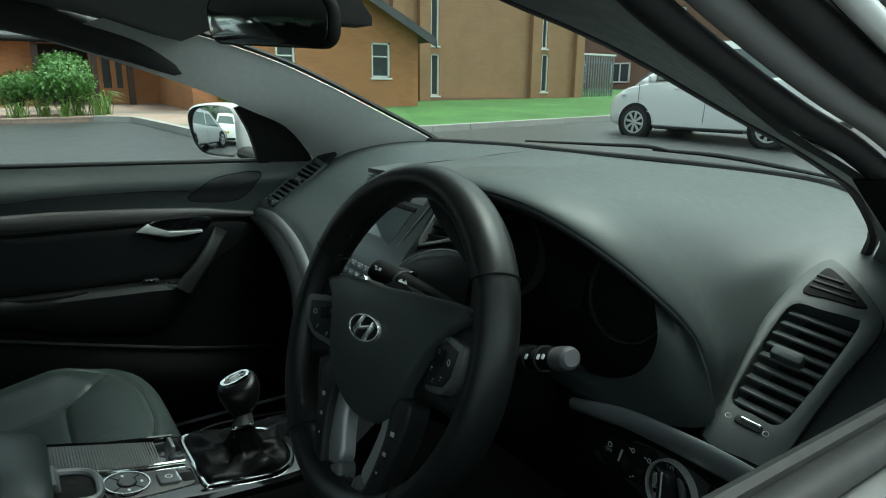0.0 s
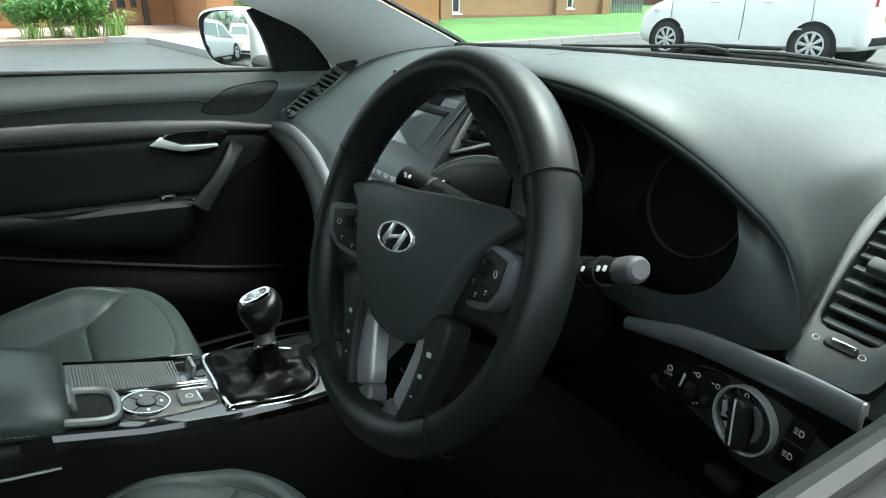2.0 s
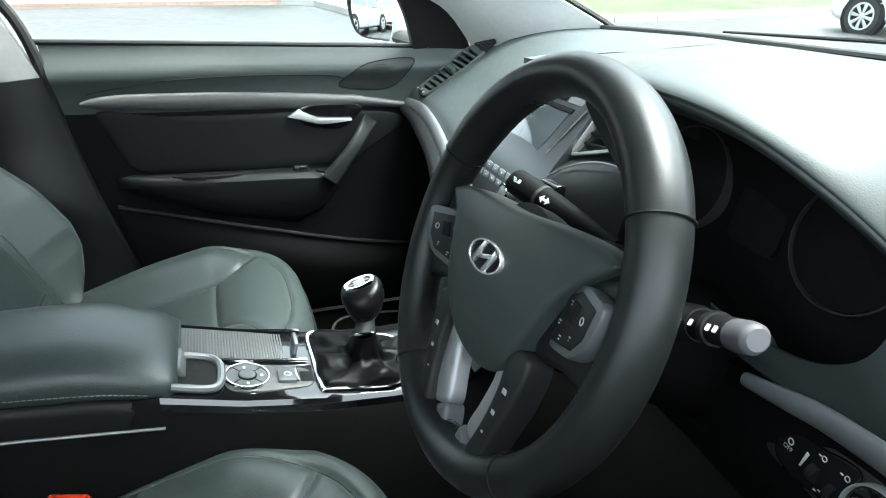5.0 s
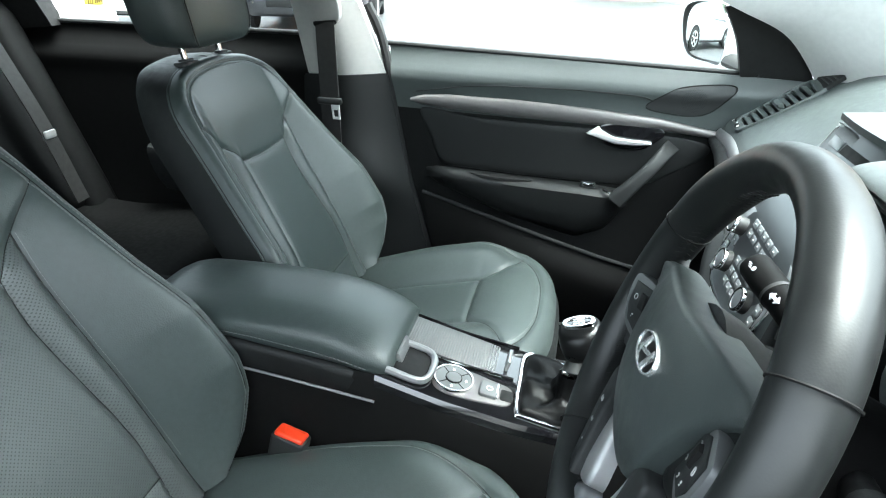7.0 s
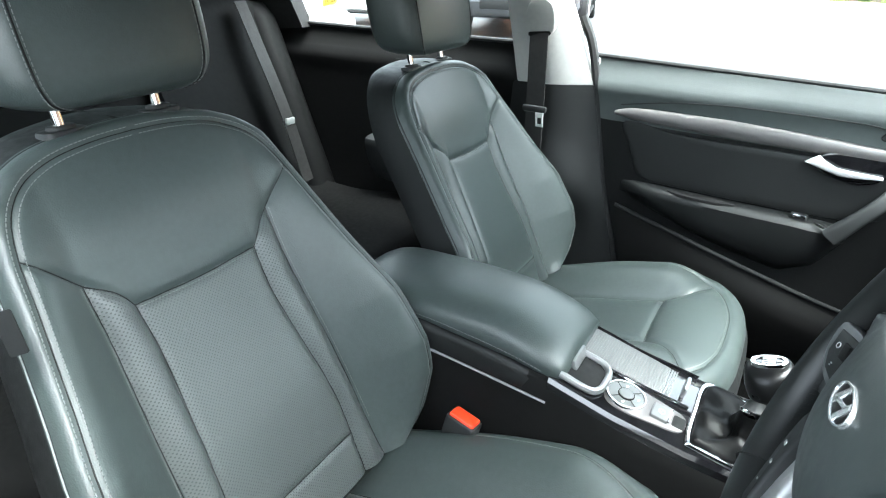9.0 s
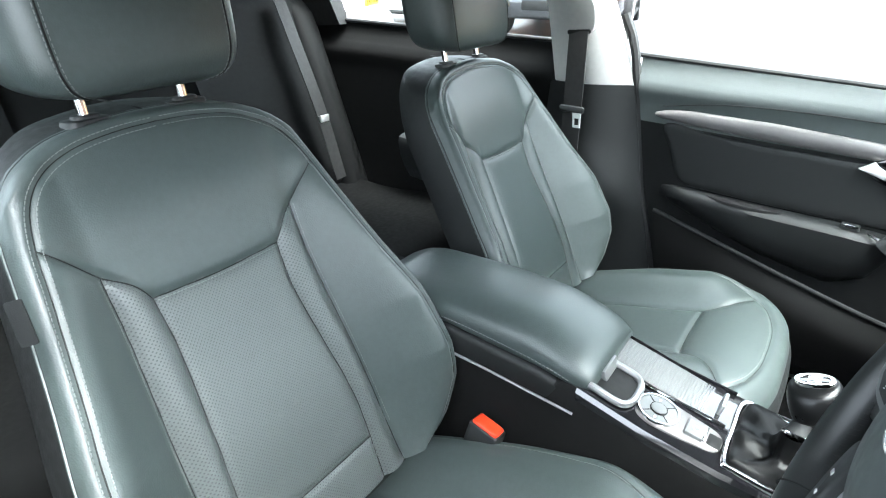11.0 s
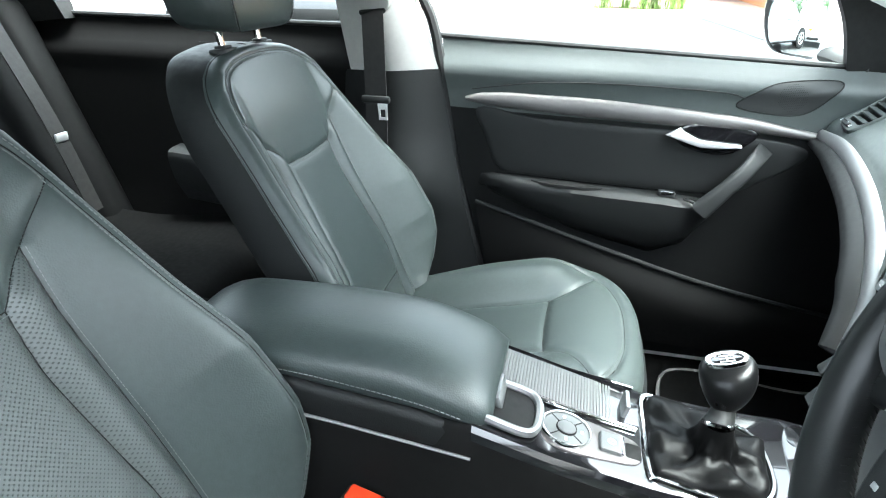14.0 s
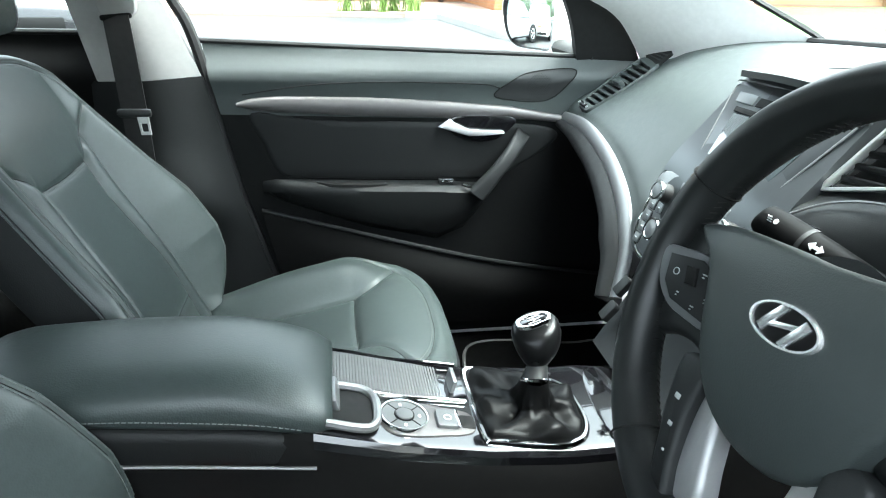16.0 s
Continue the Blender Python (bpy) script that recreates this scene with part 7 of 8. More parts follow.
part("gaiter", loft(gt, caps=False), GAITER, lever, "creased black leather gaiter", 75)
# knob: it leans with the lever, and its long cap faces up and back
LR, LC = np.array([0.0440, -0.0330, 0.6605]), np.array([0.0150, -0.0300, 0.7190])
LA = (LC - LR) / np.linalg.norm(LC - LR)
LN = np.array([0.08, -0.28, 0.95]) / np.linalg.norm([0.08, -0.28, 0.95])
def lever_ring(t, rl, rw, n=28):
    """A section of the lever: t from the collar to the cap, rl and rw its half length and width."""
    nn = LA * (1 - t) + LN * t
    nn = nn / np.linalg.norm(nn)
    e1 = np.array([0, 1.0, 0]) - nn * nn[1]
    e1 /= np.linalg.norm(e1)
    e2 = np.cross(nn, e1)
    c = LR + (LC - LR) * t + np.array([-0.002, 0.005, 0.0]) * max(0.0, math.sin(math.pi * min(1.0, t)))
    return [c + e1 * rl * math.cos(a) + e2 * rw * math.sin(a) for a in np.linspace(0, 2 * math.pi, n, endpoint=False)]
part("collar", loft([lever_ring(t, r, r) for t, r in ((-0.06, 0.0150), (-0.05, 0.0172), (0.0, 0.0176), (0.02, 0.0160))]), CHROME, lever, "chrome collar", 30)
part("neck", loft([lever_ring(t, r, r) for t, r in ((0.0, 0.0160), (0.12, 0.0140), (0.26, 0.0125), (0.40, 0.0135))]), PLASTIC, lever)
kb = part("knob", loft([lever_ring(t, l, w_) for t, l, w_ in crom([(0.22, 0.0115, 0.0110), (0.30, 0.0170, 0.0160), (0.45, 0.0235, 0.0215), (0.62, 0.0280, 0.0250), (0.80, 0.0300, 0.0262), (0.94, 0.0290, 0.0248), (1.02, 0.0255, 0.0205), (1.05, 0.0210, 0.0160)], 26)]), mat("gear_knob_leather", (0.0032, 0.0034, 0.0036), 0.30, spec=0.25, grain=0.1, scale=700, kind="voronoi", vary=0.1), lever, "black leather gear knob", 60)
kt = Frame(LC + LN * 0.0032, (1, 0, 0), np.array([0, 1.0, 0]) - LN * LN[1])
kt.n = LN
cap_o = crom([(0.0, 0.0255), (0.0105, 0.020), (0.0150, 0.006), (0.0145, -0.010), (0.0095, -0.022), (0.0, -0.0255), (-0.0095, -0.022), (-0.0145, -0.010), (-0.0150, 0.006), (-0.0105, 0.020)], 40, True) * 0.88
part("knob_cap", hollow(kt, cap_o, cap_o * 0.74, -0.004, 0.0035), CHROME, kb, "chrome ring of the knob's cap")
part("cap_plate", slab(kt, cap_o * 0.76, -0.004, 0.0022, 0.0008), PIANO, kb)
for x in (-0.0055, 0.0, 0.0055):
    part("gear_mark", slab(kt, [(x + p, q) for p, q in rrect(0.0012, 0.016, 0.0005, 2)], 0.001, 0.0030, 0.0002), WHITEMARK, kb)
part("gear_mark", slab(kt, rrect(0.0122, 0.0013, 0.0005, 2), 0.001, 0.0030, 0.0002), WHITEMARK, kb)
# front tray opening beside the lever
part("front_tray", slab(on_top(0.03, 0.085), crom([(-0.07, -0.02), (0.06, -0.03), (0.07, 0.03), (-0.06, 0.03)], 24, True), -0.01, 0.0015, 0.001), PIANO, console)
# armrest
arm = thing("console_armrest", (0.016, -0.45, 0.64), "padded black leather armrest lid on the console", "armrest")
LX = 0.014
LIDTOP = [tuple(p) for p in crom([(0.0, 0.700), (0.05, 0.709), (0.15, 0.717), (0.45, 0.7235), (0.68, 0.7225), (0.78, 0.716), (0.87, 0.704), (0.94, 0.692), (1.0, 0.674)], 60)]
sec = []
for t in np.linspace(0, 1, 44):
    y = -0.66 + t * (0.66 - 0.272)
    wd = np.interp(t, [0, 0.04, 0.12, 0.6, 0.88, 0.96, 1.0], [0.13, 0.168, 0.186, 0.188, 0.186, 0.180, 0.166])
    zb = np.interp(t, [0, 0.41, 0.8, 1], [0.694, 0.688, 0.670, 0.652])
    zt = float(np.interp(t, *zip(*LIDTOP)))
    h = zt - zb
    pr = []
    for a in np.linspace(0, 2 * math.pi, 28, endpoint=False):
        cx, sx_ = math.cos(a), math.sin(a)
        px = (abs(cx) ** 0.62) * (1 if cx > 0 else -1) * wd / 2
        pz = (abs(sx_) ** 0.8) * (1 if sx_ > 0 else -1)
        pr.append((LX + px, y, zb + (h * pz if pz > 0 else 0.012 * pz)))
    sec.append(pr)
part("lid", loft(sec), LEATHER, arm, "soft leather lid", 60)
sec = []
for t in np.linspace(0, 1, 16):
    y = -0.655 + t * (0.655 - 0.284)
    wd = np.interp(t, [0, 0.06, 0.9, 1.0], [0.17, 0.200, 0.198, 0.172])
    zb = np.interp(t, [0, 1], [0.642, 0.612])
    zt = np.interp(t, [0, 0.41, 0.8, 1], [0.690, 0.684, 0.666, 0.648])
    zm = (zt + zb) / 2
    sec.append([(LX + px, y, zm + pz) for px, pz in rrect(wd, zt - zb, 0.012, 4)])
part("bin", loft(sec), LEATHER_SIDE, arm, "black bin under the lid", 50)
part("stitching", dashes(crom([(LX + 0.0945, y, z) for y, z in ((-0.63, 0.696), (-0.5, 0.692), (-0.42, 0.684), (-0.35, 0.674), (-0.30, 0.662))], 60), 0.006, 0.0008), STITCH, arm)
part("silver_line", tube([(0.1180, y, z) for y, z in ((-0.62, 0.657), (-0.462, 0.642), (-0.38, 0.632), (-0.29, 0.620))], 0.002, 6, 24), SILVER, console, "silver line under the armrest")
part("latch", rbox((0.045, -0.268, 0.655), (0.05, 0.008, 0.028), 0.003, (15, 0, 0)), SILVER, arm, "silver release latch")

# belt buckle beside the driver's seat
bk = thing("belt_buckle", (0.148, -0.395, 0.5), "black seat belt buckle with a red button", "seat belt buckle")
bf2 = Frame((0.148, -0.400, 0.566), (0.10, 0.97, -0.20), (-1.0, 0.10, -0.10))
part("stem", web([(0.165, -0.47, 0.42), (0.155, -0.43, 0.50), (0.149, -0.405, 0.54)], (0.2, 1, 0), 0.03, 0.004), PLASTIC, bk)
part("buckle_body", slab(bf2, rrect(0.050, 0.030, 0.006), -0.07, 0.0, 0.003), PLASTIC, bk, "", 50)
part("red_button", slab(bf2, rrect(0.043, 0.024, 0.004), -0.004, 0.005, 0.003), RED, bk, "red release button", 50)

# floor mat in the passenger's footwell
mat_ = thing("floor_mat", (-0.42, 0.16, 0.29), "black carpet mat with a grey bound edge in the footwell", "floor mat")
fm = Frame((-0.42, 0.17, 0.291), (1, 0, 0), (0, 1, 0))
mo = crom([(-0.185, -0.14), (0.15, -0.15), (0.17, -0.1), (0.17, 0.15), (0.12, 0.2), (-0.15, 0.2), (-0.175, 0.1)], 48, True)
part("carpet_top", slab(fm, mo, 0.0, 0.010, 0.003), CARPET, mat_)
part("bound_edge", tube([fm(x, y, 0.009) for x, y in mo[::2]], 0.004, 6, 96, closed=True), mat("grey_binding", (0.05, 0.05, 0.05), 0.8, vary=0.1), mat_, "grey bound edge")
# airbag tag sewn into the driver's seat side
tg = Frame((0.602, -0.606, 0.897), (0.05, 0.40, -0.91), (0.40, -0.86, -0.36))
tag = part("airbag_tag", slab(tg, rrect(0.040, 0.020, 0.002), -0.0006, 0.0006, 0.0003), LEATHER_SIDE, driver_seat, "small sewn airbag tag")
part("tag_text", text_mesh("AIRBAG", 0.0095, Frame(tg(0, 0, 0.0007), tg.ex, tg.ey)), WHITEMARK, tag, "white print")

# ==== outside: the car park, buildings and parked cars ====
def gz(x, y):
    return 0.026 * (-0.8 * x + 0.55 * y)


ASPHALT = mat("damp_asphalt", (0.042, 0.043, 0.044), 0.45, grain=0.6, scale=60, vary=0.22, vscale=0.5, depth=0.004)
xs = np.r_[np.linspace(-300, -62, 8), np.linspace(-60, 60, 61), np.linspace(62, 300, 8)]
gx, gy = np.meshgrid(xs, xs)
setting("ground", gridmesh(np.stack([gx, gy, gz(np.clip(gx, -60, 60), np.clip(gy, -60, 60))], -1)), ASPHALT, "damp grey asphalt car park", "ground")


def brick_mat(name, a, b, mortar):
    m = mat(name, a, 0.85, grain=0.3, scale=80, vary=0.2, vscale=1.2)
    t = m.node_tree
    bs = t.nodes["Principled BSDF"]
    co = t.nodes.new("ShaderNodeTexCoord")
    sp = t.nodes.new("ShaderNodeSeparateXYZ")
    t.links.new(co.outputs["Object"], sp.inputs[0])
    ad = t.nodes.new("ShaderNodeMath")
    t.links.new(sp.outputs["X"], ad.inputs[0])
    t.links.new(sp.outputs["Y"], ad.inputs[1])
    cb = t.nodes.new("ShaderNodeCombineXYZ")
    t.links.new(ad.outputs[0], cb.inputs["X"])
    t.links.new(sp.outputs["Z"], cb.inputs["Y"])
    br = t.nodes.new("ShaderNodeTexBrick")
    br.inputs["Scale"].default_value = 1.0
    br.inputs["Brick Width"].default_value, br.inputs["Row Height"].default_value = 0.225, 0.075
    br.inputs["Mortar Size"].default_value = 0.008
    br.inputs["Color1"].default_value, br.inputs["Color2"].default_value, br.inputs["Mortar"].default_value = (*a, 1), (*b, 1), (*mortar, 1)
    t.links.new(cb.outputs[0], br.inputs["Vector"])
    n = t.nodes.new("ShaderNodeTexNoise")
    n.inputs["Scale"].default_value = 1.5
    t.links.new(co.outputs["Object"], n.inputs["Vector"])
    r = t.nodes.new("ShaderNodeMapRange")
    r.inputs["To Min"].default_value, r.inputs["To Max"].default_value = 0.8, 1.2
    t.links.new(n.outputs["Fac"], r.inputs["Value"])
    v = t.nodes.new("ShaderNodeVectorMath")
    v.operation = "SCALE"
    t.links.new(br.outputs["Color"], v.inputs[0])
    t.links.new(r.outputs[0], v.inputs["Scale"])
    t.links.new(v.outputs[0], bs.inputs["Base Color"])
    return m


BRICK = brick_mat("orange_brick", (0.36, 0.155, 0.06), (0.42, 0.19, 0.08), (0.34, 0.19, 0.11))
BRICK_HALL = brick_mat("buff_brown_brick", (0.30, 0.17, 0.095), (0.34, 0.19, 0.10), (0.30, 0.19, 0.12))
BRICK_FAR = brick_mat("brown_brick", (0.20, 0.105, 0.075), (0.23, 0.12, 0.08), (0.22, 0.14, 0.11))
PAVING = brick_mat("pink_block_paving", (0.36, 0.25, 0.20), (0.32, 0.22, 0.18), (0.22, 0.18, 0.15))
STONE = mat("pale_kerb_concrete", (0.34, 0.33, 0.31), 0.85, grain=0.4, scale=90, vary=0.15, vscale=2)
GRASS = mat("mown_grass", (0.065, 0.15, 0.035), 0.9, grain=1.0, scale=40, vary=0.35, vscale=0.7, depth=0.03)
LEAF = mat("light_green_leaf", (0.085, 0.19, 0.035), 0.55, vary=0.35, vscale=3)
LEAF2 = mat("yellow_green_leaf", (0.14, 0.23, 0.05), 0.55, vary=0.3, vscale=3)
TILE = mat("dark_roof_tile", (0.07, 0.07, 0.075), 0.75, grain=0.5, scale=14, vary=0.25, vscale=2, depth=0.02)
UPVC = mat("white_window_frame", (0.78, 0.78, 0.77), 0.4, vary=0.04)
PANE = mat("dark_window_pane", (0.05, 0.06, 0.065), 0.08, vary=0.1, coat=0.5)
WOOD = mat("dark_stained_wood", (0.05, 0.03, 0.022), 0.6, vary=0.2)
STEEL = mat("galvanised_fence", (0.22, 0.25, 0.27), 0.5, metal=0.4, vary=0.12)


def box2(x0, x1, y0, y1, z0, z1, bev=0.0):
    return rbox(((x0 + x1) / 2, (y0 + y1) / 2, (z0 + z1) / 2), (abs(x1 - x0), abs(y1 - y0), abs(z1 - z0)), bev)


def flatland(outline, up, th=0.3):
    """A level piece of ground that follows the slope, up above the asphalt."""
    p = np.array(outline, float)
    t = np.array([[x, y, gz(x, y) + up] for x, y in p])
    b = t - [0, 0, th]
    n = len(p)
    return np.vstack([t, b]), [tuple(range(n)), tuple(range(2 * n - 1, n - 1, -1))] + [(i, (i + 1) % n, n + (i + 1) % n, n + i) for i in range(n)]


pave_line = [(-14.25, -14.0), (-14.25, 1.4), (-14.05, 1.95), (-13.4, 2.12), (-11.5, 2.35), (-9.6, 2.55), (-9.2, 3.0)]
setting("pavement", flatland(pave_line + [(-9.1, 4.6), (-15.0, 4.6), (-24, 4.6), (-24, -14.0)], 0.10), PAVING, "pinkish block-paved footpath", "pavement")
setting("grass", flatland([(-9.1, 4.3), (-9.2, 7.0), (-9.5, 11.5), (-10.2, 30.0), (-24, 30), (-24, 4.3)], 0.085), GRASS, "bright mown lawn beside the buildings", "grass")
kerb = thing("kerb", (-11.5, 2.3, 0.2), "pale concrete kerb round the footpath", "kerb", kind="structure")
kp_ = crom(pave_line[1:] + [(-9.15, 4.6), (-9.25, 7.0), (-9.55, 11.5), (-10.2, 22.0)], 70)
kd = np.r_[0, np.cumsum(np.hypot(*np.diff(kp_, axis=0).T))]
for k in range(int(kd[-1] / 0.92)):
    a = [np.interp(k * 0.92 + 0.006, kd, kp_[:, i]) for i in (0, 1)]
    b = [np.interp((k + 1) * 0.92 - 0.006, kd, kp_[:, i]) for i in (0, 1)]
    d = np.array(b) - a
    s = np.array([-d[1], d[0]]) / np.linalg.norm(d) * 0.065
    q = [np.r_[np.array(e) + sg * s, 0] for e, sg in ((a, 1), (b, 1), (b, -1), (a, -1))]
    q = np.array([[x, y, gz(x, y) - 0.1] for x, y, _ in q])
    tp = q + [0, 0, 0.22]
    part("kerb_stone", (np.vstack([q, tp]), [(3, 2, 1, 0), (4, 5, 6, 7)] + [(i, (i + 1) % 4, 4 + (i + 1) % 4, 4 + i) for i in range(4)]), STONE, kerb)


def window(parent, y0, y1, z0, z1, x, lights=1, trim=0.055):
    """A white-framed window in a wall that faces +x at x."""
    wf = part("window_frame", join(box2(x - 0.03, x + 0.03, y0, y1, z1 - trim, z1), box2(x - 0.03, x + 0.03, y0, y1, z0, z0 + trim), box2(x - 0.03, x + 0.03, y0, y0 + trim, z0, z1),
                                   box2(x - 0.03, x + 0.03, y1 - trim, y1, z0, z1), *([box2(x - 0.03, x + 0.035, y0, y1, z1 - (z1 - z0) * 0.38 - trim * 0.6, z1 - (z1 - z0) * 0.38)] if lights > 1 else [])), UPVC, parent, "white window frame")
    part("pane", box2(x - 0.04, x - 0.012, y0 + 0.02, y1 - 0.02, z0 + 0.02, z1 - 0.02), PANE, wf)
    part("window_sill", box2(x - 0.03, x + 0.09, y0 - 0.05, y1 + 0.05, z0 - 0.05, z0), UPVC, wf)


def wall_with_holes(x, y0, y1, z0, z1, holes, depth=0.3, back=-1):
    """A wall in the plane x with openings (ya, yb, za, zb), depth thick."""
    ysl = sorted({y0, y1, *[v for h in holes for v in h[:2]]})
    zsl = sorted({z0, z1, *[v for h in holes for v in h[2:]]})
    ms = []
    for a, b in zip(ysl[:-1], ysl[1:]):
        run = None
        for c, d in zip(zsl[:-1], zsl[1:]):
            solid = not any(h[0] <= a and b <= h[1] and h[2] <= c and d <= h[3] for h in holes)
            if solid:
                ms.append(box2(x - depth, x, a, b, c, d))
    return join(*ms)


wing_b = thing("brick_wing", (-17, 6.7, 0.3), "single-storey orange brick wing with a gable and white windows", "building")
hs = [(5.66, 6.17, 1.33, 2.13), (8.36, 8.94, 1.31, 2.24)]
part("wall", wall_with_holes(-15.1, 3.6, 9.85, 0.0, 2.5, hs), BRICK, wing_b, "orange brick wall")
part("gable", (np.array([(-15.1, 3.6, 2.5), (-15.1, 9.85, 2.5), (-15.1, 6.7, 4.1), (-15.4, 3.6, 2.5), (-15.4, 9.85, 2.5), (-15.4, 6.7, 4.1)]), [(0, 1, 2), (5, 4, 3), (0, 3, 4, 1), (1, 4, 5, 2), (2, 5, 3, 0)]), BRICK, wing_b)
part("side_wall", box2(-24, -15.4, 3.6, 3.85, 0, 2.5), BRICK, wing_b)
part("far_wall", box2(-17.9, -15.4, 9.6, 9.85, 0, 2.5), BRICK, wing_b)
for sg in (-1, 1):
    y1 = 6.7 + sg * 3.55
    roof = part("roof", loft([[(-24, 6.7, 4.22), (-14.75, 6.7, 4.22), (-14.75, y1, 2.42), (-24, y1, 2.42)], [(-24, 6.7, 4.10), (-14.75, 6.7, 4.10), (-14.75, y1, 2.30), (-24, y1, 2.30)]]), TILE, wing_b, "dark tiled roof")
    part("barge_board", loft([[(-14.72, 6.7, 4.16), (-14.76, 6.7, 4.16), (-14.76, y1, 2.36), (-14.72, y1, 2.36)], [(-14.72, 6.7, 3.96), (-14.76, 6.7, 3.96), (-14.76, y1, 2.16), (-14.72, y1, 2.16)]]), TILE, roof)
for h in hs:
    window(wing_b, *h, -15.16, 2)
part("wall_lamp", rbox((-15.02, 7.1, 2.75), (0.14, 0.18, 0.16), 0.04), DARK, wing_b, "small dark wall lamp")
part("meter_box", box2(-19.7, -19.05, 3.52, 3.6, 0.55, 1.12, 0.01), UPVC, wing_b, "white meter box")
part("downpipe", tube([(-20.0, 3.52, 0.4), (-20.0, 3.52, 2.4)], 0.05, 8), UPVC, wing_b)

hall = thing("brick_hall", (-18, 16, 0.4), "tall buff brick hall with slit windows", "building")
hs = [(11.93, 12.26, 2.40, 4.6), (11.95, 12.29, 0.78, 2.14), (16.93, 17.2, 2.5, 4.8), (16.97, 17.3, 0.92, 2.3)]
part("wall", wall_with_holes(-17.6, 9.5, 19.0, 0.0, 9.0, hs), BRICK_HALL, hall, "buff brown brick wall")
for h in hs:
    window(hall, *h, -17.66, 1, 0.05)
for y in (10.4, 11.4, 16.3, 18.6):
    part("pier", box2(-17.6, -17.42, y, y + 0.42, 0, 9.0), BRICK_HALL, hall)
part("side_wall", box2(-30, -17.6, 18.9, 19.2, 0, 9.0), BRICK_HALL, hall)
part("plinth", box2(-17.6, -17.5, 9.5, 19.0, 0.3, 0.72), BRICK_FAR, hall)

fence = thing("palisade_fence", (-17.8, 20, 0.6), "grey steel palisade fence panel beside the hall", "fence")
for k in range(15):
    part("pale", rbox((-17.8, 19.15 + k * 0.145, 1.5), (0.03, 0.07, 1.75), 0.008), STEEL, fence)
for z in (0.95, 2.1):
    part("rail", rbox((-17.86, 20.15, z), (0.05, 2.3, 0.06), 0.008), STEEL, fence)
part("cap", rbox((-17.8, 20.15, 2.40), (0.06, 2.3, 0.07), 0.01), UPVC, fence)

block = thing("apartment_block", (-20, 34, 0.6), "brown brick block with white windows in the distance", "building")
part("wall", box2(-36, 14, 32.3, 32.6, 0, 9.0), BRICK_FAR, block)
part("roof", box2(-36.5, 14.5, 32.0, 40, 9.0, 9.3), TILE, block)
for k in range(9):
    for z in (1.4, 4.3):
        x = -31.2 + k * 3.6
        wf = part("window", join(box2(x, x + 1.5, 32.2, 32.3, z, z + 0.08), box2(x, x + 1.5, 32.2, 32.3, z + 1.12, z + 1.2), box2(x, x + 0.08, 32.2, 32.3, z, z + 1.2), box2(x + 1.42, x + 1.5, 32.2, 32.3, z, z + 1.2), box2(x + 0.7, x + 0.78, 32.2, 32.3, z, z + 1.2)), UPVC, block)
        part("pane", box2(x + 0.05, x + 1.45, 32.24, 32.28, z + 0.05, z + 1.15), PANE, wf)

ent = thing("entrance_building", (-20, 0.5, 0.4), "low orange brick entrance building with a dark porch", "building")
hs = [(0.72, 1.95, 0.3, 2.05), (2.22, 2.42, 0.95, 1.85), (2.55, 2.7, 0.95, 1.85)]
part("wall", wall_with_holes(-18.8, -16, 3.6, 0.0, 2.15, hs), BRICK, ent, "orange brick front wall")
part("porch_back", box2(-21.2, -21.0, 0.4, 2.2, 0.2, 2.3), WOOD, ent)
part("door", box2(-20.98, -20.92, 0.9, 1.8, 0.35, 2.0, 0.01), WOOD, ent, "dark wooden door")
for h in hs[1:]:
    part("window", box2(-18.95, -18.9, *h), PANE, ent)
roof = part("roof", loft([[(-18.3, -16.5, 2.15), (-18.3, 3.6, 2.15), (-22.5, 3.6, 3.9), (-22.5, -16.5, 3.9)], [(-18.3, -16.5, 2.05), (-18.3, 3.6, 2.05), (-22.5, 3.6, 3.75), (-22.5, -16.5, 3.75)]]), TILE, ent, "dark tiled roof")
for k in range(12):
    t = k / 12
    part("tile_course", box2(-18.3 - 4.2 * t - 0.03, -18.3 - 4.2 * t + 0.02, -16.5, 3.6, 2.15 + 1.75 * t, 2.15 + 1.75 * t + 0.035), TILE, roof)
for y in (0.72, 2.0, 2.85):
    part("post", box2(-18.55, -18.40, y - 0.07, y + 0.07, 0.3, 2.1), WOOD, ent, "dark porch post")
part("gutter", tube([(-18.25, -16.5, 2.10), (-18.25, 3.6, 2.10)], 0.06, 8), DARK, ent)


def foliage(parent, name, clumps, m, seed, size=0.07, per=420):
    """Leaves scattered through round clumps (x, y, z, r, squash)."""
    rng = np.random.default_rng(seed)
    V, F = [], []
    for x, y, z, r, sq in clumps:
        for k in range(per):
            d = rng.normal(size=3)
            d /= np.linalg.norm(d)
            rad = r * (0.55 + 0.5 * rng.random() ** 0.6) * (1 + 0.12 * math.sin(5 * d[0] + 7 * d[2] + x))
            p = np.array([x, y, z]) + d * rad * [1, 1, sq]
            a = np.cross(d, rng.normal(size=3))
            a /= np.linalg.norm(a) + 1e-9
            b = np.cross(d, a) + d * rng.uniform(-0.5, 0.9)
            s = size * rng.uniform(0.6, 1.3)
            o = len(V) 
            V += [p - a * s * 0.4, p + b * s * 0.55 - a * 0.05 * s, p + a * s * 0.4 + b * s * 0.2, p + b * s * 1.2]
            F += [(o, o + 1, o + 3), (o + 1, o + 2, o + 3)]
    return part(name, (np.array(V), F), m, parent, "", 180)


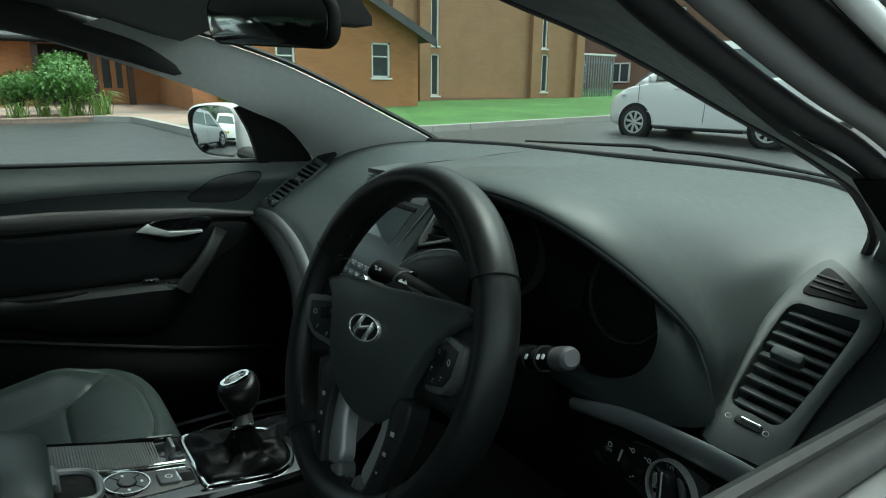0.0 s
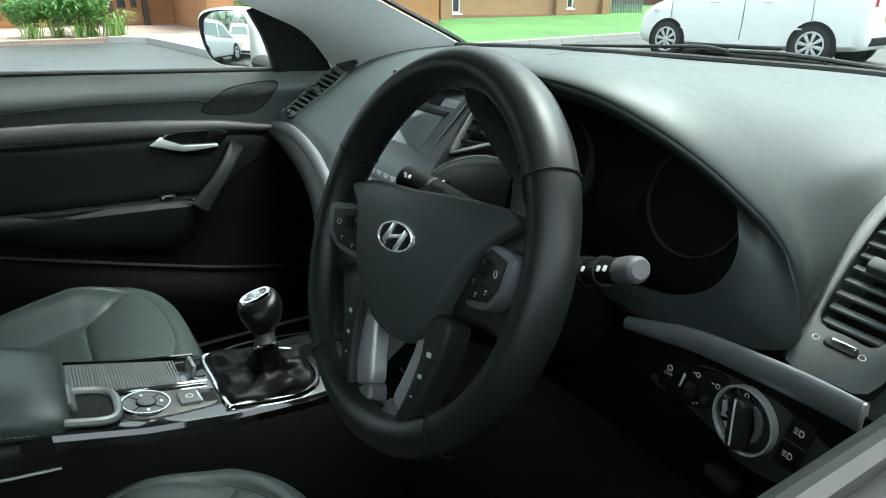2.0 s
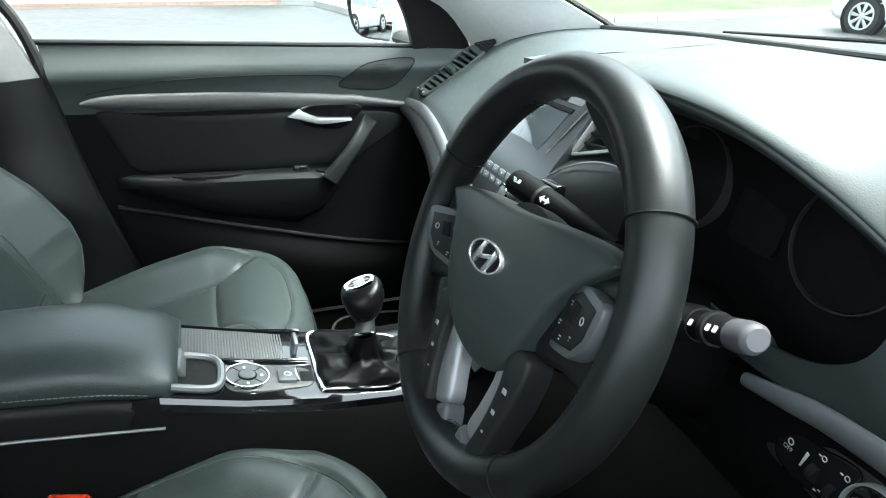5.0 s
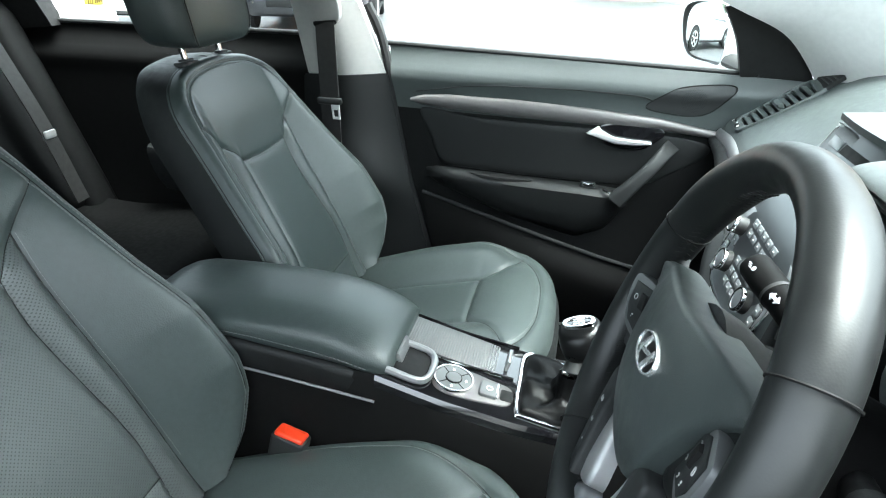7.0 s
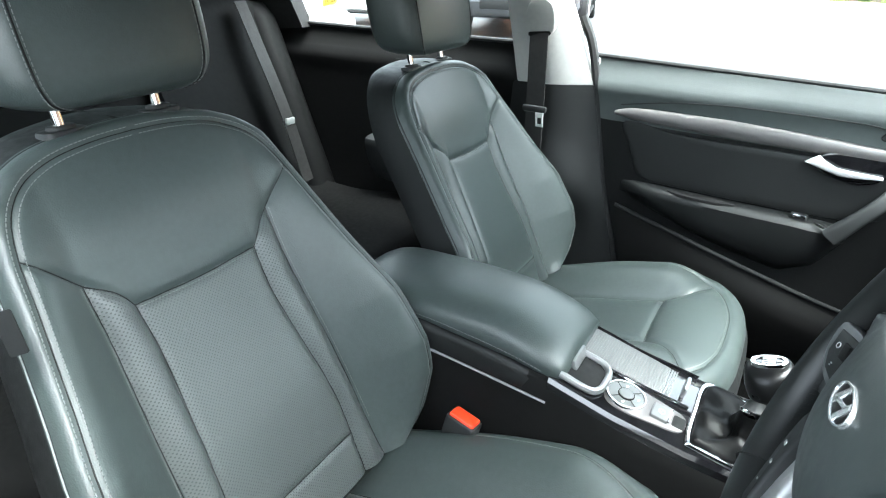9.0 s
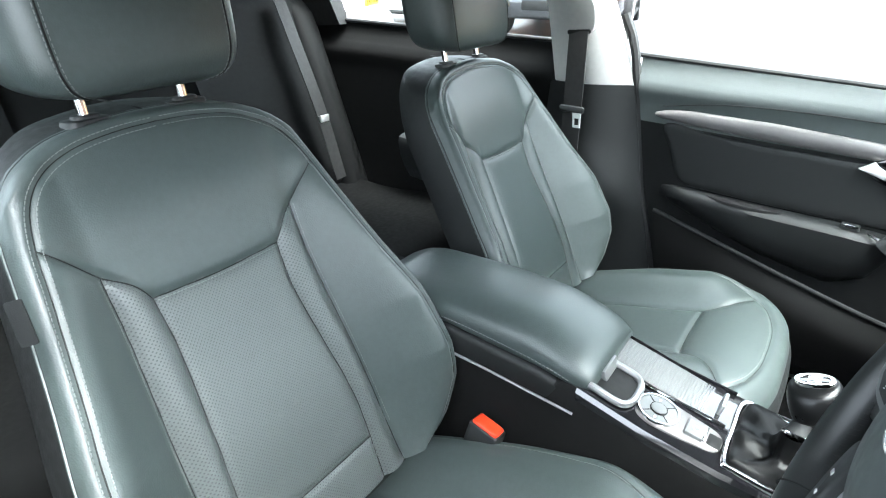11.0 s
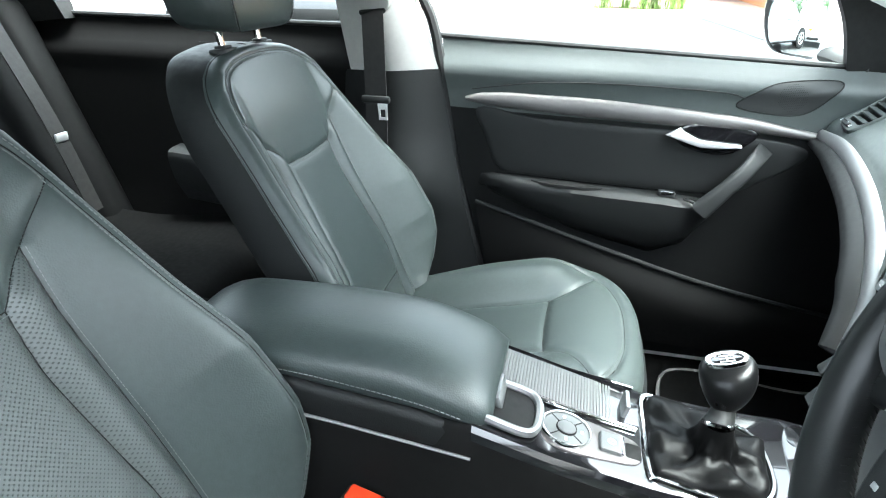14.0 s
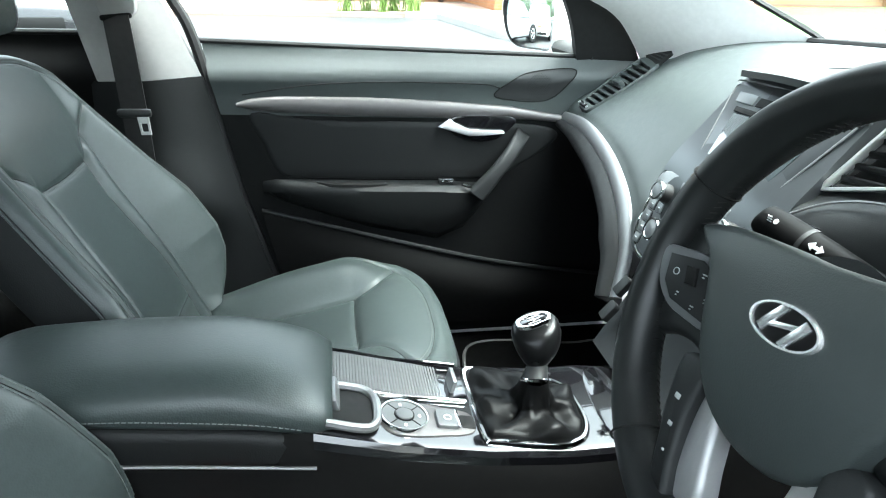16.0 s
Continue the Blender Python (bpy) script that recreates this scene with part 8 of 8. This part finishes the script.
def bush(name, x, y, r, h, m, seed, label, per=420):
    b = thing(name, (x, y, gz(x, y) + 0.1), label, "bush")
    z0 = gz(x, y) + 0.1
    part("stem", join(*[tube([(x, y, z0), (x + 0.3 * r * math.cos(a), y + 0.3 * r * math.sin(a), z0 + h * 0.5), (x + 0.6 * r * math.cos(a), y + 0.6 * r * math.sin(a), z0 + h * 0.8)], [0.03, 0.02, 0.008], 6, 8) for a in (0.3, 1.8, 3.3, 4.9)]), WOOD, b)
    rng = np.random.default_rng(seed)
    cl = [(x + r * 0.45 * math.cos(a) * rng.uniform(0.6, 1.1), y + r * 0.5 * math.sin(a) * rng.uniform(0.7, 1.1), z0 + h * rng.uniform(0.42, 0.66), r * rng.uniform(0.45, 0.6), 0.85) for a in np.linspace(0, 6.28, 8)[:-1]]
    cl.append((x, y, z0 + h * 0.62, r * 0.62, 0.9))
    foliage(b, "leaves", cl, m, seed, 0.075, per)
    return b


bush("shrub", -14.9, 0.95, 0.72, 1.25, LEAF, 3, "rounded leafy green shrub beside the kerb", 520)
bush("shrub", -15.0, 0.15, 0.52, 0.95, LEAF, 4, "smaller clipped green shrub", 420)
bush("shrub", -16.2, 1.1, 0.55, 1.65, LEAF, 5, "taller loose shrub behind the others", 300)
bush("shrub", -15.0, 4.6, 0.5, 0.9, LEAF, 6, "green shrub against the brick wall", 260)
bush("shrub", -14.9, 6.9, 0.4, 0.75, LEAF, 7, "low shrub under the window", 240)
# tall hedge behind the parked cars
DEEPLEAF = mat("deep_green_leaf", (0.035, 0.085, 0.022), 0.6, vary=0.4, vscale=2)
hedge = thing("hedge", (-7, -21, gz(-7, -21)), "tall dark green hedge behind the parked cars", "hedge")
rng = np.random.default_rng(21)
foliage(hedge, "leaves", [(x + rng.uniform(-0.4, 0.4), -21 + rng.uniform(-0.6, 0.6), gz(x, -21) + z + rng.uniform(-0.3, 0.3), rng.uniform(0.9, 1.3), 0.9) for x in np.arange(-24, 5, 1.5) for z in (0.8, 2.2)], DEEPLEAF, 22, 0.26, 230)
part("stems", join(*[tube([(x, -21, gz(x, -21)), (x + 0.1, -21, gz(x, -21) + 2.0)], [0.06, 0.03], 6, 4) for x in np.arange(-24, 5, 1.5)]), WOOD, hedge)
# strap-leaved plants
pl = thing("flower_bed_plants", (-14.6, 1.3, 0.4), "arching yellow-green strap-leaved plants at the kerb", "plants", kind="stuff")
rng = np.random.default_rng(9)
ms = []
for k in range(240):
    cx_, cy_ = ((-14.6, 0.1), (-14.75, 0.55), (-14.55, 0.9), (-14.8, 1.2), (-14.6, 1.55), (-14.95, 1.7))[k % 6]
    x, y = cx_ + rng.normal() * 0.07, cy_ + rng.normal() * 0.08
    a, l = rng.uniform(0, 6.28), rng.uniform(0.2, 0.55) * (0.75 + 0.1 * (k % 6))
    z = gz(x, y) + 0.1
    ms.append(tube([(x, y, z), (x + 0.25 * l * math.cos(a), y + 0.25 * l * math.sin(a), z + l * 0.75), (x + 0.75 * l * math.cos(a), y + 0.75 * l * math.sin(a), z + l * 0.6)], [0.012, 0.014, 0.002], 3, 5, 0.3))
part("strap_leaves", join(*ms), LEAF2, pl)


# ==== parked cars ====
TYRE = mat("tyre_rubber", (0.015, 0.015, 0.015), 0.8, vary=0.2)
ALLOY = mat("silver_alloy_wheel", (0.55, 0.56, 0.56), 0.35, metal=0.7, vary=0.05)
TAIL = mat("red_tail_lamp", (0.45, 0.015, 0.02), 0.15, vary=0.1, coat=0.5)
LAMP = mat("clear_head_lamp", (0.55, 0.57, 0.58), 0.1, vary=0.1, coat=0.6)
CARGLASS = mat("dark_car_glass", (0.10, 0.125, 0.12), 0.03, vary=0.1, coat=1.0)
PLATE = mat("yellow_number_plate", (0.75, 0.5, 0.02), 0.4, vary=0.05)
SILVERPAINT = mat("silver_car_paint", (0.48, 0.49, 0.5), 0.3, metal=0.5, vary=0.05, coat=0.7)
BLACKPAINT = mat("black_car_paint", (0.012, 0.012, 0.014), 0.2, vary=0.05, coat=0.8)


def car(label, paint, at, heading, wb=2.4, wid=1.66, high=1.5, rear_over=0.58, front_over=0.75, tail=0.0, r=0.285, spokes=7):
    """A five-door car: X forwards from the rear axle, Y to its left. tail: how upright the rear is (0 hatch, 1 estate)."""
    x, y = at
    c = thing("parked_car", (x, y, gz(x, y)), label, "car", "parked cars")
    c.rotation_euler = (0, 0, radians(heading))
    hw = wid / 2
    x0, x1 = -rear_over, wb + front_over
    zs = high * 0.62
    # lower body
    st = [(x0, 0.84, 0.36, zs * 0.92), (x0 + 0.06, 0.93, 0.26, zs * 1.02), (x0 + 0.25, 0.985, 0.22, zs * 1.04), (0.4, 1.0, 0.19, zs * 1.03), (wb * 0.5, 1.0, 0.18, zs), (wb - 0.35, 1.0, 0.19, zs * 0.97), (wb - 0.05, 0.985, 0.2, zs * 0.93), (wb + 0.3, 0.95, 0.2, zs * 0.85), (x1 - 0.18, 0.87, 0.22, zs * 0.74), (x1 - 0.04, 0.76, 0.26, zs * 0.62), (x1, 0.66, 0.34, zs * 0.52)]
    S = crom([(a, b * hw, z0, z1) for a, b, z0, z1 in st], 56)
    rings_ = []
    for sx, w_, z0, z1 in S:
        half = [(0, z0), (w_ * 0.86, z0), (w_ * 0.965, z0 + 0.07), (w_ * 1.0, z0 + (z1 - z0) * 0.36), (w_ * 0.985, z0 + (z1 - z0) * 0.62), (w_ * 0.99, z0 + (z1 - z0) * 0.80), (w_ * 0.955, z1 - 0.035), (w_ * 0.88, z1), (w_ * 0.45, z1 + 0.02)]
        rings_.append([(sx, yy, z) for yy, z in half] + [(sx, 0, z1 + 0.026)] + [(sx, -yy, z) for yy, z in half[:0:-1]])
    body = part("body", loft(rings_), paint, c, "", 42, True)
    # cabin
    rt_ = x0 + 0.10 + 0.22 * (1 - tail)
    gs = [(x0 + 0.06, zs * 1.0, 0.86, 0.86), (rt_, high * 0.90, 0.84, 0.70), (rt_ + 0.25, high * 0.965, 0.86, 0.70), (wb * 0.35, high * 0.995, 0.90, 0.70), (wb * 0.55, high * 0.99, 0.90, 0.70), (wb * 0.70, high * 0.945, 0.90, 0.70), (wb + 0.12, zs * 0.90, 0.90, 0.84)]
    G = crom(gs, 40)
    gr_ = []
    for sx, zr, wb_, wr in G:
        base = zs * 0.86
        lo = min(zr - 0.02, zs * 0.98)
        half = [(0, base), (wb_ * hw, base), (wb_ * hw, lo), (wr * hw + (wb_ - wr) * hw * 0.22, lo + (zr - lo) * 0.78), (wr * hw * 0.93, zr - 0.012), (wr * hw * 0.5, zr + 0.012)]
        gr_.append([(sx, yy, z) for yy, z in half] + [(sx, 0, zr + 0.016)] + [(sx, -yy, z) for yy, z in half[:0:-1]])
    part("cabin", loft(gr_), paint, c, "", 42, True)

    def side(px, t, sg, out=0.012):
        """A point on the cabin's side: t from 0 at the waist to 1 at the roof."""
        zr, wb_, wr = (np.interp(px, G[:, 0], G[:, k]) for k in (1, 2, 3))
        lo = zs * 0.98
        yy = wb_ * hw + (wr - wb_) * hw * 0.78 * t
        return np.array([px, sg * (yy + out), lo + (zr - lo) * 0.80 * t])

    for sg in (-1, 1):
        for pts in ([(wb * 0.47, 0.06), (wb * 0.93, 0.06), (wb * 0.79, 0.62), (wb * 0.65, 0.97), (wb * 0.47, 0.99)],
                    [(wb * 0.43, 0.06), (wb * 0.43, 0.99), (0.12, 0.98), (-0.12, 0.75), (0.02, 0.10)]):
            q = [side(a, t, sg) for a, t in pts]
            qi = [p - np.array([0, sg * 0.03, 0]) for p in q]
            part("side_window", loft([qi, q] if sg > 0 else [q, qi]), CARGLASS, c, "dark side window", 30, True)
        part("waist_line", tube([side(a, 0.02, sg, 0.018) for a in (-0.1, wb * 0.3, wb * 0.6, wb * 0.92)], 0.01, 5, 16), DARK, c, "", 30, True)
        for dx_ in (wb * 0.45, wb * 0.98, 0.06):
            part("door_gap", tube([(dx_, sg * hw * 0.988, zs * 0.93), (dx_ + 0.0, sg * hw * 1.0, zs * 0.55), (dx_ + (0.22 if dx_ < 0.1 else 0.02), sg * hw * 0.985, zs * 0.32)], 0.005, 4, 10), DARK, body, "", 30, True)
        for dx_ in (wb * 0.30, wb * 0.66):
            part("door_handle", rbox((dx_, sg * (hw * 0.985 + 0.012), zs * 0.86), (0.16, 0.03, 0.03), 0.01), paint, body, "", 38, True)
        part("sill_trim", tube([(0.42, sg * hw * 0.98, 0.215), (wb - 0.42, sg * hw * 0.98, 0.21)], 0.025, 6), DARK, body, "", 38, True)
        mirror_ = part("door_mirror", loft([[(wb * 0.86 + a * 0.5, sg * (hw * 0.90 + b), zs * 1.02 + d) for a, d in rrect(0.16 * k, 0.13 * k, 0.04)] for k, b in ((0.5, 0.04), (1, 0.08), (1, 0.19), (0.6, 0.22))]), paint, c, "", 38, True)
        part("tail_lamp", loft([[(x0 + o + a * 0.10, sg * (hw * 0.86 - b * 0.10 + o * 0.2), zs * 0.90 + d * 0.11) for a, b, d in ((0.0, 0.6, -1), (0.3, 0.0, -1), (1.6, -0.35, 0.3), (1.8, -0.3, 1.0), (0.4, 0.1, 1.1), (0.1, 0.6, 0.8))] for o in (0.03, -0.02)]), TAIL, c, "red tail lamp", 30, True)
        part("head_lamp", loft([[(x1 - 0.10 - o - a * 0.4, sg * (hw * 0.74 + a * 0.18 + o), zs * 0.66 + d) for a, d in ((0, -0.06), (0.5, -0.01), (0.9, 0.09), (0.45, 0.09), (0, 0.045))] for o in (0.05, -0.02)]), LAMP, c, "clear head lamp", 30, True)
    # windscreen and rear window
    ws_ = [(wb + 0.04, 0.80, zs * 0.965), (wb * 0.72, 0.62, high * 0.928)]
    q = [np.array(p) for p in ((ws_[0][0], ws_[0][1] * hw, ws_[0][2]), (ws_[1][0], ws_[1][1] * hw, ws_[1][2]), (ws_[1][0], -ws_[1][1] * hw, ws_[1][2]), (ws_[0][0], -ws_[0][1] * hw, ws_[0][2]))]
    part("windscreen", loft([[p + np.array([0.0, 0, -0.03]) for p in q], [p + np.array([0.03, 0, 0.03]) for p in q]]), CARGLASS, c, "", 30, True)
    xa, xb = x0 + 0.055, rt_ - 0.0
    q = [np.array(p) for p in ((xa + 0.03, 0.70 * hw, zs * 1.06), (xb - 0.02, 0.56 * hw, high * 0.87), (xb - 0.02, -0.56 * hw, high * 0.87), (xa + 0.03, -0.70 * hw, zs * 1.06))]
    part("rear_window", loft([[p + np.array([0.04, 0, 0]) for p in q], [p + np.array([-0.03, 0, 0.02]) for p in q]]), CARGLASS, c, "dark rear window", 30, True)
    pt = part("number_plate", rbox((x0 - 0.005, 0, zs * 0.66), (0.02, 0.52, 0.11), 0.004), PLATE, c, "yellow number plate", 38, True)
    for k in range(7):
        part("plate_bar", rbox((x0 - 0.017, -0.19 + k * 0.062 + (0.02 if k > 3 else 0), zs * 0.66), (0.004, 0.036, 0.066), 0.001), DARK, pt, "", 38, True)
    part("bumper_strip", rbox((x0 + 0.015, 0, 0.36), (0.05, wid * 0.72, 0.12), 0.02), DARK, c, "", 38, True)
    part("grille", rbox((x1 - 0.02, 0, zs * 0.45), (0.05, wid * 0.5, 0.14), 0.02), DARK, c, "", 38, True)
    # wheels
    for wx in (0, wb):
        for sg in (-1, 1):
            F_ = Frame((wx, sg * (hw - 0.10), r), (1, 0, 0), (0, 0, sg))
            if sg < 0:
                F_ = Frame((wx, sg * (hw - 0.10), r), (-1, 0, 0), (0, 0, 1))
                F_.n = np.array([0, -1.0, 0])
            else:
                F_ = Frame((wx, sg * (hw - 0.10), r), (1, 0, 0), (0, 0, 1))
                F_.n = np.array([0, 1.0, 0])
            part("wheel_arch", slab(F_, disc(r * 1.20, 28), 0.0, 0.098, 0.004), DARK, body, "", 38, True)
            wl = part("wheel", loft([[F_(rr * math.cos(a), rr * math.sin(a), h) for a in np.linspace(0, 2 * math.pi, 32, endpoint=False)] for rr, h in ((r * 0.66, -0.06), (r * 0.97, -0.05), (r, 0.02), (r, 0.07), (r * 0.95, 0.11), (r * 0.70, 0.115), (r * 0.68, 0.07))]), TYRE, c, "black tyre", 38, True)
            part("rim", hollow(F_, disc(r * 0.71, 28), disc(r * 0.62, 28), 0.05, 0.116), ALLOY, wl, "silver wheel rim", 38, True)
            sp = [slab(F_, disc(r * 0.17, 14), 0.06, 0.112, 0.004)]
            for k in range(spokes):
                a = 2 * math.pi * k / spokes + 0.2
                f2 = Frame(F_.o, F_.ex * math.cos(a) + F_.ey * math.sin(a), F_.ey * math.cos(a) - F_.ex * math.sin(a))
                f2.n = F_.n
                sp.append(slab(f2, [(r * 0.1, -r * 0.055), (r * 0.64, -r * 0.10), (r * 0.64, r * 0.10), (r * 0.1, r * 0.055)], 0.06, 0.105, 0.003))
            part("spoke_wheel", join(*sp), ALLOY, wl, "", 38, True)
    return c


car("white small hatchback parked across the car park", WHITEPAINT, (-4.55, 10.35), 185.6, 2.40, 1.66, 1.66, 0.70, 0.72, 0.0, 0.285, 8)
car("white sports utility car parked facing away", WHITEPAINT, (-3.5, -10.3), 262, 2.67, 1.85, 1.68, 0.9, 0.9, 0.7, 0.36, 5)
car("silver estate car with red tail lamps", SILVERPAINT, (-5.15, -6.05), 291, 2.7, 1.75, 1.46, 0.95, 0.9, 1.0, 0.31, 5)
car("white hatchback parked in a row", WHITEPAINT, (-8.3, -5.6), 285, 2.5, 1.72, 1.48, 0.7, 0.8, 0.2, 0.30, 5)
car("black car parked beyond the row", BLACKPAINT, (-10.4, -4.4), 15, 2.6, 1.78, 1.46, 0.85, 0.85, 0.2, 0.32, 5)
